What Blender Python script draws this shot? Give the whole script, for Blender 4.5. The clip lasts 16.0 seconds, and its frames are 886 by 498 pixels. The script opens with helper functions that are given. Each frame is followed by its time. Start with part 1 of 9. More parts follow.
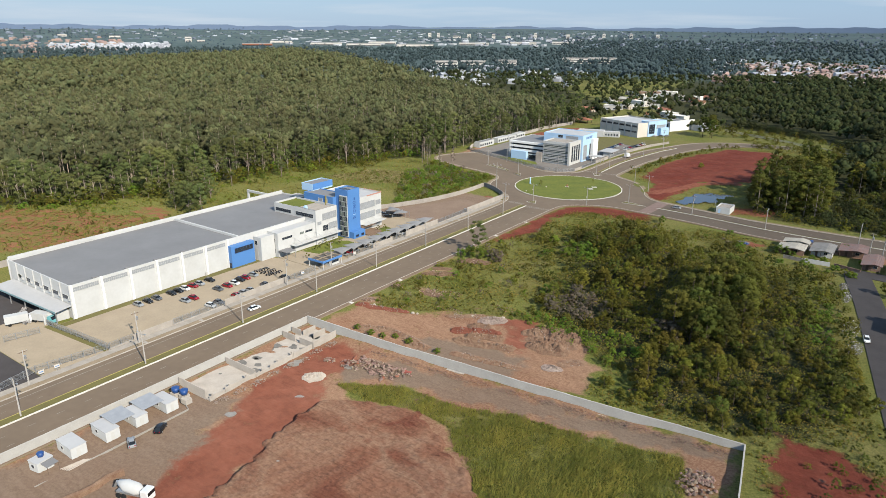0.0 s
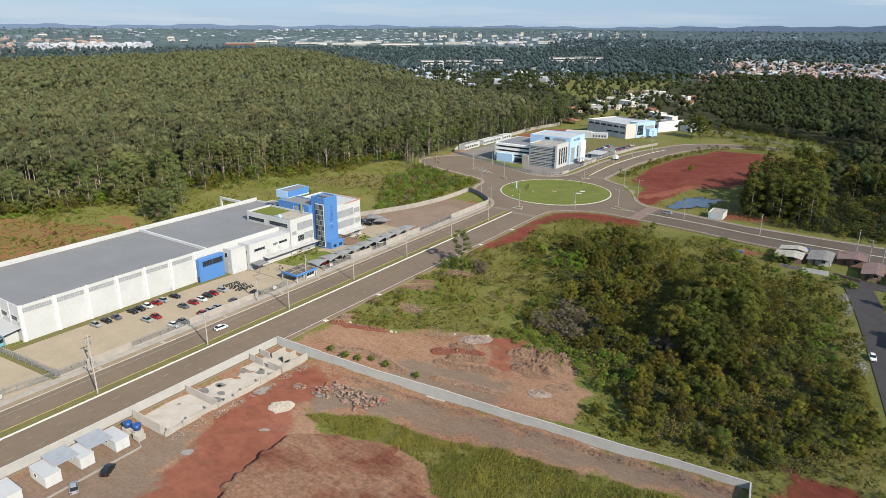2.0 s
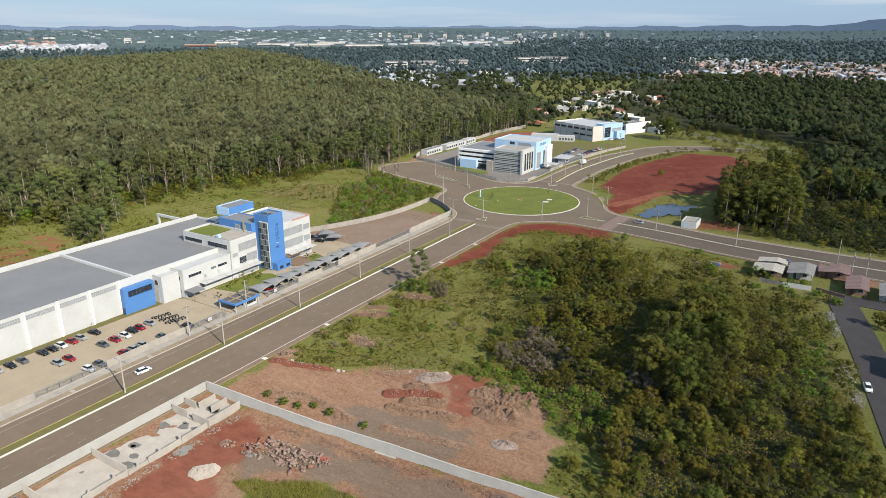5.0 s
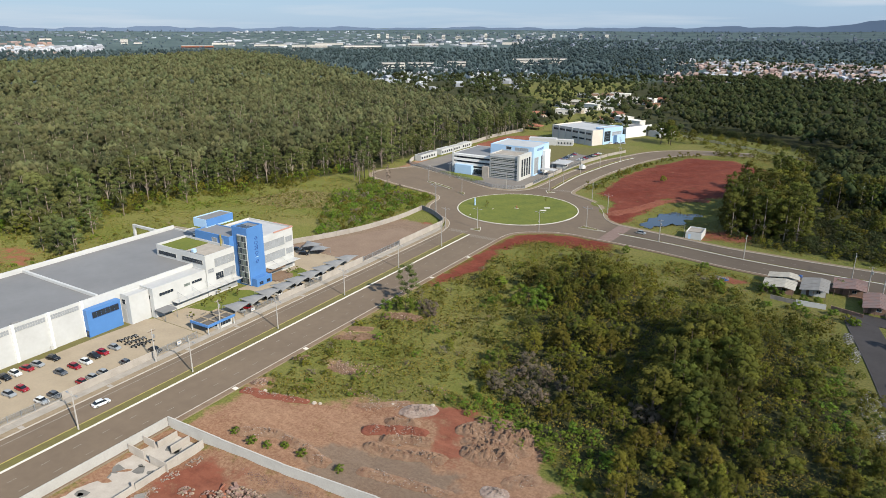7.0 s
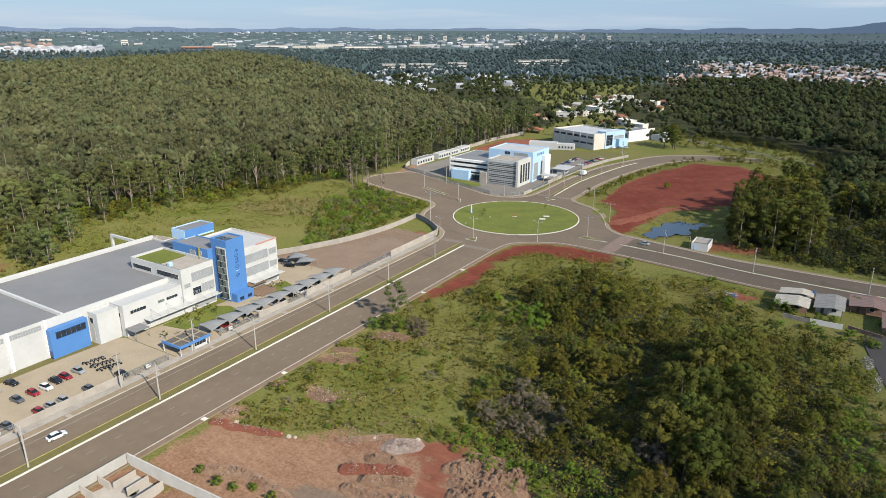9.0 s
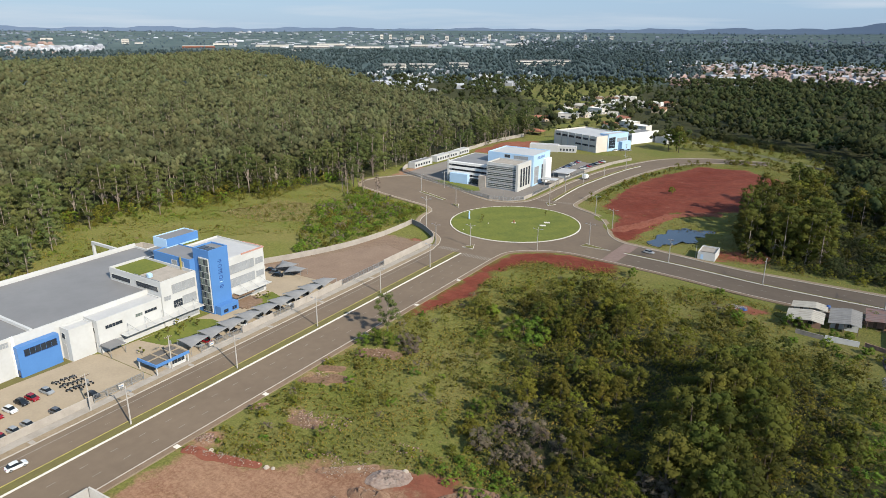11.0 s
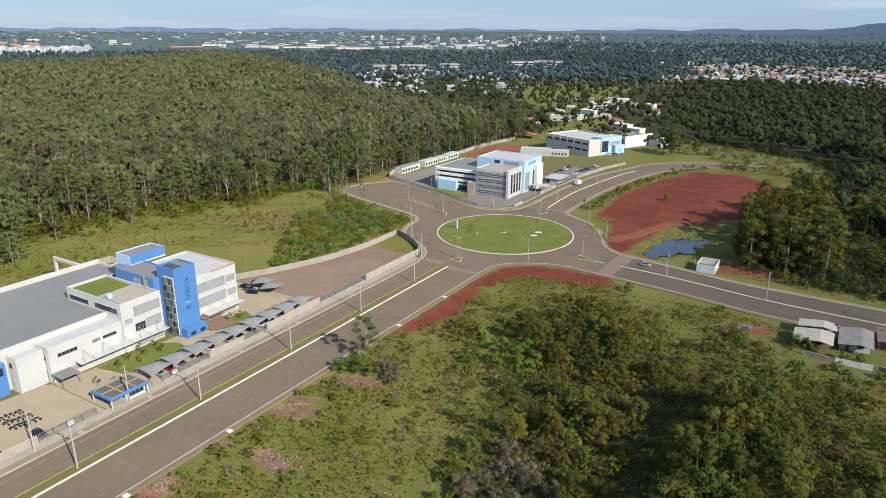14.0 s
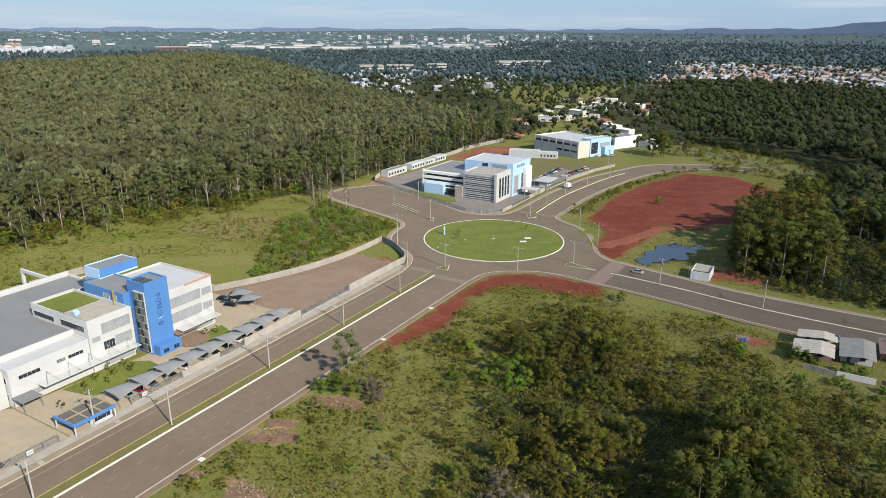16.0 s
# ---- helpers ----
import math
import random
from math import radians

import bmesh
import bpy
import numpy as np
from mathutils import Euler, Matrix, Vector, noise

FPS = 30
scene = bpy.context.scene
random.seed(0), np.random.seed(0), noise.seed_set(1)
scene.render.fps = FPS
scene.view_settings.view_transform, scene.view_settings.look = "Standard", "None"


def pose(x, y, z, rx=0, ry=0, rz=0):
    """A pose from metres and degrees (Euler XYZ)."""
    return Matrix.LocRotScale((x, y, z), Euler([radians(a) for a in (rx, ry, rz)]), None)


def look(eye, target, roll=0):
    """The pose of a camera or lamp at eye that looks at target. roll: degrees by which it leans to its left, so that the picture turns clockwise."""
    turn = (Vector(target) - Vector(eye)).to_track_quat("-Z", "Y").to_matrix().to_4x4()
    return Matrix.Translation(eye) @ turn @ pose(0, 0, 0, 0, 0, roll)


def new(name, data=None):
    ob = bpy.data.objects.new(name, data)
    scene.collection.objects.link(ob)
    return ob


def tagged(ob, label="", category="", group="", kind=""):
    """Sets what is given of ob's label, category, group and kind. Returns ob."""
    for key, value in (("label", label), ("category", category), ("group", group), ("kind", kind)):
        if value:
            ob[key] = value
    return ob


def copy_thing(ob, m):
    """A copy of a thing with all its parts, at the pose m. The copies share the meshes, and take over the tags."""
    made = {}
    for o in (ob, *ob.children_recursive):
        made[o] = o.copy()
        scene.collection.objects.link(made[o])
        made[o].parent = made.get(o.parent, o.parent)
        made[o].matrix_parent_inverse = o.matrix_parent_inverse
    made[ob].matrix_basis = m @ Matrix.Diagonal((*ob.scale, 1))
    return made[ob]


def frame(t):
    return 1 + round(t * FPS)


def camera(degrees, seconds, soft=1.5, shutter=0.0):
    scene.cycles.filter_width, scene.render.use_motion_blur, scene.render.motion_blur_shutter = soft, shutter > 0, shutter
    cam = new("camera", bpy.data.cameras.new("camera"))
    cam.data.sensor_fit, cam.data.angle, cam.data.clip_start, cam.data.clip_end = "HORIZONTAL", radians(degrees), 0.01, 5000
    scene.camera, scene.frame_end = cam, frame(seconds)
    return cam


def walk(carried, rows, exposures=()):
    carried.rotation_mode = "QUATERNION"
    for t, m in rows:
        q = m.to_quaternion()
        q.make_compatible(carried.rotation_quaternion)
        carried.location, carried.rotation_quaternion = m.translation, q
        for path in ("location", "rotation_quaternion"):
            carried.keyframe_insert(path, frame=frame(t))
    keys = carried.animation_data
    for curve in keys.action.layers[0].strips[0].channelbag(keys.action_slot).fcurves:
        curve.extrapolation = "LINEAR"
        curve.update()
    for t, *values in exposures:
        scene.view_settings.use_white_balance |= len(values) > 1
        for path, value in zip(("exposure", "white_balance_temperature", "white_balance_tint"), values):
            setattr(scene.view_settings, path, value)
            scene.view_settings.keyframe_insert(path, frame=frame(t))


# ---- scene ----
cam = camera(67.05, 16.0, soft=0.65)
# seconds, eye x y z, heading, pitch, lean
ROWS = [
    (0.0, 158.9, 0.0, 88.0, 35.416, -18.48, 0.345),
    (0.5, 157.33, 3.2, 87.81, 35.198, -18.503, 0.316),
    (1.0, 155.63, 6.4, 87.82, 34.949, -18.555, 0.327),
    (1.5, 154.17, 9.83, 87.85, 34.736, -18.557, 0.294),
    (2.0, 152.6, 13.12, 87.85, 34.339, -18.527, 0.299),
    (2.5, 151.04, 16.58, 87.8, 33.603, -18.501, 0.278),
    (3.0, 149.41, 20.29, 87.72, 32.924, -18.506, 0.225),
    (3.5, 147.96, 23.87, 87.69, 32.373, -18.495, 0.196),
    (4.0, 146.62, 27.39, 87.73, 31.959, -18.511, 0.143),
    (6.5, 139.62, 45.9, 87.58, 31.51, -18.458, 0.091),
    (7.0, 138.24, 49.78, 87.49, 31.545, -18.408, 0.11),
    (7.5, 137.01, 53.38, 87.44, 31.56, -18.367, 0.143),
    (8.0, 135.83, 57.05, 87.34, 31.619, -18.349, 0.173),
    (8.5, 134.75, 60.45, 87.23, 31.666, -18.316, 0.18),
    (9.0, 133.73, 63.64, 87.24, 31.715, -18.317, 0.202),
    (11.5, 128.73, 77.3, 87.02, 31.904, -18.337, 0.327),
    (12.0, 127.92, 79.87, 87.05, 31.972, -18.34, 0.297),
    (12.5, 126.86, 82.24, 87.03, 31.908, -18.321, 0.3),
    (13.0, 125.89, 84.43, 87.02, 31.69, -18.301, 0.325),
    (13.5, 124.85, 86.71, 87.02, 31.45, -18.277, 0.305),
    (14.0, 123.94, 88.87, 87.15, 31.204, -18.275, 0.291),
    (14.5, 122.9, 91.22, 87.27, 30.977, -18.283, 0.277),
    (15.0, 121.93, 93.17, 87.32, 30.74, -18.292, 0.266),
    (15.5, 120.9, 95.24, 87.38, 30.456, -18.303, 0.257),
    (16.0, 119.89, 97.33, 87.46, 30.208, -18.314, 0.237),
]
walk(cam, [(t, pose(x, y, z, 0, 0, heading) @ pose(0, 0, 0, 90 + pitch) @ pose(0, 0, 0, 0, 0, lean)) for t, x, y, z, heading, pitch, lean in ROWS])

# ---- light ----
SUN_DIR = Vector((0.94, -0.34, 0.62)).normalized()      # towards the sun
world = bpy.data.worlds.new("sky")
scene.world = world
world.use_nodes = True
wn = world.node_tree.nodes
wl = world.node_tree.links
wn.clear()
sky = wn.new("ShaderNodeTexSky")
sky.sky_type = "NISHITA"
sky.sun_disc = False
sky.sun_elevation = math.asin(SUN_DIR.z)
sky.sun_rotation = math.atan2(SUN_DIR.x, SUN_DIR.y)
sky.altitude = 50
sky.air_density = 1.0
sky.dust_density = 0.4
sky.ozone_density = 4.0
# thin high cloud over the blue
tc = wn.new("ShaderNodeTexCoord")
stretch = wn.new("ShaderNodeMapping")
stretch.inputs["Scale"].default_value = (2.0, 2.0, 30.0)
cloud = wn.new("ShaderNodeTexNoise")
cloud.inputs["Scale"].default_value = 1.6
cloud.inputs["Detail"].default_value = 6
cloud.inputs["Roughness"].default_value = 0.55
ramp = wn.new("ShaderNodeValToRGB")
ramp.color_ramp.elements[0].position = 0.50
ramp.color_ramp.elements[1].position = 0.75
blue = wn.new("ShaderNodeMixRGB")                      # moist air pales the low sky
blue.inputs["Fac"].default_value = 0.75
blue.inputs["Color2"].default_value = (2.45, 3.8, 5.7, 1)
mixc = wn.new("ShaderNodeMixRGB")
mixc.inputs["Color2"].default_value = (4.8, 5.4, 6.1, 1)
half = wn.new("ShaderNodeMath")
half.operation = "MULTIPLY"
half.inputs[1].default_value = 0.75
bg = wn.new("ShaderNodeBackground")
bg.inputs["Strength"].default_value = 0.115
out = wn.new("ShaderNodeOutputWorld")
wl.new(tc.outputs["Generated"], stretch.inputs["Vector"])
wl.new(stretch.outputs["Vector"], cloud.inputs["Vector"])
wl.new(cloud.outputs["Fac"], ramp.inputs["Fac"])
wl.new(ramp.outputs["Color"], half.inputs[0])
wl.new(half.outputs["Value"], mixc.inputs["Fac"])
wl.new(sky.outputs["Color"], blue.inputs["Color1"])
wl.new(blue.outputs["Color"], mixc.inputs["Color1"])
wl.new(mixc.outputs["Color"], bg.inputs["Color"])
wl.new(bg.outputs["Background"], out.inputs["Surface"])

sun_data = bpy.data.lights.new("sun", "SUN")
sun_data.energy = 5.0
sun_data.angle = radians(0.6)
sun_data.color = (1.0, 0.915, 0.77)
sun = new("sun", sun_data)
sun.matrix_world = look((0, 0, 300), Vector((0, 0, 300)) - SUN_DIR)
scene.view_settings.exposure = 0.2

# ---- materials ----
def mat(name, c1, c2=None, scale=0.5, rough=0.85, bump=0.0, metal=0.0, per_object=0.0, fine=0.25, per_island=0.0, translucent=0.0, spec=0.3, where="Object", depth=0.12):
    """A surface of two colours mixed by broad and fine noise, with relief."""
    m = bpy.data.materials.new(name)
    m.use_nodes = True
    nodes, links = m.node_tree.nodes, m.node_tree.links
    b = nodes["Principled BSDF"]
    b.inputs["Roughness"].default_value = rough
    b.inputs["Metallic"].default_value = metal
    b.inputs["Specular IOR Level"].default_value = spec
    b.inputs["Diffuse Roughness"].default_value = 1.0 if rough >= 0.75 else 0.3
    c2 = c2 or tuple(v * 0.72 for v in c1)
    if where == "World":
        place = nodes.new("ShaderNodeNewGeometry").outputs["Position"]
    else:
        place = nodes.new("ShaderNodeTexCoord").outputs["Object"]
    broad = nodes.new("ShaderNodeTexNoise")
    broad.inputs["Scale"].default_value = scale
    broad.inputs["Detail"].default_value = 5
    broad.inputs["Roughness"].default_value = 0.6
    grain = nodes.new("ShaderNodeTexNoise")
    grain.inputs["Scale"].default_value = scale * 9
    grain.inputs["Detail"].default_value = 4
    links.new(place, broad.inputs["Vector"])
    links.new(place, grain.inputs["Vector"])
    both = nodes.new("ShaderNodeMixRGB")
    both.inputs["Fac"].default_value = fine
    links.new(broad.outputs["Fac"], both.inputs["Color1"])
    links.new(grain.outputs["Fac"], both.inputs["Color2"])
    rampn = nodes.new("ShaderNodeValToRGB")
    rampn.color_ramp.elements[0].position, rampn.color_ramp.elements[1].position = 0.33, 0.67
    rampn.color_ramp.elements[0].color = (*c2, 1)
    rampn.color_ramp.elements[1].color = (*c1, 1)
    links.new(both.outputs["Color"], rampn.inputs["Fac"])
    colour = rampn.outputs["Color"]
    if per_object or per_island:
        if per_island:
            r = nodes.new("ShaderNodeNewGeometry").outputs["Random Per Island"]
        else:
            own = nodes.new("ShaderNodeAttribute")
            own.attribute_name = "tone"
            both_r = nodes.new("ShaderNodeMath")
            links.new(nodes.new("ShaderNodeObjectInfo").outputs["Random"], both_r.inputs[0])
            links.new(own.outputs["Fac"], both_r.inputs[1])
            wrap = nodes.new("ShaderNodeMath")
            wrap.operation = "FRACT"
            links.new(both_r.outputs[0], wrap.inputs[0])
            r = wrap.outputs[0]
        amount = per_object or per_island
        hsv = nodes.new("ShaderNodeHueSaturation")
        rng_v = nodes.new("ShaderNodeMapRange")
        rng_v.inputs["To Min"].default_value, rng_v.inputs["To Max"].default_value = 1 - amount, 1 + amount
        links.new(r, rng_v.inputs["Value"])
        links.new(rng_v.outputs["Result"], hsv.inputs["Value"])
        links.new(colour, hsv.inputs["Color"])
        rng_h = nodes.new("ShaderNodeMapRange")
        rng_h.inputs["To Min"].default_value, rng_h.inputs["To Max"].default_value = 0.5 - amount * 0.09, 0.5 + amount * 0.06
        wob = nodes.new("ShaderNodeMath")
        wob.operation = "FRACT"
        mul = nodes.new("ShaderNodeMath")
        mul.operation = "MULTIPLY"
        mul.inputs[1].default_value = 7.31
        links.new(r, mul.inputs[0])
        links.new(mul.outputs[0], wob.inputs[0])
        links.new(wob.outputs[0], rng_h.inputs["Value"])
        links.new(rng_h.outputs["Result"], hsv.inputs["Hue"])
        colour = hsv.outputs["Color"]
    links.new(colour, b.inputs["Base Color"])
    if bump:
        bp = nodes.new("ShaderNodeBump")
        bp.inputs["Strength"].default_value = min(bump, 1)
        bp.inputs["Distance"].default_value = depth
        links.new(both.outputs["Color"], bp.inputs["Height"])
        links.new(bp.outputs["Normal"], b.inputs["Normal"])
    if translucent:
        tr = nodes.new("ShaderNodeBsdfTranslucent")
        links.new(colour, tr.inputs["Color"])
        mx = nodes.new("ShaderNodeMixShader")
        mx.inputs["Fac"].default_value = translucent
        links.new(b.outputs["BSDF"], mx.inputs[1])
        links.new(tr.outputs["BSDF"], mx.inputs[2])
        links.new(mx.outputs["Shader"], nodes["Material Output"].inputs["Surface"])
    return m


ASPHALT = mat("asphalt", (0.145, 0.113, 0.084), (0.114, 0.088, 0.066), 0.05, 0.9, 0.2, where="World", fine=0.35)
# the asphalt turns darker and cooler towards the side road, from x 44 to 62
an, al = ASPHALT.node_tree.nodes, ASPHALT.node_tree.links
east_x = an.new("ShaderNodeSeparateXYZ")
al.new(an.new("ShaderNodeNewGeometry").outputs["Position"], east_x.inputs[0])
east_r = an.new("ShaderNodeMapRange")
east_r.inputs["From Min"].default_value, east_r.inputs["From Max"].default_value = 44.0, 62.0
al.new(east_x.outputs["X"], east_r.inputs["Value"])
east_m = an.new("ShaderNodeMixRGB")
east_m.blend_type = "MULTIPLY"
east_m.inputs["Color2"].default_value = (0.74, 0.76, 0.80, 1)
al.new(east_r.outputs["Result"], east_m.inputs["Fac"])
base_in = an["Principled BSDF"].inputs["Base Color"]
al.new(base_in.links[0].from_socket, east_m.inputs["Color1"])
al.new(east_m.outputs["Color"], base_in)
ASPHALT_OLD = mat("old_asphalt", (0.058, 0.053, 0.054), (0.042, 0.038, 0.039), 0.15, 0.9, 0.2, where="World")
PAVER = mat("concrete_paver", (0.296, 0.248, 0.185), (0.234, 0.196, 0.147), 0.18, 0.9, 0.1, where="World", fine=0.4)
CONCRETE = mat("concrete", (0.303, 0.281, 0.255), (0.221, 0.202, 0.18), 0.35, 0.9, 0.15, where="World")
CONCRETE_PALE = mat("pale_concrete", (0.394, 0.361, 0.326), (0.295, 0.269, 0.242), 0.3, 0.9, 0.15, where="World")
WALL_WHITE = mat("white_wall_paint", (0.54, 0.55, 0.55), (0.455, 0.46, 0.455), 0.12, 0.7, 0.03, where="World")
PAINT_WHITE = mat("white_road_paint", (0.57, 0.552, 0.517), (0.442, 0.423, 0.395), 0.6, 0.8, where="World")
PAINT_YELLOW = mat("yellow_road_paint", (0.344, 0.294, 0.088), (0.221, 0.197, 0.079), 0.6, 0.8, where="World")
BLUE = mat("blue_cladding", (0.088, 0.225, 0.50), (0.078, 0.20, 0.455), 0.25, 0.45, where="World")
BLUE_DARK = mat("dark_blue_lettering", (0.02, 0.07, 0.26), (0.02, 0.06, 0.22), 0.5, 0.5)
SKYBLUE = mat("pale_blue_cladding", (0.42, 0.60, 0.80), (0.38, 0.55, 0.74), 0.25, 0.5, where="World")
GREY_CLAD = mat("light_grey_cladding", (0.52, 0.52, 0.50), (0.45, 0.45, 0.44), 0.2, 0.6, where="World")
ROOF_GREY = mat("grey_sheet_roof", (0.215, 0.213, 0.215), (0.18, 0.178, 0.18), 0.08, 0.6, 0.05, where="World")
ROOF_PALE = mat("pale_sheet_roof", (0.48, 0.48, 0.48), (0.40, 0.40, 0.405), 0.1, 0.55, where="World")
GREEN_GLASS = mat("grey_green_glass", (0.17, 0.20, 0.18), (0.10, 0.125, 0.12), 0.5, 0.12, spec=0.6, per_object=0.3)
DARK_GLASS = mat("dark_window_glass", (0.035, 0.045, 0.06), (0.02, 0.026, 0.035), 0.4, 0.12, spec=0.6)
BLIND_GLASS = mat("sunshade_glass", (0.33, 0.35, 0.37), (0.27, 0.285, 0.30), 0.4, 0.25, spec=0.5)
METAL = mat("galvanised_steel", (0.45, 0.46, 0.47), (0.36, 0.37, 0.38), 1.0, 0.45, metal=0.6)
POLE = mat("concrete_pole", (0.41, 0.395, 0.378), (0.328, 0.311, 0.29), 1.0, 0.85)
TERRACOTTA = mat("terracotta", (0.344, 0.143, 0.088), (0.262, 0.109, 0.07), 0.5, 0.85)
WOOD = mat("weathered_wood", (0.164, 0.118, 0.088), (0.098, 0.071, 0.053), 2.0, 0.85, 0.2)
RUBBER = mat("tyre_rubber", (0.016, 0.017, 0.018), (0.012, 0.013, 0.013), 3, 0.8)
SAIL = mat("grey_shade_sail", (0.27, 0.27, 0.27), (0.21, 0.21, 0.215), 0.4, 0.6)
LAWN = mat("mown_lawn", (0.135, 0.144, 0.028), (0.066, 0.091, 0.018), 0.12, 0.95, 0.3, where="World", fine=0.45)
MEDIAN_GRASS = mat("verge_grass", (0.127, 0.122, 0.04), (0.094, 0.08, 0.035), 0.4, 0.95, 0.3, where="World", fine=0.5)
RUBBLE = mat("rubble", (0.295, 0.235, 0.189), (0.205, 0.126, 0.092), 0.5, 0.95, 0.3, per_island=0.4)
STONE = mat("pale_rock", (0.328, 0.277, 0.238), (0.189, 0.139, 0.11), 0.6, 0.95, 0.3, per_island=0.25)
BARK = mat("eucalyptus_bark", (0.394, 0.344, 0.29), (0.213, 0.168, 0.136), 0.5, 0.9, 0.2, per_object=0.25)
BARK_DARK = mat("brown_bark", (0.131, 0.101, 0.075), (0.082, 0.063, 0.048), 0.7, 0.9, 0.2)
LEAF_EUC = mat("eucalyptus_leaves", (0.124, 0.142, 0.046), (0.078, 0.098, 0.034), 0.16, 0.8, per_object=0.32, translucent=0.15, fine=0.35, spec=0.15)
LEAF_WOODS = mat("woodland_leaves", (0.138, 0.139, 0.063), (0.079, 0.097, 0.047), 0.04, 0.8, per_object=0.34, translucent=0.18, where="World", fine=0.4, spec=0.15)
LEAF_DARK = mat("dark_foliage", (0.103, 0.110, 0.019), (0.053, 0.064, 0.011), 0.13, 0.8, per_object=0.4, translucent=0.1, where="World", fine=0.35, spec=0.15)
LEAF_DARKWOODS = mat("dark_woodland_leaves", (0.054, 0.067, 0.022), (0.026, 0.037, 0.014), 0.09, 0.8, per_object=0.35, translucent=0.1, where="World", fine=0.4, spec=0.15)
LEAF_SCRUB = mat("scrub_leaves", (0.158, 0.150, 0.021), (0.086, 0.094, 0.013), 0.12, 0.8, per_object=0.38, translucent=0.12, where="World", fine=0.35, spec=0.15)
LEAF_GREY = mat("silvery_scrub_leaves", (0.172, 0.144, 0.104), (0.112, 0.091, 0.063), 0.3, 0.8, per_object=0.25, translucent=0.12)
LEAF_BRIGHT = mat("bright_leaves", (0.138, 0.209, 0.018), (0.083, 0.138, 0.013), 0.2, 0.7, per_object=0.28, translucent=0.2)
UNDER = mat("undergrowth", (0.234, 0.177, 0.036), (0.114, 0.109, 0.016), 0.07, 0.8, 0.0, per_island=0.3, translucent=0.2, where="World")
BRIGHT_WHITE = mat("bright_white_paint", (0.78, 0.78, 0.77), (0.72, 0.72, 0.71), 0.2, 0.6, where="World")
PAINT_WORN = mat("worn_road_paint", (0.246, 0.231, 0.211), (0.148, 0.134, 0.119), 0.7, 0.85, where="World")
DUSTY = mat("dusty_footpath", (0.242, 0.196, 0.143), (0.168, 0.132, 0.088), 0.25, 0.95, 0.2, where="World", fine=0.5)

EARTHY = mat("earth_stained_footpath", (0.176, 0.132, 0.097), (0.133, 0.092, 0.063), 0.3, 0.95, 0.2, where="World", fine=0.5)

def glossy(name, c, rough=0.25):
    m = bpy.data.materials.new(name)
    m.use_nodes = True
    b = m.node_tree.nodes["Principled BSDF"]
    b.inputs["Base Color"].default_value = (*c, 1)
    b.inputs["Roughness"].default_value = rough
    b.inputs["Coat Weight"].default_value = 0.4
    return m


CAR_PAINT = {
    "white": glossy("white_car_paint", (0.75, 0.75, 0.74)),
    "silver": glossy("silver_car_paint", (0.32, 0.33, 0.34)),
    "grey": glossy("grey_car_paint", (0.10, 0.105, 0.115)),
    "black": glossy("black_car_paint", (0.012, 0.012, 0.014)),
    "red": glossy("red_car_paint", (0.30, 0.012, 0.02)),
    "blue": glossy("blue_car_paint", (0.10, 0.14, 0.26)),
    "teal": glossy("teal_truck_paint", (0.16, 0.42, 0.45)),
}
CAR_GLASS = glossy("car_window_glass", (0.012, 0.015, 0.018), 0.1)
TANK_BLUE = glossy("blue_plastic", (0.02, 0.07, 0.24), 0.4)
WATER = glossy("still_dark_water", (0.015, 0.02, 0.03), 0.08)


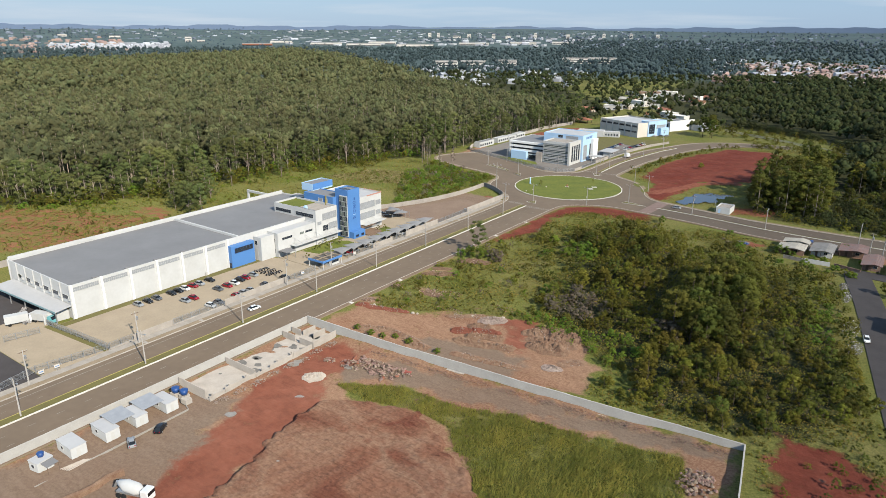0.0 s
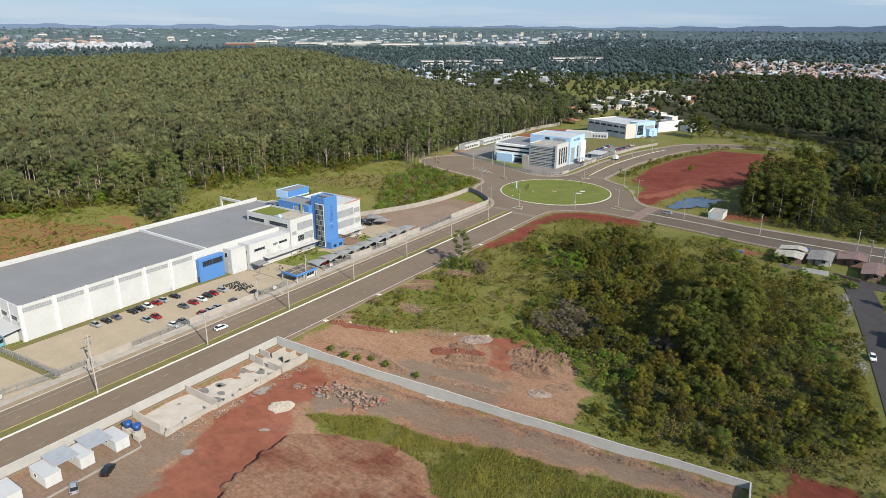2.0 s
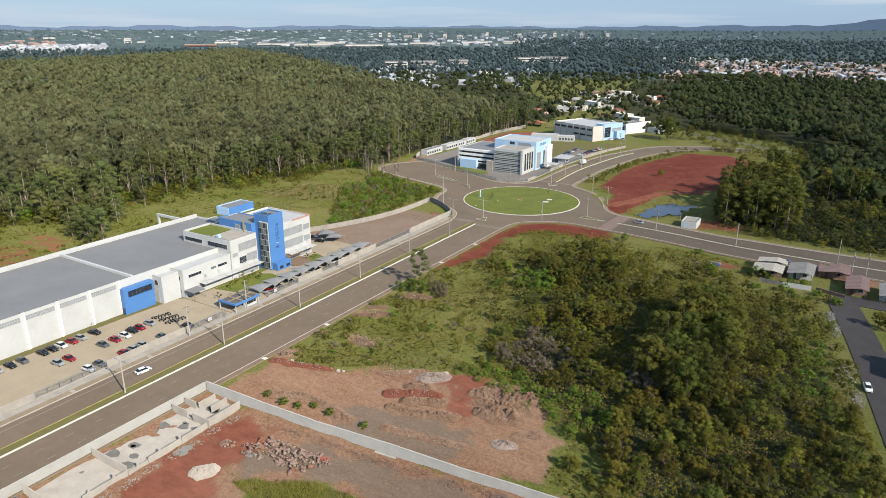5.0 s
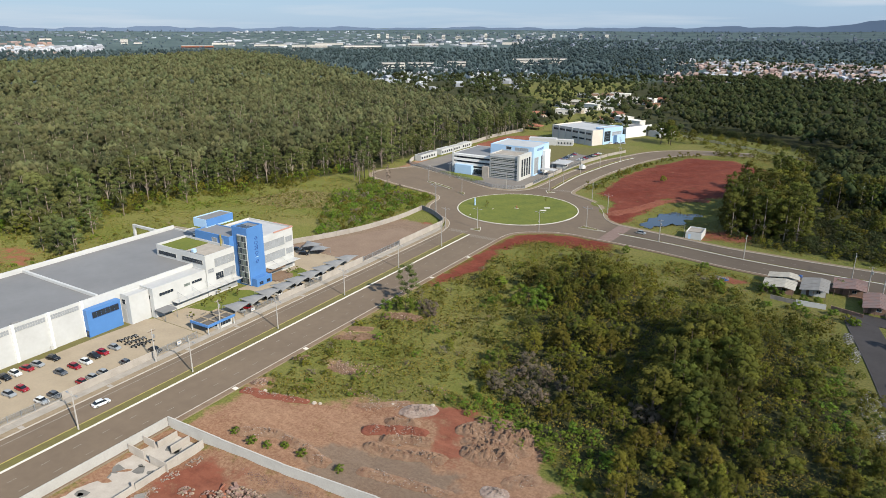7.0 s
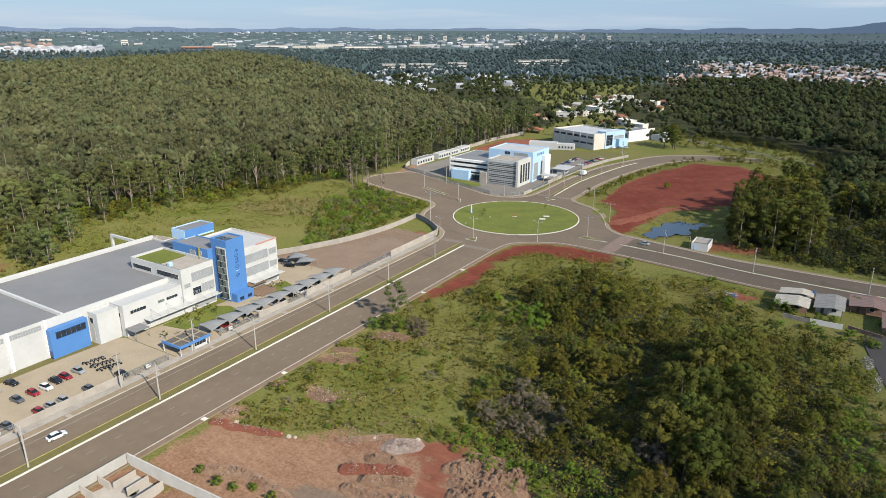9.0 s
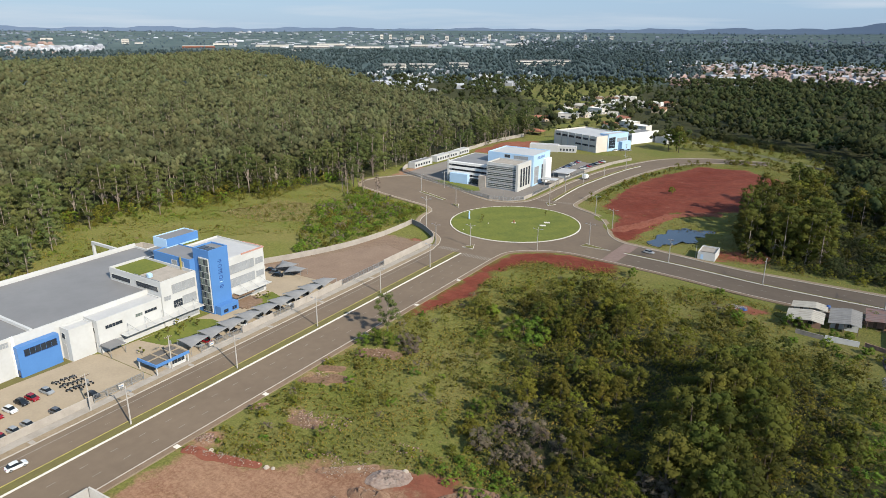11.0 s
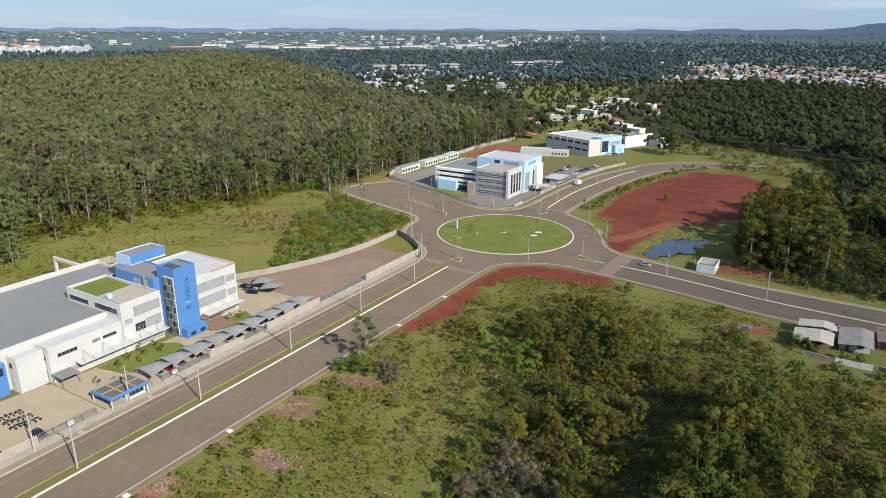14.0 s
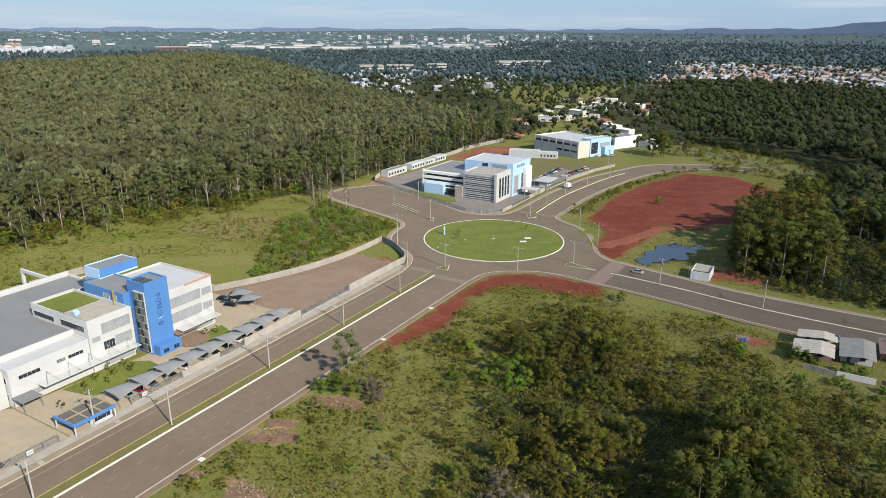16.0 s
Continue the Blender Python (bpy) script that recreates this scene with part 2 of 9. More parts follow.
# ---- shapes ----
class Shape:
    """Gathers plain polygons for one mesh."""

    def __init__(self):
        self.v, self.f = [], []

    def poly(self, pts):
        n = len(self.v)
        self.v += [tuple(p) for p in pts]
        self.f.append(tuple(range(n, n + len(pts))))
        return self

    def box(self, x0, x1, y0, y1, z0, z1):
        n = len(self.v)
        self.v += [(x, y, z) for z in (z0, z1) for x, y in ((x0, y0), (x1, y0), (x1, y1), (x0, y1))]
        self.f += [tuple(n + i for i in q) for q in ((3, 2, 1, 0), (4, 5, 6, 7), (0, 1, 5, 4), (1, 2, 6, 5), (2, 3, 7, 6), (3, 0, 4, 7))]
        return self

    def bevel_box(self, x0, x1, y0, y1, z0, z1, c):
        """A box with chamfered upright and top edges."""
        def ring(d, z):
            return [(x0 + d + c, y0 + d, z), (x1 - d - c, y0 + d, z), (x1 - d, y0 + d + c, z), (x1 - d, y1 - d - c, z),
                    (x1 - d - c, y1 - d, z), (x0 + d + c, y1 - d, z), (x0 + d, y1 - d - c, z), (x0 + d, y0 + d + c, z)]
        return self.loft([ring(0, z0), ring(0, z1 - c), ring(c, z1)])

    def loft(self, rings, caps=True):
        n, k = len(self.v), len(rings[0])
        for r in rings:
            self.v += [tuple(p) for p in r]
        for j in range(len(rings) - 1):
            for i in range(k):
                a, b = n + j * k + i, n + j * k + (i + 1) % k
                self.f.append((a, b, b + k, a + k))
        if caps:
            self.f.append(tuple(n + i for i in reversed(range(k))))
            self.f.append(tuple(n + (len(rings) - 1) * k + i for i in range(k)))
        return self

    def tube(self, path, radii, k=8):
        rings = []
        for i, p in enumerate(path):
            p = Vector(p)
            a, b = Vector(path[max(i - 1, 0)]), Vector(path[min(i + 1, len(path) - 1)])
            q = (b - a).to_track_quat("Z", "Y")
            r = radii[i] if hasattr(radii, "__len__") else radii
            rings.append([p + q @ Vector((r * math.cos(2 * math.pi * j / k), r * math.sin(2 * math.pi * j / k), 0)) for j in range(k)])
        return self.loft(rings)

    def prism(self, pts, z0, z1):
        return self.loft([[(x, y, z0) for x, y in pts], [(x, y, z1) for x, y in pts]])

    def strip(self, pts, width, z0, z1, side=0.0):
        """A bar of that width along a line of points; side shifts it to its left."""
        left, right = offset(pts, side + width / 2), offset(pts, side - width / 2)
        rings = [[(*r, z0), (*l, z0), (*l, z1), (*r, z1)] for l, r in zip(left, right)]
        return self.loft(rings)

    def blob(self, c, r, rng, k=7, rings=4, squash=0.7, rough=0.25):
        rr = []
        for j in range(rings + 1):
            a = math.pi * (j + 0.15) / (rings + 0.3)
            rr.append([(c[0] + r * math.sin(a) * math.cos(2 * math.pi * i / k) * (1 + rng.uniform(-rough, rough)),
                        c[1] + r * math.sin(a) * math.sin(2 * math.pi * i / k) * (1 + rng.uniform(-rough, rough)),
                        c[2] - r * squash * math.cos(a) * (1 + rng.uniform(-rough, rough) * 0.5)) for i in range(k)])
        return self.loft(rr)

    def mesh(self, name, material, smooth=False):
        me = bpy.data.meshes.new(name)
        me.from_pydata(self.v, [], self.f)
        me.materials.append(material)
        if smooth:
            me.polygons.foreach_set("use_smooth", [True] * len(me.polygons))
        me.update()
        return me


def offset(pts, d):
    res = []
    for i, p in enumerate(pts):
        a, b = Vector(pts[max(i - 1, 0)][:2]), Vector(pts[min(i + 1, len(pts) - 1)][:2])
        t = (b - a).normalized()
        res.append((p[0] - t.y * d, p[1] + t.x * d))
    return res


def curve_through(pts, step=3.0, closed=False):
    """Points of a smooth line through the given ones."""
    out, n = [], len(pts)
    for i in range(n if closed else n - 1):
        g = (lambda k: Vector(pts[k % n])) if closed else (lambda k: Vector(pts[min(max(k, 0), n - 1)]))
        p0, p1, p2, p3 = g(i - 1), g(i), g(i + 1), g(i + 2)
        m = max(1, int((p2 - p1).length / step))
        for j in range(m):
            t = j / m
            out.append(tuple(0.5 * ((2 * p1) + (p2 - p0) * t + (2 * p0 - 5 * p1 + 4 * p2 - p3) * t * t + (3 * p1 - p0 - 3 * p2 + p3) * t ** 3)))
    if not closed:
        out.append(tuple(pts[-1]))
    return out


def thing(name, x, y, z=0.0, turn=0.0, label="", category="", group="", kind=""):
    ob = new(name)
    ob.empty_display_size = 0.3
    ob.matrix_world = pose(x, y, z, 0, 0, turn)
    return tagged(ob, label, category, group, kind)


def part(name, shape, material, parent, label="", smooth=False, at=None):
    me = shape if isinstance(shape, bpy.types.Mesh) else shape.mesh(name, material, smooth)
    ob = new(name, me)
    ob.parent = parent
    if at is not None:
        ob.matrix_basis = at
    return tagged(ob, label)


def solid(name, shape, material, label="", category="", kind="structure", smooth=False, group=""):
    return tagged(new(name, shape.mesh(name, material, smooth)), label, category, group, kind)

# ---- ground: one sheet to the horizon ----
def inside(px, py, poly, soft):
    """1 within the polygon, falling to 0 over soft metres outside its edge (arrays)."""
    inn = np.zeros(px.shape, bool)
    dist = np.full(px.shape, 1e9)
    n = len(poly)
    for i in range(n):
        (x1, y1), (x2, y2) = poly[i], poly[(i + 1) % n]
        cross = ((y1 > py) != (y2 > py)) & (px < (x2 - x1) * (py - y1) / ((y2 - y1) or 1e-9) + x1)
        inn ^= cross
        dx, dy = x2 - x1, y2 - y1
        t = np.clip(((px - x1) * dx + (py - y1) * dy) / (dx * dx + dy * dy + 1e-9), 0, 1)
        dist = np.minimum(dist, np.hypot(px - x1 - t * dx, py - y1 - t * dy))
    s = np.where(inn, dist, -dist)
    return np.clip(0.5 + s / (2 * soft), 0, 1)


RED_ZONES = [
    [(24, 402), (22, 447), (27, 484), (42, 533), (69, 540), (101, 512), (101, 480), (95, 437), (74, 414), (58, 405), (52, 346), (43, 357), (37, 383)],
    [(16, 235), (16, 262), (16, 295), (19, 308), (29, 317), (55, 319), (64, 311), (46, 303), (28, 304), (22, 285), (27, 259)],
    [(29.5, 128), (41, 127), (46, 120), (44, 110), (51, 98), (55, 80), (59, 66), (66, 40), (50, 40), (43, 61), (36, 80), (32, 92), (29, 100)],
    [(63, 169), (72, 174), (76, 168), (74.5, 161), (80, 153), (76, 149), (70, 155), (68, 162)],
    [(-196, 112), (-206, 138), (-188, 152), (-160, 162), (-132, 170), (-121, 162), (-121, 120), (-140, 96)],
    [(-150, 170), (-160, 181), (-135, 183), (-121, 176), (-122, 168)],
    [(147, 132), (146, 150), (158, 152), (170, 140), (168, 120), (150, 118)],
    [(-30, 300), (-24, 299), (-24, 303), (-29, 305)],
    [(-112, 500), (-112, 560), (-90, 575), (-80, 520)],
    [(84, 345), (84, 356), (104, 366), (108, 350)],
    [(104, 296), (106, 301), (114, 302), (113, 297)],
]
TAN_ZONES = [
    [(14, 10), (14, 130), (50, 132), (86, 135), (114, 138), (140, 140.5), (146, 10)],
    [(17, 131), (17, 150), (33, 153), (47, 163), (64, 170), (82, 173), (95, 162), (100, 156), (102, 142), (80, 134), (60, 131), (42, 131)],
    [(50.5, 97.5), (52, 102), (60, 107), (72, 110.5), (80, 107), (89, 101), (98.6, 96), (110, 70), (119, 40), (112, 15), (74, 15), (64, 40), (58, 66), (54, 80)],
    [(44, 118), (58, 122), (88, 127), (116, 131), (140, 136), (140, 133), (118, 127), (90, 122), (64, 117), (46, 112)],
    [(17, 20), (16, 130), (29, 130), (30, 84), (38, 60), (50, 20)],
    [(129, 128), (139, 134), (141, 118), (131, 116)],
    [(28.7, 169.6), (24.7, 172.7), (29, 178), (38.6, 172.3), (35.4, 168)],
    [(14.9, 182), (15, 194), (24.2, 198.4), (29.5, 193), (25.8, 187.2), (19.6, 185.6)],
    [(21, 204.3), (18, 210.6), (28.5, 214), (32, 208.9)],
    [(16.5, 168.6), (15.2, 173), (19, 173.4), (20, 170.4)],
    [(15, 151), (15, 158), (19, 159), (23, 155), (22, 151)],
    [(15, 194), (15, 234), (16.8, 234), (17.4, 214), (17.2, 200)],
    [(-58, 240), (-20, 240), (-19, 300), (-42, 300)],
    [(-118, 420), (-114, 438), (-104, 432), (-100, 412), (-112, 404)],
    [(120, 304), (120, 311), (160, 311), (160, 303)],
]
GREY_ZONES = [
    [(16, 20), (16, 84), (27, 88), (33, 92), (38, 80), (45, 60), (54, 30)],
    [(52, 133), (84, 137), (80, 150), (60, 150), (48, 142)],
    [(-60, 238), (-18, 238), (-18, 302), (-44, 302)],
    [(60, 60), (66, 56), (70, 64), (64, 70)],
    [(46, 112), (58, 118), (80, 122), (106, 127), (130, 132), (138, 136), (138, 138), (112, 135), (84, 131), (56, 128), (44, 122)],
]
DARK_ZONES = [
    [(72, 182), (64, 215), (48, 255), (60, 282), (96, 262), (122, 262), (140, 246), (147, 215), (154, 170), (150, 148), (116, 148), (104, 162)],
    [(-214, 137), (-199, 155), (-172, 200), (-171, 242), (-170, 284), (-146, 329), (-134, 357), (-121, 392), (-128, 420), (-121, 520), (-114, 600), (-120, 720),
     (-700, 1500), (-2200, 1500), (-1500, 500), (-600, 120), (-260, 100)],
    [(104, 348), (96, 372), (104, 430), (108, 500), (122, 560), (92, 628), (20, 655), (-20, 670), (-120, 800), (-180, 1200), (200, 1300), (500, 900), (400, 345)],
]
FLAT_ZONES = [
    [(-118, 40), (-118, 245), (-44, 300), (-44, 345), (-120, 372), (-118, 590), (20, 590), (90, 585), (90, 560), (46, 552), (24, 500), (12, 440), (14, 396), (46, 352), (420, 340),
     (420, 306), (70, 312), (34, 316), (18, 300), (17, 20), (-118, 20)],
    [(118, 268), (118, 312), (200, 312), (240, 0), (180, 0), (158, 190), (143, 280)],
]
POND = curve_through([(59, 355), (61, 361), (60, 368), (63, 371), (62, 378), (66, 381), (68, 386), (73, 385), (77, 389), (82, 385), (78, 380), (79, 375), (75, 373), (78, 366), (74, 362), (72, 364), (70, 357), (66, 355), (66, 350), (62, 351)], 1.5, True)


def far_rise(x, y):
    """The plain rises to low hills towards the horizon."""
    d = np.hypot(x - 150, y)
    k = np.clip((d - 1900) / 2900, 0, 1)
    return 66 * k ** 1.35


def ground_axes():
    def axis(lo, hi, fine, far_lo, far_hi):
        a = list(np.arange(lo, hi + 0.1, fine))
        s = fine
        while a[-1] < far_hi:
            s *= 1.12
            a.append(a[-1] + s)
        s = fine
        while a[0] > far_lo:
            s *= 1.12
            a.insert(0, a[0] - s)
        a[0], a[-1] = far_lo, far_hi
        return np.array(a)
    return axis(-225, 175, 2.3, -4700, 1500), axis(40, 560, 2.3, -600, 4700)


def hills(x, y):
    """Slow swells of the open land and churned earth where it is bare."""
    return (0.35 * np.sin(x * 0.045 + 1.3) * np.cos(y * 0.038) + 0.2 * np.sin(x * 0.13 + y * 0.11) + 0.12 * np.sin(x * 0.31 - y * 0.27 + 0.6))


LOT_GRASS = [(47, 109), (62, 117), (78, 119), (92, 123), (106, 125), (130, 130), (134, 122), (136, 40), (112, 40), (102, 91), (97, 98), (88, 104), (83, 110), (72, 111), (59, 107)]


def soil_masks(X, Y):
    wob = 2.2 * np.sin(X * 0.33 + 1.1 * np.sin(Y * 0.21)) + 1.6 * np.sin(Y * 0.47 + 1.3 * np.sin(X * 0.29))
    wob2 = 2.0 * np.sin(Y * 0.37 + 1.7 * np.sin(X * 0.17)) + 1.4 * np.sin(X * 0.53 - Y * 0.19)
    def most(zones, soft):
        return np.max([inside(X + 0.6 * wob, Y + 0.6 * wob2, z, soft) for z in zones], axis=0)
    weeds = inside(X + 0.6 * wob, Y + 0.6 * wob2, LOT_GRASS, 2.0)
    # grows with distance; drives the haze tint of the far ground
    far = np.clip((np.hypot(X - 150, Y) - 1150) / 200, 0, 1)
    return most(RED_ZONES, 2.5), most(TAN_ZONES, 2.5) * (1 - weeds), most(DARK_ZONES, 6.0), far


gx, gy = ground_axes()
GX, GY = np.meshgrid(gx, gy, indexing="ij")
red_m, tan_m, dark_m, plain_haze_m = soil_masks(GX, GY)
red_m *= 1 - 0.5 * inside(GX, GY, [(-240, 80), (-240, 200), (-119, 200), (-119, 80)], 3.0)
tan_m *= 1 - 0.45 * inside(GX, GY, [(14, 160), (14, 240), (44, 240), (44, 160)], 2.0)
flat_m = np.max([inside(GX, GY, z, 2.5) for z in FLAT_ZONES], axis=0)
lot = inside(GX, GY, [(15.5, 10), (15.5, 129), (50, 130.5), (86, 133), (114, 136), (139.5, 138.5), (143, 10)], 1.5)
pond_m = inside(GX, GY, POND, 2.0)
plateau = inside(GX, GY, RED_ZONES[0], 3.0)
mound = inside(GX, GY, TAN_ZONES[2], 4.0)
GZ = -0.12 + (1 - flat_m) * (0.1 + hills(GX, GY)) - 0.5 * lot * (1 - flat_m) - 0.75 * pond_m + 0.5 * plateau * (1 - flat_m) - 0.3 * inside(GX, GY, POND, 9.0) * (1 - flat_m)
GZ += tan_m * (1 - flat_m) * (1 - mound) * 0.22 * np.sin(GX * 0.75 + 1.4 * np.sin(GY * 0.5)) * np.sin(GY * 0.8)
GZ += far_rise(GX, GY) * (1 + 0.10 * np.sin(GX * 0.002) + 0.07 * np.sin(GY * 0.0031 + 1))
ni, nj = GX.shape
gverts = np.stack([GX, GY, GZ], -1).reshape(-1, 3)
idx = np.arange(ni * nj).reshape(ni, nj)
gfaces = np.stack([idx[:-1, :-1], idx[1:, :-1], idx[1:, 1:], idx[:-1, 1:]], -1).reshape(-1, 4)


def fast_mesh(name, verts, quads, material, smooth=False):
    me = bpy.data.meshes.new(name)
    me.vertices.add(len(verts))
    me.vertices.foreach_set("co", np.ascontiguousarray(verts, np.float32).ravel())
    k = quads.shape[1]
    me.loops.add(quads.size)
    me.loops.foreach_set("vertex_index", np.ascontiguousarray(quads, np.int32).ravel())
    me.polygons.add(len(quads))
    me.polygons.foreach_set("loop_start", np.arange(0, quads.size, k, dtype=np.int32))
    me.polygons.foreach_set("use_smooth", np.full(len(quads), smooth))
    me.materials.append(material)
    me.update(calc_edges=True)
    return me


def ground_height(x, y):
    i = min(max(int(np.searchsorted(gx, x)) - 1, 0), ni - 2)
    j = min(max(int(np.searchsorted(gy, y)) - 1, 0), nj - 2)
    u = min(max((x - gx[i]) / (gx[i + 1] - gx[i]), 0), 1)
    w = min(max((y - gy[j]) / (gy[j + 1] - gy[j]), 0), 1)
    return float((GZ[i, j] * (1 - u) + GZ[i + 1, j] * u) * (1 - w) + (GZ[i, j + 1] * (1 - u) + GZ[i + 1, j + 1] * u) * w)


def ground_material():
    m = bpy.data.materials.new("open_ground")
    m.use_nodes = True
    nodes, links = m.node_tree.nodes, m.node_tree.links
    b = nodes["Principled BSDF"]
    b.inputs["Roughness"].default_value = 0.95
    b.inputs["Specular IOR Level"].default_value = 0.15
    b.inputs["Diffuse Roughness"].default_value = 1.0
    pos = nodes.new("ShaderNodeNewGeometry").outputs["Position"]

    def nz(scale, detail=6, rough=0.62):
        n = nodes.new("ShaderNodeTexNoise")
        n.inputs["Scale"].default_value, n.inputs["Detail"].default_value, n.inputs["Roughness"].default_value = scale, detail, rough
        links.new(pos, n.inputs["Vector"])
        return n.outputs["Fac"]

    def tones(fac, a, b_, lo=0.35, hi=0.65):
        r = nodes.new("ShaderNodeValToRGB")
        r.color_ramp.elements[0].position, r.color_ramp.elements[1].position = lo, hi
        r.color_ramp.elements[0].color, r.color_ramp.elements[1].color = (*a, 1), (*b_, 1)
        links.new(fac, r.inputs["Fac"])
        return r.outputs["Color"]

    def blend(fac, a, b_):
        x = nodes.new("ShaderNodeMixRGB")
        links.new(fac, x.inputs["Fac"])
        links.new(a, x.inputs["Color1"])
        links.new(b_, x.inputs["Color2"])
        return x.outputs["Color"]

    def zone(name, ragged):
        a = nodes.new("ShaderNodeAttribute")
        a.attribute_name = name
        s = nodes.new("ShaderNodeMath")
        s.operation = "MULTIPLY_ADD"
        links.new(ragged, s.inputs[0])
        s.inputs[1].default_value = 2.4
        links.new(a.outputs["Fac"], s.inputs[2])
        r = nodes.new("ShaderNodeMapRange")
        r.inputs["From Min"].default_value, r.inputs["From Max"].default_value = 1.48, 1.92
        links.new(s.outputs[0], r.inputs["Value"])
        return r.outputs["Result"]

    coarse = nz(0.7, 8, 0.75)
    broad, mid, fine = nz(0.03), nz(0.22, 9, 0.7), nz(1.6, 6, 0.7)
    grass = blend(mid, tones(fine, (0.058, 0.071, 0.014), (0.195, 0.178, 0.053), 0.4, 0.62), tones(broad, (0.156, 0.137, 0.055), (0.082, 0.112, 0.019)))
    redc = blend(coarse, tones(mid, (0.094, 0.029, 0.019), (0.234, 0.083, 0.053)), tones(broad, (0.148, 0.046, 0.029), (0.25, 0.112, 0.075)))
    tanc = blend(mid, tones(fine, (0.14, 0.071, 0.044), (0.312, 0.199, 0.13), 0.4, 0.62), tones(broad, (0.19, 0.098, 0.064), (0.285, 0.185, 0.125)))
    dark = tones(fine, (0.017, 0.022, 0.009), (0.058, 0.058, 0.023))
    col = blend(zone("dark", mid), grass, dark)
    # blue-grey far ground: distance haze painted into the base colour
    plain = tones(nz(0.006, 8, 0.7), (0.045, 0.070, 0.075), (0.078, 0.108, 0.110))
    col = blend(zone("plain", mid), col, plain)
    col = blend(zone("tan", mid), col, tanc)
    col = blend(zone("red", mid), col, redc)
    deep = nodes.new("ShaderNodeMixRGB")
    deep.blend_type = "MULTIPLY"
    links.new(zone("deep", mid), deep.inputs["Fac"])
    links.new(col, deep.inputs["Color1"])
    deep.inputs["Color2"].default_value = (0.72, 0.52, 0.52, 1)
    col = deep.outputs["Color"]
    greyc = blend(mid, tones(fine, (0.125, 0.084, 0.062), (0.21, 0.158, 0.118)), tones(broad, (0.17, 0.116, 0.086), (0.175, 0.138, 0.108)))
    col = blend(zone("grey", mid), col, greyc)
    # wheel tracks and scraped streaks on the bare earth
    turn = nodes.new("ShaderNodeMapping")
    turn.inputs["Rotation"].default_value = (0, 0, radians(-62))
    turn.inputs["Scale"].default_value = (0.09, 0.6, 1)
    links.new(pos, turn.inputs["Vector"])
    tracks = nodes.new("ShaderNodeTexNoise")
    tracks.inputs["Scale"].default_value, tracks.inputs["Detail"].default_value, tracks.inputs["Roughness"].default_value = 1.0, 7, 0.7
    tracks.inputs["Distortion"].default_value = 1.2
    links.new(turn.outputs["Vector"], tracks.inputs["Vector"])
    bare = nodes.new("ShaderNodeMath")
    bare.operation = "MAXIMUM"
    for k, nm in enumerate(("red", "tan")):
        at = nodes.new("ShaderNodeAttribute")
        at.attribute_name = nm
        links.new(at.outputs["Fac"], bare.inputs[k])
    shade = nodes.new("ShaderNodeMixRGB")
    shade.blend_type = "MULTIPLY"
    links.new(bare.outputs[0], shade.inputs["Fac"])
    links.new(col, shade.inputs["Color1"])
    links.new(tones(tracks.outputs["Fac"], (0.89, 0.875, 0.86), (1.07, 1.07, 1.07), 0.36, 0.66), shade.inputs["Color2"])
    links.new(shade.outputs["Color"], b.inputs["Base Color"])
    bp = nodes.new("ShaderNodeBump")
    bp.inputs["Strength"].default_value, bp.inputs["Distance"].default_value = 0.9, 0.6
    links.new(mid, bp.inputs["Height"])
    links.new(bp.outputs["Normal"], b.inputs["Normal"])
    return m


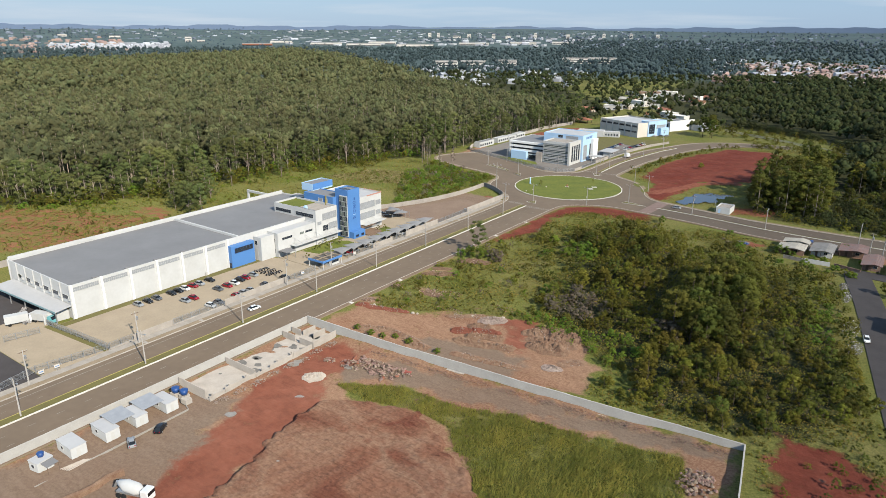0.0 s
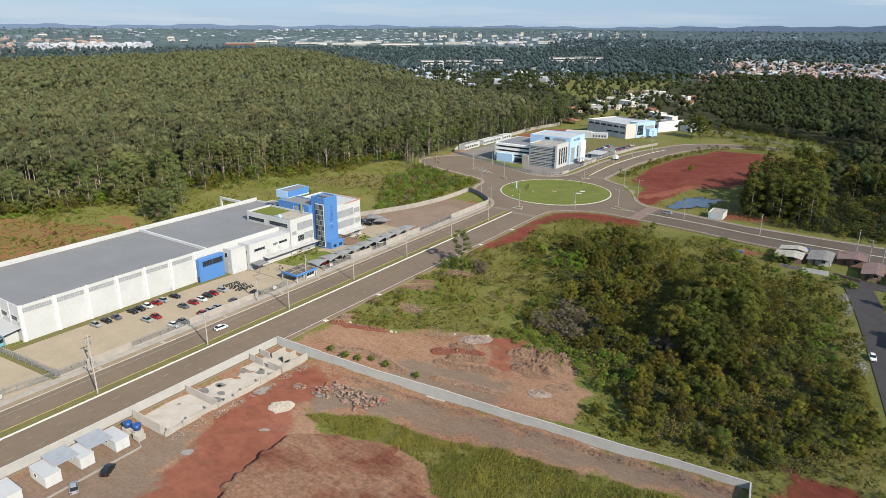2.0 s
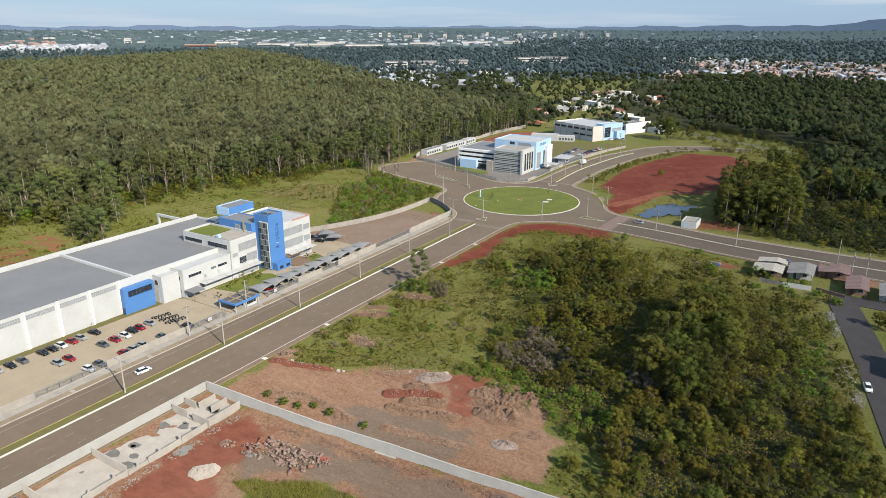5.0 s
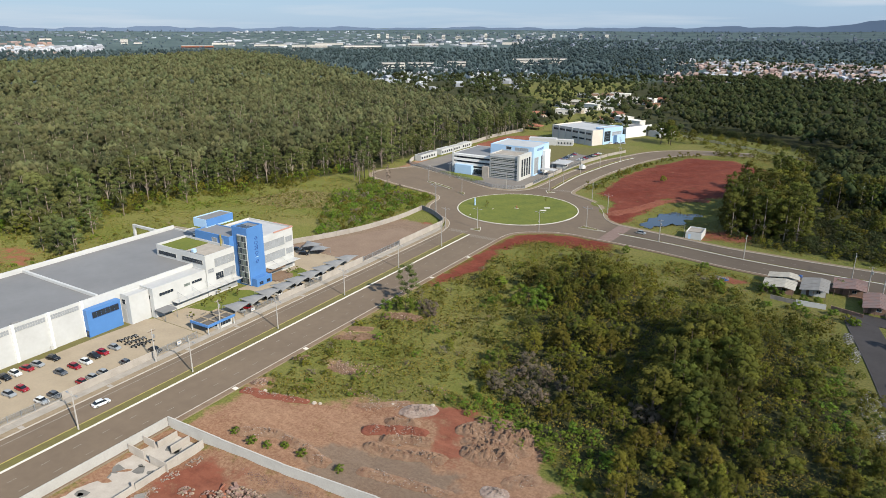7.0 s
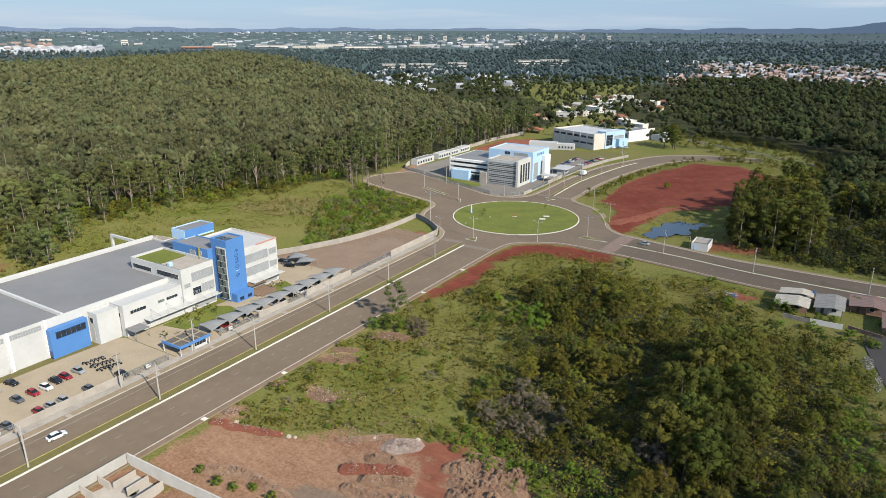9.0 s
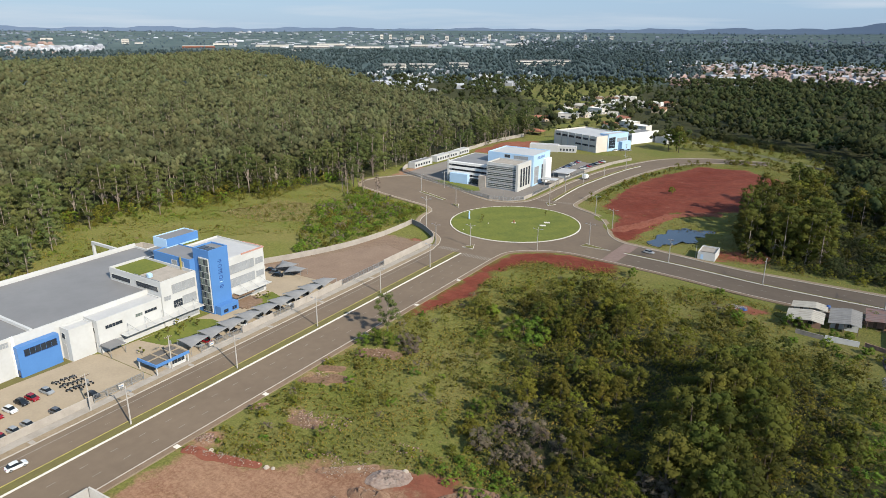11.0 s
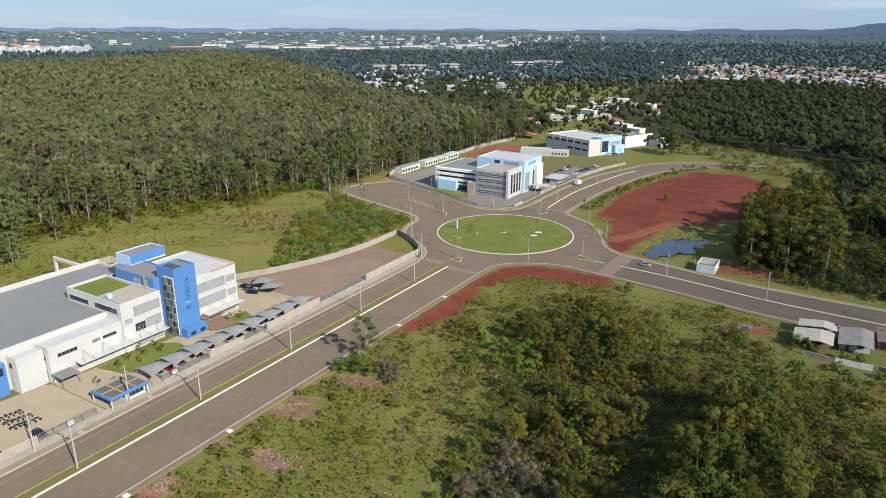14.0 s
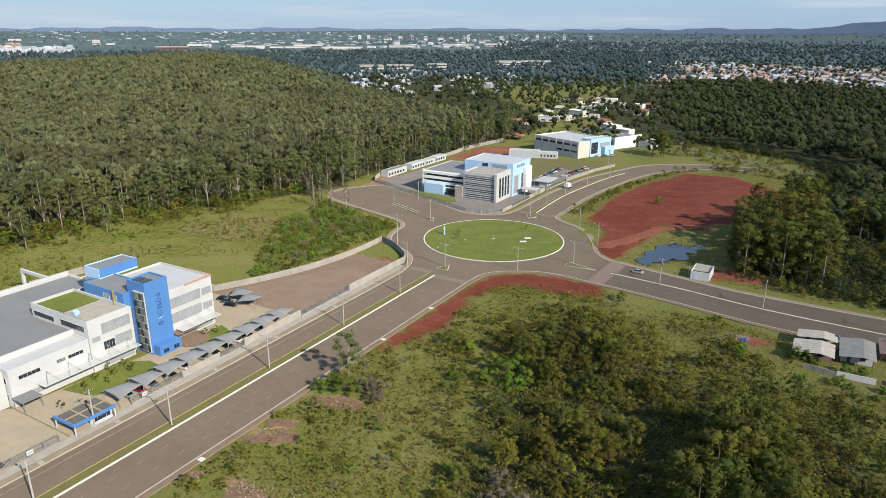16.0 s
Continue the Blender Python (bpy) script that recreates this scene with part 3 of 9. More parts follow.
def churned_earth():
    """Reddish spoil, scored by the tracks of diggers."""
    m = bpy.data.materials.new("churned_earth")
    m.use_nodes = True
    nodes, links = m.node_tree.nodes, m.node_tree.links
    b = nodes["Principled BSDF"]
    b.inputs["Roughness"].default_value = 0.95
    b.inputs["Specular IOR Level"].default_value = 0.15
    b.inputs["Diffuse Roughness"].default_value = 1.0
    pos = nodes.new("ShaderNodeNewGeometry").outputs["Position"]

    def nz(scale, detail, dist=0.0):
        n = nodes.new("ShaderNodeTexNoise")
        n.inputs["Scale"].default_value, n.inputs["Detail"].default_value, n.inputs["Distortion"].default_value = scale, detail, dist
        links.new(pos, n.inputs["Vector"])
        return n.outputs["Fac"]

    def ramp_(fac, stops):
        r = nodes.new("ShaderNodeValToRGB")
        while len(r.color_ramp.elements) < len(stops):
            r.color_ramp.elements.new(0.5)
        for e, (p, c) in zip(r.color_ramp.elements, stops):
            e.position, e.color = p, (*c, 1)
        links.new(fac, r.inputs["Fac"])
        return r.outputs["Color"]

    base = ramp_(nz(0.06, 8, 0.8), ((0.34, (0.125, 0.046, 0.030)), (0.46, (0.185, 0.092, 0.060)), (0.58, (0.220, 0.132, 0.090)), (0.70, (0.150, 0.062, 0.040))))
    fine = ramp_(nz(1.3, 8, 0.4), ((0.35, (0.72, 0.70, 0.68)), (0.65, (1.18, 1.18, 1.18))))
    score = []
    for turn_, long_, wide in ((28, 0.10, 1.1), (-40, 0.12, 0.9)):
        mp = nodes.new("ShaderNodeMapping")
        mp.inputs["Rotation"].default_value = (0, 0, radians(turn_))
        mp.inputs["Scale"].default_value = (long_, wide, 1)
        links.new(pos, mp.inputs["Vector"])
        w = nodes.new("ShaderNodeTexNoise")
        w.inputs["Scale"].default_value, w.inputs["Detail"].default_value, w.inputs["Distortion"].default_value = 1.0, 6, 0.7
        links.new(mp.outputs["Vector"], w.inputs["Vector"])
        score.append(w.outputs["Fac"])
    pick = nodes.new("ShaderNodeMixRGB")
    links.new(ramp_(nz(0.05, 3), ((0.46, (0, 0, 0)), (0.54, (1, 1, 1)))), pick.inputs["Fac"])
    links.new(score[0], pick.inputs["Color1"])
    links.new(score[1], pick.inputs["Color2"])
    mul = nodes.new("ShaderNodeMixRGB")
    mul.blend_type, mul.inputs["Fac"].default_value = "MULTIPLY", 0.8
    links.new(base, mul.inputs["Color1"])
    links.new(fine, mul.inputs["Color2"])
    links.new(mul.outputs["Color"], b.inputs["Base Color"])
    bp = nodes.new("ShaderNodeBump")
    bp.inputs["Strength"].default_value, bp.inputs["Distance"].default_value = 1.0, 0.9
    links.new(pick.outputs["Color"], bp.inputs["Height"])
    bp2 = nodes.new("ShaderNodeBump")
    bp2.inputs["Strength"].default_value, bp2.inputs["Distance"].default_value = 0.9, 0.45
    links.new(nz(0.9, 8), bp2.inputs["Height"])
    links.new(bp.outputs["Normal"], bp2.inputs["Normal"])
    links.new(bp2.outputs["Normal"], b.inputs["Normal"])
    return m


CHURNED = churned_earth()
mx_, my_ = np.meshgrid(np.arange(48, 121, 0.6), np.arange(14, 113, 0.6), indexing="ij")
edge_w = 0.7 * np.sin(mx_ * 1.1 + np.sin(my_ * 0.9)) + 0.5 * np.sin(my_ * 1.7 + mx_ * 0.4)
rim = inside(mx_ + edge_w, my_ + 0.7 * edge_w, TAN_ZONES[2], 0.9)
mz_ = -0.95 + 1.55 * rim + rim * (0.22 * np.sin(mx_ * 0.31 + 1.1 * np.sin(my_ * 0.2)) * np.cos(my_ * 0.27) + 0.10 * np.sin(mx_ * 1.3 + my_ * 0.7) * np.sin(my_ * 1.1 - mx_ * 0.5)) + np.random.default_rng(5).normal(0, 0.035, mx_.shape)
mi_ = np.arange(mx_.size).reshape(mx_.shape)
mq_ = np.stack([mi_[:-1, :-1], mi_[1:, :-1], mi_[1:, 1:], mi_[:-1, 1:]], -1).reshape(-1, 4)
mq_ = mq_[(rim.ravel()[mq_] > 0.02).any(1)]
tagged(new("earth_bank", fast_mesh("earth_bank", np.stack([mx_, my_, mz_], -1).reshape(-1, 3), mq_, CHURNED, True)), "low bank of churned reddish earth scored by digger tracks", "ground", kind="structure")

gme = fast_mesh("ground", gverts, gfaces, ground_material(), True)
grey_m = np.max([inside(GX + 1.2 * np.sin(GY * 0.5), GY + 1.2 * np.sin(GX * 0.43), z, 2.5) for z in GREY_ZONES], axis=0) * (1 - inside(GX, GY, LOT_GRASS, 2.0))
for key, arr in (("red", red_m), ("tan", tan_m), ("dark", dark_m), ("grey", grey_m), ("plain", plain_haze_m), ("deep", np.maximum(inside(GX, GY, RED_ZONES[0], 2.5), np.maximum(inside(GX, GY, RED_ZONES[1], 2.5), inside(GX, GY, RED_ZONES[6], 2.5))))):
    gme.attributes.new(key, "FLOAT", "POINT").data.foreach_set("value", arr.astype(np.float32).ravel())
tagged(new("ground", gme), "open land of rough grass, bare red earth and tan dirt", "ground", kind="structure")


def sheet(name, outline, z, material, label, category, thick=0.25):
    """A flat paved area with an edge, over the ground."""
    bm = bmesh.new()
    vs = [bm.verts.new((x, y, z)) for x, y in outline]
    f = bm.faces.new(vs)
    bm.normal_update()
    if f.normal.z < 0:
        f.normal_flip()
    low = [bm.verts.new((x, y, z - thick)) for x, y in outline]
    n = len(vs)
    for i in range(n):
        bm.faces.new((vs[i], vs[(i + 1) % n], low[(i + 1) % n], low[i]))
    bmesh.ops.triangulate(bm, faces=[f])
    me = bpy.data.meshes.new(name)
    bm.to_mesh(me)
    bm.free()
    me.materials.append(material)
    return tagged(new(name, me), label, category, kind="structure")


# ---- roads ----
KERB_W = curve_through([(-12, -60), (-12, 100), (-12, 200), (-12, 285), (-13, 298), (-14.5, 304), (-17, 309), (-23.3, 314.8), (-34.9, 321.4), (-40.5, 328), (-43.7, 336.5), (-45.5, 346),
                        (-51, 352), (-62, 356), (-80, 361), (-100, 367), (-110, 372), (-116, 380), (-116, 389), (-112, 398), (-103, 408.5), (-86.4, 402.8), (-66.9, 396), (-47, 386.4),
                        (-33.5, 380.5), (-22, 382), (-14.9, 387.5), (-11.8, 400), (-11.4, 438), (-9.5, 465), (-6.4, 490.5), (2.4, 520), (12, 545), (25, 560), (45, 571), (80, 578)], 3.0)
KERB_NE = curve_through([(80, 567), (58, 561), (43, 552), (32, 540), (20.8, 515), (13.7, 482), (9.2, 445), (8.5, 405), (10, 394), (17.2, 388.3), (28.3, 380.6), (37.3, 366), (42, 355),
                         (49.5, 347), (59, 344.7), (77.4, 341), (98, 337), (116, 336), (142, 335.4), (250, 335), (400, 335)], 3.0)
KERB_SE = curve_through([(400, 311), (250, 311), (140, 311), (118, 311.2), (101.4, 313), (82.7, 316.6), (62, 319.4), (51.5, 320.3), (40, 321.5), (31.2, 320.3), (20.1, 314), (15, 308),
                         (13.8, 300), (13.6, 285), (13.5, 200), (13.5, 100), (13.5, -60)], 3.0)
sheet("road", KERB_W + KERB_NE + KERB_SE, 0.05, ASPHALT, "brown-grey asphalt avenue and roundabout carriageway", "road")
for i, (line, side) in enumerate(((KERB_W, 1), (KERB_NE, 1), (KERB_SE, 1))):
    k = solid("kerb", Shape().strip(line, 0.32, -0.1, 0.2, 0.16), CONCRETE_PALE, "pale painted concrete kerb along the road", "kerb")
    if i < 2:
        solid("pavement", Shape().strip(line, 2.0, -0.1, 0.17, 1.32), DUSTY, "narrow dusty concrete footpath behind the kerb", "pavement")
    else:
        solid("pavement", Shape().strip(line, 1.5, -0.1, 0.17, 1.07), EARTHY, "narrow footpath stained with brown earth behind the kerb", "pavement")
        solid("kerb", Shape().strip(line, 0.16, -0.1, 0.19, 1.91), DUSTY, "thin worn edging stone along the footpath", "kerb")


def ring(cx, cy, r, n=96):
    return [(cx + r * math.cos(2 * math.pi * i / n), cy + r * math.sin(2 * math.pi * i / n)) for i in range(n)]


CIRC = (-1.2, 349.0, 30.0)
sheet("roundabout_island", ring(*CIRC), 0.24, LAWN, "round mown lawn in the middle of the roundabout", "lawn")
circ_pts = ring(*CIRC) + [ring(*CIRC)[0]]
solid("kerb", Shape().strip(circ_pts, 0.5, -0.1, 0.27, -0.25), PAINT_WHITE, "white painted kerb round the roundabout lawn", "kerb")

# ---- medians, markings ----
def median(line, width, name="median"):
    solid(name, Shape().strip(line, width, -0.05, 0.2), MEDIAN_GRASS, "narrow grass strip between the carriageways", "verge")


MED_S = [(-1.5, -60), (-1.5, 100), (-1.5, 200), (-1.5, 297)]
median(MED_S, 2.5)
solid("kerb", Shape().strip(MED_S, 0.28, -0.05, 0.23, 1.4), PAINT_YELLOW, "yellow painted kerb of the grass median", "kerb")
solid("kerb", Shape().strip(MED_S, 0.5, -0.05, 0.23, -1.52), PAINT_WHITE, "white painted kerb of the grass median", "kerb")
MED_N = curve_through([(-3.0, 399), (-4.0, 437), (-0.6, 473), (3.5, 500), (8, 517)], 4)
median(MED_N, 1.6)
solid("kerb", Shape().strip(MED_N, 0.3, -0.05, 0.23, 0.95), PAINT_YELLOW, "yellow painted kerb of the grass median", "kerb")
solid("kerb", Shape().strip(MED_N, 0.5, -0.05, 0.23, -1.05), PAINT_WHITE, "white painted kerb of the grass median", "kerb")
MED_E = curve_through([(56, 332.8), (79.6, 330.2), (108.3, 325.2), (133, 323.3), (142, 323), (400, 323)], 5)
solid("verge", Shape().strip(MED_E, 0.9, -0.05, 0.17, 0.66), MEDIAN_GRASS, "thin worn grass line beside the divider", "verge")
solid("kerb", Shape().strip(MED_E, 0.42, -0.05, 0.2), PAINT_WHITE, "narrow white kerbed divider along the side road", "kerb")
MED_W = [(-52.5, 369), (-62, 373), (-73, 377.5)]
median(MED_W, 2.0)
for s_ in (1.1, -1.1):
    solid("kerb", Shape().strip(MED_W, 0.25, -0.05, 0.23, s_), PAINT_WHITE, "white kerb of the short grass median", "kerb")


def splitter(pts):
    """A small kerbed traffic island."""
    ob = thing("traffic_island", pts[0][0], pts[0][1], 0, 0, "small triangular kerbed traffic island at the roundabout", "traffic island", kind="structure")
    x0, y0 = pts[0]
    loc = [(x - x0, y - y0) for x, y in pts]
    part("grass", Shape().prism(loc, 0.0, 0.2), MEDIAN_GRASS, ob)
    part("kerb", Shape().strip(loc + [loc[0], loc[1]], 0.35, 0.0, 0.23), PAINT_WHITE, ob)


splitter([(-3.6, 304.5), (1.6, 304.0), (-0.8, 309.5)])
splitter([(-4.5, 392.5), (1.5, 391.5), (-1.2, 387.5)])
splitter([(37.5, 332.6), (50, 333.0), (38.5, 336.6)])
splitter([(-44.5, 363), (-38, 359), (-41.5, 365)])


def dashes(line, length, gap, width, z=0.056):
    s, run, on = Shape(), 0.0, True
    fine = curve_through(line, 0.5)
    piece = []
    for a, b in zip(fine, fine[1:]):
        run += (Vector(b) - Vector(a)).length
        if on:
            piece.append(a)
        if run >= (length if on else gap):
            if on and len(piece) > 1:
                s.strip([piece[0], piece[-1]], width, z - 0.004, z)
            piece, on, run = [], not on, 0.0
    return s


def line_marks(name, s, label):
    return solid(name, s, PAINT_WORN, label, "road marking")


line_marks("road_marking", dashes([(4.4, -60), (4.4, 290)], 2.2, 4.0, 0.14), "worn white dashed lane line on asphalt")
line_marks("road_marking", dashes([(9.0, -60), (9.0, 290)], 2.2, 4.0, 0.14), "worn white dashed lane line on asphalt")
line_marks("road_marking", dashes([(-6.4, -60), (-6.4, 290)], 1.6, 6.5, 0.07), "faint white dashed lane line on asphalt")
line_marks("road_marking", Shape().strip([(-9.9, -60), (-9.9, 290)], 0.22, 0.052, 0.056), "solid white edge line of the parking lane")
line_marks("road_marking", dashes(offset(MED_E, 6.2), 2.2, 5.0, 0.12), "worn white dashed lane line on asphalt")
line_marks("road_marking", dashes(offset(MED_E, -6.0), 2.2, 5.0, 0.12), "worn white dashed lane line on asphalt")
line_marks("road_marking", dashes(offset(MED_N, -5.4), 2.2, 5.0, 0.12), "worn white dashed lane line on asphalt")
line_marks("road_marking", dashes(offset(MED_N, 4.2), 2.2, 5.0, 0.12), "worn white dashed lane line on asphalt")


def crossing(cx, cy, along, across, turn, name="zebra_crossing"):
    ob = thing(name, cx, cy, 0, turn, "worn white zebra crossing bars on asphalt", "zebra crossing", kind="structure")
    n = int(across / 0.9)
    for i in range(n):
        x = -across / 2 + (i + 0.5) * across / n
        part("stripe", Shape().box(x - 0.17, x + 0.17, -along / 2, along / 2, 0.052, 0.057), PAINT_WORN, ob)


crossing(6.8, 296.5, 3.2, 12.5, 0)
crossing(-7.4, 299.5, 3.2, 9, 0)
crossing(3.0, 397, 3.0, 10.5, 4)
crossing(-7.4, 397, 3.0, 7, 4)
PAVER_RED = mat("reddish_block_paving", (0.197, 0.143, 0.128), (0.148, 0.105, 0.092), 0.4, 0.9, where="World")
sheet("raised_crossing", [(50.6, 320.7), (56.6, 320.0), (58.5, 344.5), (52.0, 345.6)], 0.12, PAVER_RED, "raised crossing of reddish paving blocks", "crossing", 0.1)
sheet("pavement", [(-17, 55), (-14.4, 55), (-14.4, 300), (-17, 300)], 0.15, CONCRETE, "pale concrete footpath along the fence", "pavement")


# ---- lamps ----
def street_lamp():
    ob = thing("street_lamp", 0, -400, 0, 0, "tall pale concrete street lamp pole with two arms", "street lamp", "street lamps of the avenue")
    part("pole", Shape().tube([(0, 0, -0.1), (0, 0, 4.5), (0, 0, 9.9)], [0.19, 0.16, 0.11], 8), POLE, ob)
    for s in (-1, 1):
        part("arm", Shape().tube([(0, 0, 8.5), (s * 0.6, 0, 8.95), (s * 1.5, 0, 9.2)], [0.06, 0.05, 0.045], 6), METAL, ob)
        part("lamp_head", Shape().bevel_box(s * 1.8 - 0.4, s * 1.8 + 0.4, -0.16, 0.16, 9.1, 9.3, 0.05), METAL, ob)
    return ob


lamp0 = street_lamp()
LAMPS = [(-1.3, 22), (-1.3, 54), (-1.3, 85.8), (-1.3, 118.5), (-1.3, 150), (-1.4, 181.5), (-1.4, 213), (-1.4, 245), (-1.3, 276), (-1.2, 306.8), (24.6, 317), (40.2, 335.2), (-41, 361.5), (-24.8, 383.5), (-1.3, 389.5), (-2.8, 414.4), (-3.5, 443.7), (-0.6, 472), (4.4, 499.6),
         (108.8, 325.3), (146, 322.9), (-73, 377.6), (-66.9, 391.8), (40.8, 363.2), (25.5, 384.0), (-14, 300)]
for i, (lx, ly) in enumerate(LAMPS):
    if i == 0:
        lamp0.matrix_basis = pose(lx, ly, 0.18)
    else:
        copy_thing(lamp0, pose(lx, ly, 0.16, 0, 0, 90 if (lx > 50 or lx < -60) else 0))

mast = copy_thing(lamp0, pose(-29.5, 316.3, 0.1) @ Matrix.Diagonal((1.3, 1.3, 1.62, 1.0)))
tagged(mast, "very tall pale street lamp mast behind the curved wall", "street lamp", "street lamps of the avenue")


def utility_pole():
    ob = thing("utility_pole", 0, -420, 0, 0, "concrete utility pole with a crossarm and insulators", "utility pole", "utility poles")
    part("pole", Shape().tube([(0, 0, -0.1), (0, 0, 9.8)], [0.2, 0.12], 8), POLE, ob)
    part("crossarm", Shape().box(-1.1, 1.1, -0.06, 0.06, 9.2, 9.34), WOOD, ob)
    for x in (-1.0, -0.5, 0.5, 1.0):
        part("insulator", Shape().tube([(x, 0, 9.34), (x, 0, 9.6)], [0.05, 0.07], 6), POLE, ob)
    part("transformer", Shape().tube([(0.4, 0, 7.2), (0.4, 0, 8.1)], [0.28, 0.28], 8), METAL, ob)
    return ob


up0 = utility_pole()
for i, (lx, ly, lt) in enumerate([(-14.6, 92, 90), (-14.6, 148.5, 90), (-15.8, 172, 90), (-15.0, 62, 90), (74.2, 330.9, 0), (-9, 541, 0), (151, 309.5, 0), (155.5, 309.6, 0)]):
    if i == 0:
        up0.matrix_basis = pose(lx, ly, 0.1, 0, 0, lt)
    else:
        copy_thing(up0, pose(lx, ly, 0.1, 0, 0, lt))

# ---- paved yards ----
sheet("parking_yard", [(-46.2, 84.5), (-17.3, 84.5), (-17.3, 166.8), (-40.2, 166.8), (-46.2, 160)], 0.02, PAVER, "tan block-paved car park in front of the factory", "yard")
sheet("entrance_yard", [(-60, 66), (-17.3, 66), (-17.3, 84.2), (-60, 84.2)], 0.03, PAVER, "tan block-paved goods yard beside the factory", "yard")
sheet("goods_yard", [(-100, 20), (-17.3, 20), (-17.3, 65.8), (-60.2, 65.8), (-60.2, 89.0), (-100, 89.0)], 0.02, ASPHALT_OLD, "grey asphalt lorry yard", "yard")
sheet("forecourt", [(-40, 167.1), (-17.3, 167.1), (-17.3, 243), (-58, 243), (-37, 226.5), (-37, 200)], 0.02, PAVER, "tan paved forecourt before the offices", "yard")
sheet("office_lawn", [(-38.5, 178), (-28.5, 180), (-27.5, 199.0), (-33, 199.5), (-38, 196)], 0.06, LAWN, "strip of mown lawn before the offices", "lawn")
sheet("office_lawn", [(-34, 214), (-28.5, 213), (-27.5, 224), (-34, 226)], 0.06, LAWN, "small lawn with shrubs before the offices", "lawn")
sheet("grass_strip", [(-46.0, 84.6), (-43.2, 84.6), (-43.0, 145), (-42.2, 160), (-46.0, 160)], 0.06, MEDIAN_GRASS, "grass strip along the factory wall", "lawn")
sheet("grass_strip", [(-48, 80.8), (-17.5, 83.0), (-17.5, 84.3), (-48, 83.8)], 0.06, MEDIAN_GRASS, "narrow grass strip beside the fence", "lawn")
GRAVEL = mat("dark_gravel", (0.205, 0.151, 0.114), (0.143, 0.101, 0.077), 0.15, 0.95, 0.3, where="World", fine=0.5)
sheet("gravel_yard", [(-56, 243.2), (-17.6, 243.2), (-17.8, 262), (-19, 285), (-32, 290), (-42, 272)], 0.0, GRAVEL, "brown gravel yard inside the wall", "yard")
STREET = [(240, -120), (200, 20), (181, 100), (169.2, 171), (166.8, 185), (161.8, 215), (155.8, 250), (150, 278), (149, 285)]
solid("residential_street", Shape().strip(curve_through(STREET, 4), 9.0, -0.2, 0.06), ASPHALT_OLD, "purplish grey asphalt residential street", "road")
solid("residential_street", Shape().strip([(147, 284.5), (160, 283.5), (200, 281), (260, 278)], 8.0, -0.2, 0.075), ASPHALT_OLD, "purplish grey asphalt side street", "road")
YARD_GREY = mat("worn_grey_paving", (0.184, 0.168, 0.154), (0.135, 0.124, 0.114), 0.12, 0.9, 0.1, where="World", fine=0.45)
sheet("office_car_park", [(-110, 412), (-86, 404.8), (-47, 388.8), (-33, 383), (-22, 384.5), (-17, 391), (-16.5, 420), (-17, 470), (-12, 506), (-34, 512), (-36, 440), (-78, 440), (-108, 500)], 0.03, YARD_GREY, "grey asphalt car park of the pale blue office", "yard")
sheet("office_lawn", [(-84, 406.5), (-52, 393), (-47, 398), (-52, 405), (-76, 409)], 0.09, LAWN, "green lawn inside the office fence", "lawn")
sheet("meadow_lawn", [(-36, 476), (-34.5, 512.5), (-12, 507), (-8, 530), (-14, 545), (-45, 538), (-80, 528), (-96, 512), (-80, 470)], 0.07, MEDIAN_GRASS, "green lawn behind the pale blue office", "lawn")
pond = sheet("pond", POND, -0.32, WATER, "shallow dark blue pond on muddy ground", "water", 0.3)

# ---- plants ----
NRNG = np.random.default_rng(7)


def leaf_tris(centres, normals, shading, size, rng):
    """Pointed leaf sprays: one small triangle at each centre, turned outwards; shading is the soft way that its clump faces."""
    n = len(centres)
    u = np.cross(normals, rng.normal(size=(n, 3)))
    u /= np.linalg.norm(u, axis=1, keepdims=True) + 1e-9
    w = np.cross(normals, u)
    s = size * rng.uniform(0.55, 1.4, (n, 1))
    a, b = u * s, w * s * rng.uniform(0.45, 0.8, (n, 1))
    v = np.stack([centres + a, centres - 0.6 * a + b, centres - 0.6 * a - b], 1).reshape(-1, 3)
    return v, np.repeat(shading, 3, axis=0)


def unit(v):
    return v / (np.linalg.norm(v, axis=1, keepdims=True) + 1e-9)


def clump_points(rng, clumps, per, fuzz=0.4):
    """Points over the outside of a set of round clumps (x, y, z, r, squash), their outward ways, and the ways that they catch the light."""
    c = np.array(clumps)
    k = len(c)
    mid_ = c[:, :3].mean(0) - np.array([0, 0, 0.3 * (np.ptp(c[:, 2]) + c[:, 3].max())])
    d = rng.normal(size=(k, per, 3))
    d[:, :, 2] = d[:, :, 2] * 0.8 + 0.3
    d /= np.linalg.norm(d, axis=2, keepdims=True)
    rad = c[:, None, 3:4] * rng.uniform(0.62, 1.14, (k, per, 1)) * rng.uniform(0.85, 1.15, (k, 1, 1))
    off = d * rad
    off[:, :, 2] *= c[:, None, 4]
    P = (c[:, None, :3] + off).reshape(-1, 3)
    d = d.reshape(-1, 3)
    N = d + rng.normal(size=d.shape) * fuzz
    N[:, 2] += 0.2
    S = unit(0.7 * d + 0.4 * unit(P - mid_) + 0.55 * unit(N))
    return P, unit(N), S


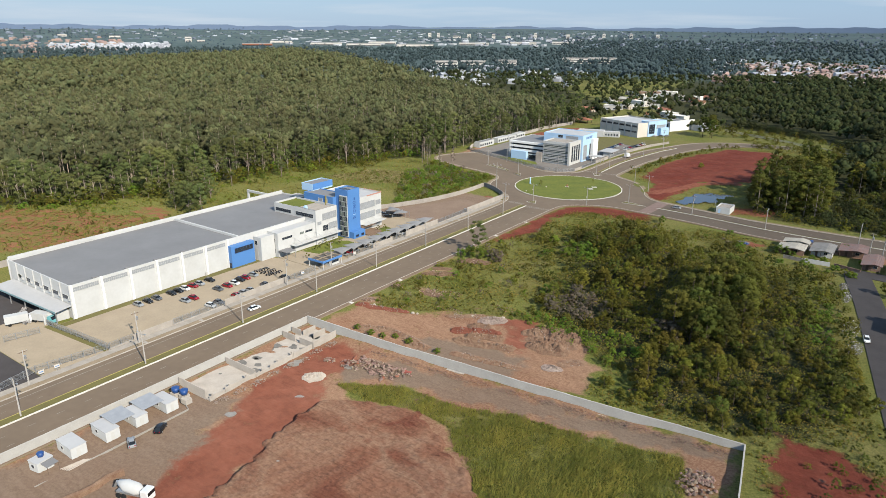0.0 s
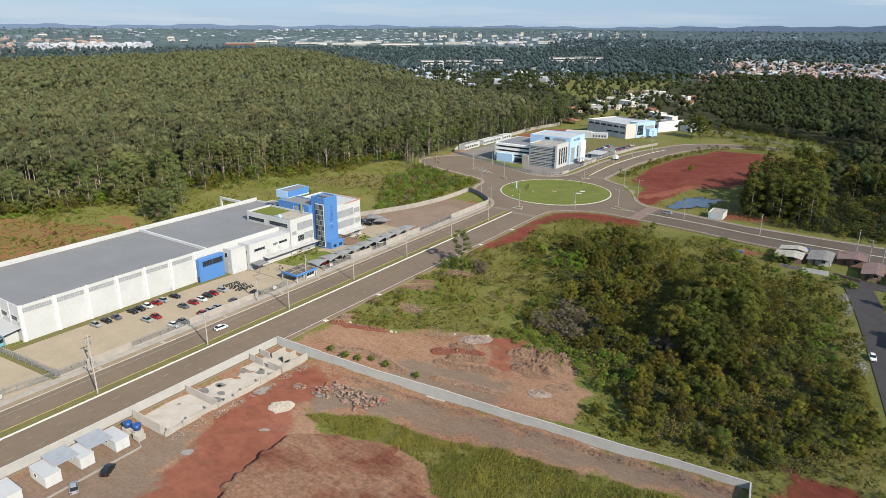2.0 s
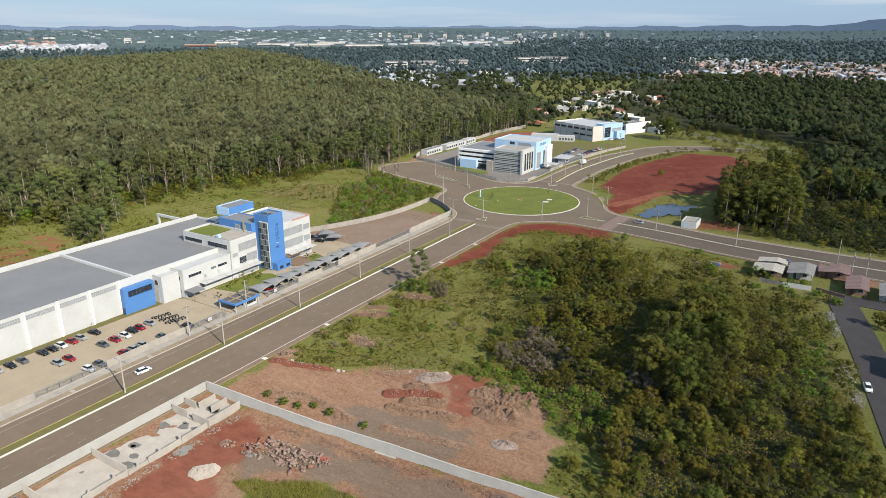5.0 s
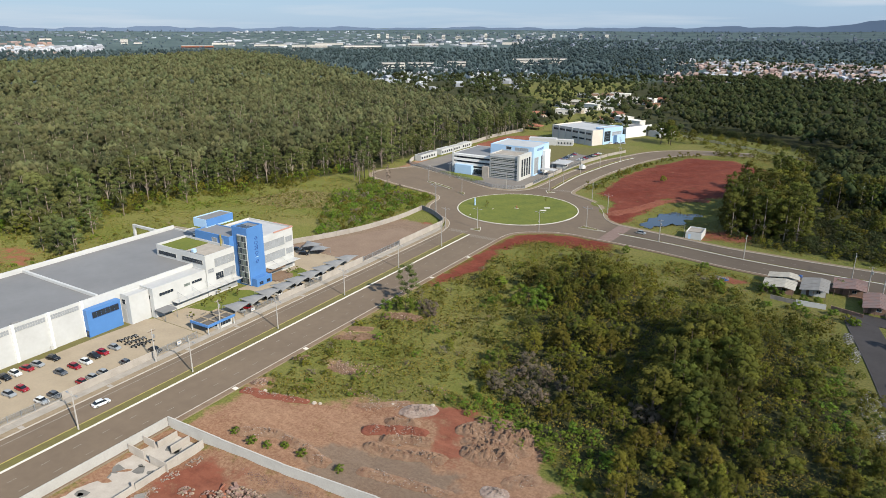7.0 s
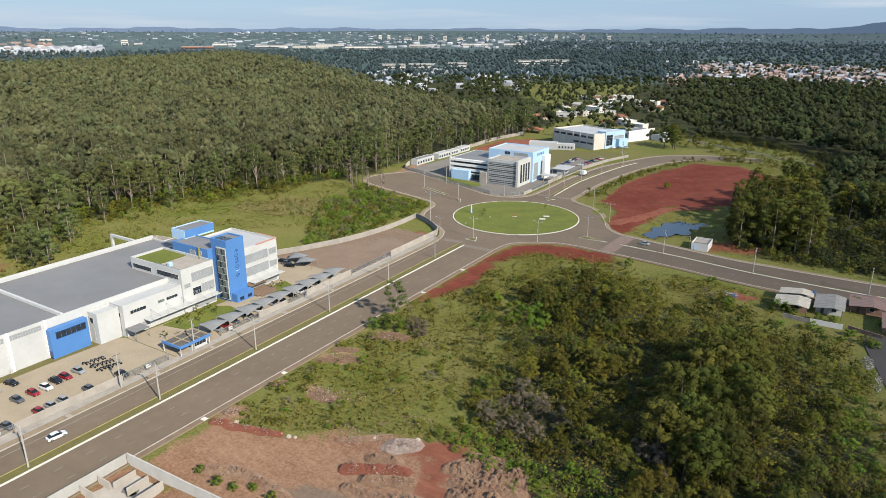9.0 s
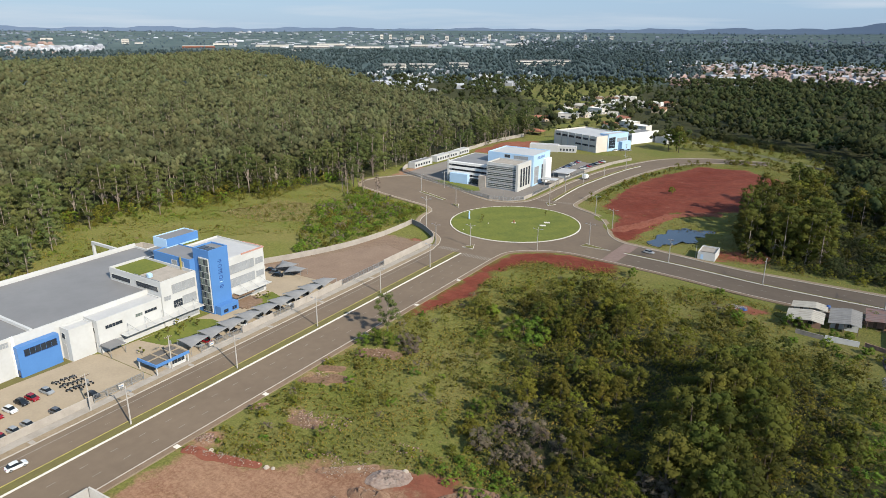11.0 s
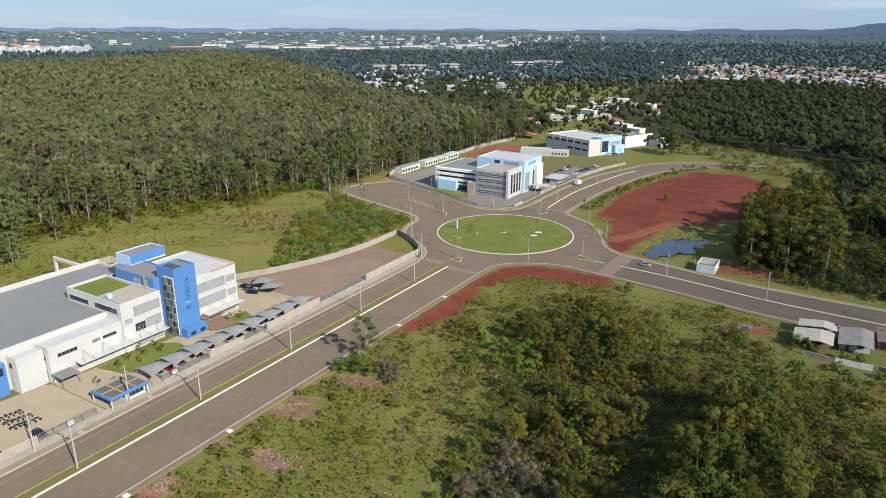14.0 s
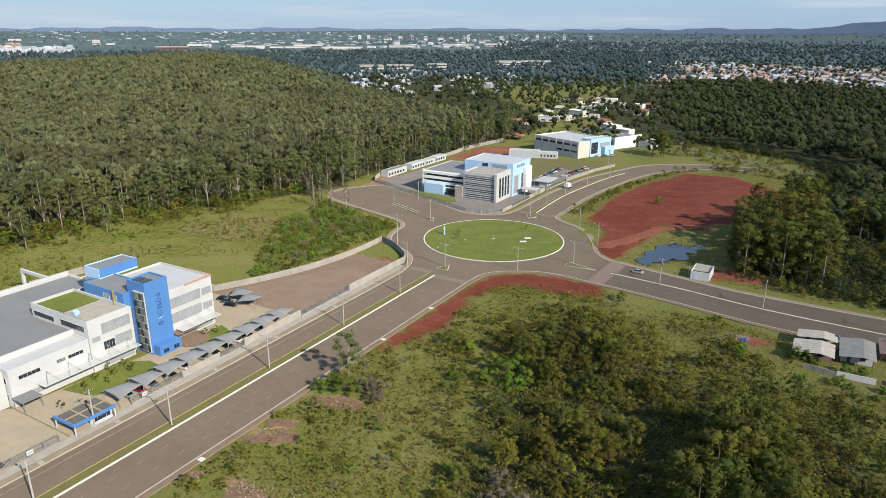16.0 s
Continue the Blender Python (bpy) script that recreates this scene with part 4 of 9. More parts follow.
def tall_crown(rng, h, bare, spread, n):
    """Clumps of a gum tree: flat pads of leaf at the ends of rising limbs over a bare trunk."""
    out = []
    a = rng.uniform(0, 6.28)
    for i in range(n):
        t = (i + rng.uniform(0, 1)) / n
        z = h * (bare + (1 - bare) * t)
        w = spread * math.sin(math.pi * min(0.22 + 0.66 * t, 0.9)) ** 0.7
        a += 2.4 + rng.uniform(-0.7, 0.7)
        r = rng.uniform(0.3, 0.95) * w
        out.append((r * math.cos(a), r * math.sin(a), z - 0.8, rng.uniform(0.18, 0.38) * spread, rng.uniform(0.5, 0.85)))
    out.append((rng.uniform(-0.8, 0.8), rng.uniform(-0.8, 0.8), h - 0.2 * spread, 0.36 * spread, 0.75))
    return out


def round_crown(rng, h, low, spread, n):
    """Clumps over the outside of a broad, uneven dome."""
    out = []
    for i in range(n):
        t = ((i + rng.uniform(0, 1)) / n) ** 0.8
        z = low + (h - low) * t
        w = spread * math.sqrt(max(1 - max(t - 0.3, 0) ** 2 / 0.55, 0.04)) * (0.7 + 0.3 * min(t / 0.3, 1))
        a = i * 2.4 + rng.uniform(-0.8, 0.8)
        r = rng.uniform(0.45, 0.95) * w
        out.append((r * math.cos(a), r * math.sin(a), z - 0.15 * spread, rng.uniform(0.2, 0.38) * spread, rng.uniform(0.6, 0.9)))
    return out


def trunk_shape(rng, h, r, clumps, limbs=5, lean=0.4):
    s = Shape()
    lx, ly = rng.uniform(-lean, lean), rng.uniform(-lean, lean)
    s.tube([(0, 0, -0.4), (lx * 0.3, ly * 0.3, h * 0.35), (lx, ly, h * 0.7), (lx * 1.3, ly * 1.3, h * 0.95)], [r, r * 0.8, r * 0.5, r * 0.15], 6)
    for c in clumps[:limbs]:
        z = max(c[2] - 0.25 * h, 0.25 * h)
        s.tube([(lx * z / h, ly * z / h, z * 0.85), (c[0] * 0.5, c[1] * 0.5, (z + c[2]) / 2), (c[0] * 0.9, c[1] * 0.9, c[2])], [r * 0.42, r * 0.28, r * 0.1], 4)
    return s


def cores(rng, clumps, k=5, rows=2, full=0.66):
    """The dense inner twigs of each clump, as small lumpy bodies: corners, triangles and outward ways."""
    c = np.array(clumps)
    m = len(c)
    th = np.arange(k) * 2 * math.pi / k
    ph = np.linspace(0.12, math.pi - 0.12, rows + 1)
    d = np.stack([np.sin(ph)[:, None] * np.cos(th), np.sin(ph)[:, None] * np.sin(th), -np.cos(ph)[:, None] * np.ones(k)], -1).reshape(-1, 3)
    off = d[None] * full * c[:, None, 3:4] * rng.uniform(0.7, 1.15, (m, len(d), 1))
    off[:, :, 2] *= c[:, None, 4]
    i = np.arange((rows + 1) * k).reshape(rows + 1, k)
    j = np.roll(i, -1, axis=1)
    q = np.stack([np.stack([i[:-1], j[:-1], j[1:]], -1), np.stack([i[:-1], j[1:], i[1:]], -1)], 2).reshape(-1, 3)
    Q = (q[None] + (np.arange(m) * len(d))[:, None, None]).reshape(-1, 3)
    mid_ = c[:, :3].mean(0) - np.array([0, 0, 0.3 * np.ptp(c[:, 2])])
    V = (c[:, None, :3] + off).reshape(-1, 3)
    return V, Q, unit(0.7 * np.tile(d, (m, 1)) + 0.6 * unit(V - mid_))


def leafy_mesh(name, verts, tris, ways, material, tone=None):
    me = fast_mesh(name, verts, tris, material, True)
    me.attributes.new("custom_normal", "FLOAT_VECTOR", "POINT").data.foreach_set("vector", np.ascontiguousarray(ways, np.float32).ravel())
    if tone is not None:
        me.attributes.new("tone", "FLOAT", "POINT").data.foreach_set("value", np.ascontiguousarray(tone, np.float32))
    return me


class TreeKind:
    """Trunk and crown meshes that several trees share."""

    def __init__(self, seed, h, clumps_of, per, leaf, trunk_r, leaf_mat, bark, limbs=5, fuzz=0.4):
        rng = np.random.default_rng(seed)
        clumps = clumps_of(rng)
        v, w = leaf_tris(*clump_points(rng, clumps, per, fuzz), leaf, rng)
        cv, cq, cw = cores(rng, clumps)
        self.crown = leafy_mesh("crown", np.concatenate([v, cv]), np.concatenate([np.arange(len(v)).reshape(-1, 3), cq + len(v)]), np.concatenate([w, cw]), leaf_mat)
        self.cv, self.cq, self.cw = cv, cq, cw
        self.trunk = trunk_shape(rng, h, trunk_r, clumps, limbs).mesh("trunk", bark, True)
        self.h, self.v, self.w, self.leaf_mat = h, v, w, leaf_mat


def plant(name, kind, x, y, scale, turn, label, category, group, z=None):
    z = ground_height(x, y) if z is None else z
    ob = new(name)
    ob.empty_display_size = 0.3
    ob.matrix_world = Matrix.LocRotScale((x, y, z), Euler((0, 0, turn)), (scale, scale, scale * 1.0))
    tagged(ob, label, category, group)
    part("trunk", kind.trunk, None, ob)
    part("crown", kind.crown, None, ob)
    return ob


GUM = [TreeKind(100 + i, h, (lambda rng, h=h, b=b, s=s: tall_crown(rng, h, b, s, 18)), 50, 0.42, 0.3, LEAF_EUC, BARK, 8) for i, (h, b, s) in enumerate(((24, 0.38, 6.0), (21, 0.44, 5.0), (26, 0.42, 6.6), (19, 0.24, 7.4), (23, 0.48, 4.6), (17, 0.18, 7.6), (20, 0.3, 6.4)))]
GUM_EAST = [TreeKind(170 + i, h, (lambda rng, h=h, b=b, s=s: tall_crown(rng, h, b, s, 24)), 50, 0.42, 0.3, (LEAF_DARK, LEAF_SCRUB, LEAF_DARK)[i], BARK, 8) for i, (h, b, s) in enumerate(((22, 0.12, 6.8), (20, 0.1, 6.4), (24, 0.22, 6.6)))]
BARE_GUM = [TreeKind(150 + i, h, (lambda rng, h=h: tall_crown(rng, h, 0.45, 2.8, 9)), 16, 0.3, 0.24, LEAF_GREY, BARK, 9, 0.9) for i, h in enumerate((17, 14, 19))]
BROAD = [TreeKind(200 + i, h, (lambda rng, h=h, s=s: round_crown(rng, h, h * 0.3, s, 26)), 56, 0.30, 0.26, m_, BARK_DARK, 5) for i, (h, s, m_) in enumerate(((13, 4.8, LEAF_DARK), (10, 4.2, LEAF_DARK), (15, 5.2, LEAF_DARK), (8.5, 3.8, LEAF_SCRUB), (11, 3.9, LEAF_SCRUB), (9.5, 4.8, LEAF_DARK)))]
BUSH = [TreeKind(300 + i, h, (lambda rng, h=h, s=s: round_crown(rng, h, h * 0.15, s, 14)), 60, 0.19, 0.12, LEAF_SCRUB, BARK_DARK, 4, 0.5) for i, (h, s) in enumerate(((4.2, 2.6), (3.2, 2.3), (5.5, 3.0), (2.6, 2.6), (6.5, 3.2)))]
BUSH_DARK = [TreeKind(340 + i, h, (lambda rng, h=h, s=s: round_crown(rng, h, h * 0.18, s, 17)), 58, 0.20, 0.14, LEAF_DARK, BARK_DARK, 4, 0.5) for i, (h, s) in enumerate(((6.0, 3.4), (8.0, 3.8), (4.6, 3.2)))]
BUSH_DEEP = [TreeKind(360 + i, h, (lambda rng, h=h, s=s: round_crown(rng, h, h * 0.15, s, 15)), 58, 0.22, 0.14, LEAF_DARKWOODS, BARK_DARK, 4, 0.5) for i, (h, s) in enumerate(((5.0, 3.2), (6.5, 3.6), (3.8, 3.0)))]
BUSH_GREY = [TreeKind(380 + i, h, (lambda rng, h=h, s=s: round_crown(rng, h, h * 0.2, s, 13)), 44, 0.14, 0.1, LEAF_GREY, BARK_DARK, 9, 0.9) for i, (h, s) in enumerate(((4.0, 2.6), (5.0, 2.4)))]
BUSH_LIGHT = [TreeKind(420 + i, h, (lambda rng, h=h, s=s: round_crown(rng, h, h * 0.2, s, 15)), 56, 0.20, 0.1, LEAF_BRIGHT, BARK_DARK, 4, 0.5) for i, (h, s) in enumerate(((4.5, 3.0), (3.0, 2.4)))]


THICKETS = {}


def grow(name, kind, x, y, scale, turn, label, category, group, alone):
    """A plant as a thing of its own, or as a piece of the thicket of its leaf."""
    if alone:
        return plant(name, kind, x, y, scale, turn, label, category, group)
    c, s = math.cos(turn), math.sin(turn)
    keep = NRNG.uniform(size=len(kind.v) // 3) < 0.26
    v = kind.v.reshape(-1, 3, 3)[keep]
    mid_ = v.mean(1, keepdims=True)
    n = 3 * int(keep.sum())
    some = np.repeat(NRNG.uniform(size=len(kind.cq) // 20) < 0.6, 20)
    v = np.concatenate([((v - mid_) * 1.3 + mid_).reshape(-1, 3), kind.cv]) * scale
    w = np.concatenate([kind.w.reshape(-1, 3, 3)[keep].reshape(-1, 3), kind.cw])
    q = np.concatenate([np.arange(n).reshape(-1, 3), kind.cq[some] + n])
    v = np.stack([v[:, 0] * c - v[:, 1] * s + x, v[:, 0] * s + v[:, 1] * c + y, v[:, 2] + ground_height(x, y)], -1)
    w = np.stack([w[:, 0] * c - w[:, 1] * s, w[:, 0] * s + w[:, 1] * c, w[:, 2]], -1)
    THICKETS.setdefault(kind.leaf_mat.name, []).append((v, q, w, np.full(len(v), NRNG.uniform()), kind.leaf_mat))


def close_thickets():
    for key, items in THICKETS.items():
        starts = np.cumsum([0] + [len(i[0]) for i in items])
        me = leafy_mesh("thicket", np.concatenate([i[0] for i in items]), np.concatenate([i[1] + n for i, n in zip(items, starts)]), np.concatenate([i[2] for i in items]), items[0][4], np.concatenate([i[3] for i in items]))
        tagged(new("thicket", me), "tangled green thicket of shrubs on rough ground", "thicket", kind="stuff")


def in_poly(x, y, poly):
    return bool(inside(np.array([float(x)]), np.array([float(y)]), poly, 0.01)[0] > 0.5)


def scatter(poly, spacing, rng, jitter=0.42):
    xs, ys = [p[0] for p in poly], [p[1] for p in poly]
    nx, ny = int((max(xs) - min(xs)) / spacing) + 1, int((max(ys) - min(ys)) / spacing) + 1
    px, py = np.meshgrid(min(xs) + (np.arange(nx) + 0.5) * spacing, min(ys) + (np.arange(ny) + 0.5) * spacing, indexing="ij")
    px = px + rng.uniform(-jitter, jitter, px.shape) * spacing
    py = py + rng.uniform(-jitter, jitter, py.shape) * spacing
    ok = inside(px, py, poly, 0.01) > 0.5
    return px[ok], py[ok]


def woods(name, px, py, rng, height, spread, pads, per, leaf, material, label, trunks=False, gaps=0.0, low=0.5):
    """A joined stretch of woodland: uneven crowns of leafy pads, one tree at each place."""
    V, Q, W, O, n0 = [], [], [], [], 0
    T = Shape()
    for x, y in zip(px, py):
        stand = noise.noise((x * 0.019, y * 0.019, 1.0))
        if gaps and noise.noise((x * 0.035, y * 0.035, 6.0)) + 0.5 * noise.noise((x * 0.11, y * 0.11, 2.0)) < -0.62 + gaps:
            continue
        h = height * (rng.uniform(0.76, 1.04) + (0.18 if rng.uniform() < 0.1 else 0)) * (1.0 + 0.28 * stand + 0.16 * noise.noise((x * 0.055, y * 0.055, 5.0)))
        s = spread * rng.choice((0.65, 0.8, 1.0, 1.2, 1.45)) * rng.uniform(0.9, 1.1)
        z0 = float(far_rise(np.array(x), np.array(y))) - 0.3
        a, c = rng.uniform(0, 6.28), []
        for i in range(pads):
            t = (i + rng.uniform(0, 1)) / pads
            a += 2.4 + rng.uniform(-0.6, 0.6)
            r = s * rng.uniform(0.25, 0.8) * math.sin(math.pi * (0.28 + 0.58 * t))
            c.append((x + r * math.cos(a), y + r * math.sin(a), z0 + h * (low + (0.92 - low) * t), s * rng.uniform(0.24, 0.44) * (1.0 if pads > 7 else 1.2), rng.uniform(0.7, 1.15)))
        c.append((x + rng.uniform(-0.1, 0.1) * s, y + rng.uniform(-0.1, 0.1) * s, z0 + h - 0.25 * s, 0.34 * s * (1.0 if pads > 7 else 1.25), 0.95))
        v, w = leaf_tris(*clump_points(rng, c, per, 0.4), leaf, rng)
        cv, cq, cw = cores(rng, c, 4, 2, 0.66 if pads > 3 else 0.8)
        V += [v, cv]
        W += [w, cw]
        Q += [np.arange(len(v)).reshape(-1, 3) + n0, cq + n0 + len(v)]
        O.append(np.full(len(v) + len(cv), 0.55 * rng.uniform() + 0.45 * (0.5 + stand)))
        n0 += len(v) + len(cv)
        if trunks:
            T.tube([(x, y, z0 - 0.3), (x + rng.uniform(-0.7, 0.7), y + rng.uniform(-0.7, 0.7), z0 + h * 0.9)], [rng.uniform(0.18, 0.34), 0.1], 3)
    if not V:
        return None
    ob = tagged(new(name, leafy_mesh(name, np.concatenate(V), np.concatenate(Q), np.concatenate(W), material, np.concatenate(O))), label, "woodland", kind="stuff")
    if trunks:
        part("trunks", T, BARK, ob, "pale bare tree trunks")
    return ob


# the gum wood to the west and north-west
WOOD_EDGE = [(-235, 118), (-214, 137), (-199, 155), (-180, 190), (-172, 215), (-173, 242), (-168, 284), (-146, 329), (-133, 357), (-120, 394), (-126, 412), (-121, 470), (-117, 520), (-113, 560), (-112, 600), (-128, 640)]
GUM_WOOD = WOOD_EDGE[:-1] + [(-128, 616), (-215, 645), (-340, 722), (-475, 845), (-640, 975), (-1080, 1290), (-1480, 1480), (-1400, 1200), (-1340, 980), (-1350, 640), (-1100, 420), (-520, 150)]
EDGE_STRIP = WOOD_EDGE + [(-150, 640), (-136, 600), (-140, 520), (-150, 410), (-158, 370), (-170, 340), (-194, 290), (-200, 230), (-208, 200), (-226, 168), (-255, 140)]
rng = np.random.default_rng(11)
ex_, ey_ = scatter(EDGE_STRIP, 6.6, rng, 0.5)
edge_places = [(x, y) for x, y in zip(ex_, ey_) if noise.noise((x * 0.04, y * 0.04, 9.0)) > -0.35]
rng.shuffle(edge_places)
for x, y in edge_places[:225]:
    i = int(rng.integers(len(GUM)))
    k = rng.uniform(0.5, 1.05) * (1 + 0.25 * noise.noise((x * 0.02, y * 0.02, 4.0)))
    plant("gum_tree", GUM[i], x, y, k, rng.uniform(0, 6.28), "tall slender gum tree with pale trunk at the wood's edge", "tree", "gum trees at the wood's edge")
wx, wy = scatter(GUM_WOOD, 7.8, rng, 0.55)
dist = np.hypot(wx - 140, wy - 40)
edge_in = inside(wx, wy, EDGE_STRIP, 0.01) > 0.5
near = (~edge_in) & (dist < 520)
woods("gum_woodland", wx[near], wy[near], rng, 22.0, 6.6, 10, 30, 0.44, LEAF_WOODS, "dense olive-green gum woodland with pale trunks", True, 0.2, 0.46)
mid = (~edge_in) & (dist >= 520) & (dist < 860) & (rng.uniform(size=len(dist)) < 0.9)
woods("gum_woodland", wx[mid], wy[mid], rng, 22.5, 5.8, 4, 17, 0.72, LEAF_WOODS, "dense olive-green gum woodland", True, 0.16, 0.5)
farw = (~edge_in) & (dist >= 860) & (rng.uniform(size=len(dist)) < 0.5)
woods("gum_woodland", wx[farw], wy[farw], rng, 23.0, 8.2, 1, 9, 1.35, LEAF_WOODS, "distant olive-green gum woodland")

# undergrowth along the wood's edge, and single trees before it
UNDER_EDGE = WOOD_EDGE[:10] + [(-132, 388), (-148, 352), (-160, 332), (-182, 286), (-186, 240), (-188, 216), (-194, 192), (-212, 158), (-226, 142), (-245, 124)]
for x, y in zip(*scatter(UNDER_EDGE, 4.4, rng, 0.5)):
    u = rng.uniform()
    grow("shrub", (BUSH_LIGHT[:1] * 3 if u < 0.3 else BUSH if u < 0.75 else BUSH_DARK)[int(rng.integers(3))], x, y, rng.uniform(0.6, 1.2), rng.uniform(0, 6.28), "", "", "", False)
for x, y, i, k in ((-139, 193, 5, 0.8), (-146, 200, 3, 0.8), (-133, 197, 5, 0.65), (-199, 156, 3, 0.85), (-192, 164, 5, 0.75), (-158, 236, 0, 0.8), (-163, 222, 3, 0.85), (-152, 268, 1, 0.8), (-112, 366, 1, 0.75), (-118, 372, 4, 0.8), (-107, 364, 4, 0.6), (-148, 215, 3, 0.6),
                   (-150, 206, 6, 0.85), (-157, 196, 5, 0.8), (-164, 204, 0, 0.75), (-171, 192, 3, 0.85), (-178, 182, 6, 0.8), (-160, 212, 1, 0.8), (-184, 174, 5, 0.8), (-142, 210, 6, 0.7), (-176, 202, 2, 0.7), (-126, 186, 5, 0.8), (-131, 190, 3, 0.7), (-122, 190, 6, 0.75), (-136, 185, 6, 0.6), (-190, 160, 3, 0.9), (-205, 146, 5, 0.8)):
    plant("gum_tree", GUM[i], x, y, k, x, "gum tree with pale trunk standing before the wood", "tree", "single gum trees before the wood")

for x, y, i, k in ((-84, 352, 0, 0.8), (-88, 357, 1, 0.75), (-104, 351, 2, 0.75), (-110, 354, 0, 0.8), (-99, 358, 1, 0.9), (-116, 364, 2, 0.85), (-121, 377, 0, 0.9), (-95, 354, 2, 0.6)):
    plant("bare_gum_tree", BARE_GUM[i], x, y, k, x, "half-bare pale gum tree with thin limbs", "tree", "half-bare gum trees")

# the dark wood to the north-east
NE_STRIP = [(99, 354), (97, 380), (97, 410), (102, 440), (108, 480), (113, 520), (126, 522), (122, 470), (118, 430), (124, 400), (127, 372), (126, 356)]
NE_LOW = [(127, 346), (128, 372), (125, 400), (121, 424), (150, 428), (210, 424), (210, 346)]
NE_WOOD = [(122, 432), (126, 480), (128, 540), (150, 548), (160, 572), (134, 602), (87, 636), (26, 670), (-8, 690), (-45, 860), (-80, 1060), (-110, 1220), (40, 1300), (240, 1200), (300, 700), (260, 430)]
for x, y in zip(*scatter(NE_STRIP, 6.2, rng, 0.5)):
    if y < 450:
        plant("gum_tree", GUM_EAST[int(rng.integers(3))], x, y, rng.uniform(0.75, 1.0), rng.uniform(0, 6.28), "tall gum tree with pale trunk beside red earth", "tree", "gum trees of the eastern wood")
    else:
        plant("broadleaf_tree", BROAD[int(rng.integers(6))], x, y, rng.uniform(0.65, 1.0), rng.uniform(0, 6.28), "olive green broadleaf tree at the edge of the wood", "tree", "broadleaf trees of the eastern wood")
for x, y in zip(*scatter(NE_LOW, 3.9, rng, 0.5)):
    if math.hypot((x - 133) / 1.8, y - 415) > 7 and rng.uniform() < 0.9:
        if y > 372 and rng.uniform() < 0.2:
            plant("broadleaf_tree", BROAD[int(rng.integers(6))], x, y, rng.uniform(0.4, 0.7), rng.uniform(0, 6.28), "dark green broadleaf tree among shrubs", "tree", "broadleaf trees of the eastern wood")
        else:
            grow("shrub", (BUSH_DEEP if rng.uniform() < 0.8 else BUSH_DARK)[int(rng.integers(3))], x, y, rng.uniform(0.5, 1.0), rng.uniform(0, 6.28), "", "", "", False)
for x, y in zip(*scatter([(20, 664), (87, 626), (134, 592), (158, 560), (130, 540), (118, 545), (124, 580), (84, 640), (26, 676)], 4.2, rng, 0.5)):
    grow("shrub", BUSH_DEEP[int(rng.integers(3))], x, y, rng.uniform(0.7, 1.3), rng.uniform(0, 6.28), "", "", "", False)
for x, y in zip(*scatter([(96, 352), (96, 362), (104, 364), (130, 362), (130, 348), (110, 346)], 3.4, rng, 0.5)):
    grow("shrub", (BUSH_DEEP + BUSH[:2])[int(rng.integers(5))], x, y, rng.uniform(0.4, 0.8), rng.uniform(0, 6.28), "", "", "", False)
for x, y, k in ((94, 372, 0.85), (93, 388, 0.9), (92, 402, 0.8), (95, 417, 0.95), (96, 362, 0.8), (91, 430, 0.7)):
    plant("gum_tree", GUM_EAST[int(x) % 3], x, y, k, y, "tall gum tree with pale trunk beside red earth", "tree", "gum trees of the eastern wood")
for x, y, k in ((9, 588, 1.15), (14, 592, 1.3), (17, 586, 1.05), (12, 600, 1.1), (30, 600, 0.8)):
    plant("broadleaf_tree", BROAD[2], x, y, k, x, "tall dark broadleaf tree beside the white hall", "tree", "broadleaf trees of the eastern wood")
for x, y in zip(*scatter([(128, 432), (130, 452), (160, 452), (200, 446), (200, 430)], 7.0, rng, 0.5)):
    plant("gum_tree", GUM_EAST[int(rng.integers(3))], x, y, rng.uniform(0.55, 0.8), rng.uniform(0, 6.28), "slender gum tree with pale trunk before the dark wood", "tree", "gum trees of the eastern wood")
nx_, ny_ = scatter(NE_WOOD, 8.6, rng, 0.6)
d2 = np.hypot(nx_ - 130, ny_ - 60)
ok = ~(inside(nx_, ny_, NE_STRIP, 0.01) > 0.5)
a_ = ok & (d2 < 620)
woods("dark_woodland", nx_[a_], ny_[a_], rng, 16.0, 7.4, 5, 13, 0.8, LEAF_DARKWOODS, "dark green dense broadleaf woodland", False, 0.12)
b_ = ok & (d2 >= 620) & (rng.uniform(size=len(d2)) < 0.62)
woods("dark_woodland", nx_[b_], ny_[b_], rng, 15, 7.4, 1, 9, 1.3, LEAF_DARKWOODS, "dark green broadleaf woodland farther off", False)

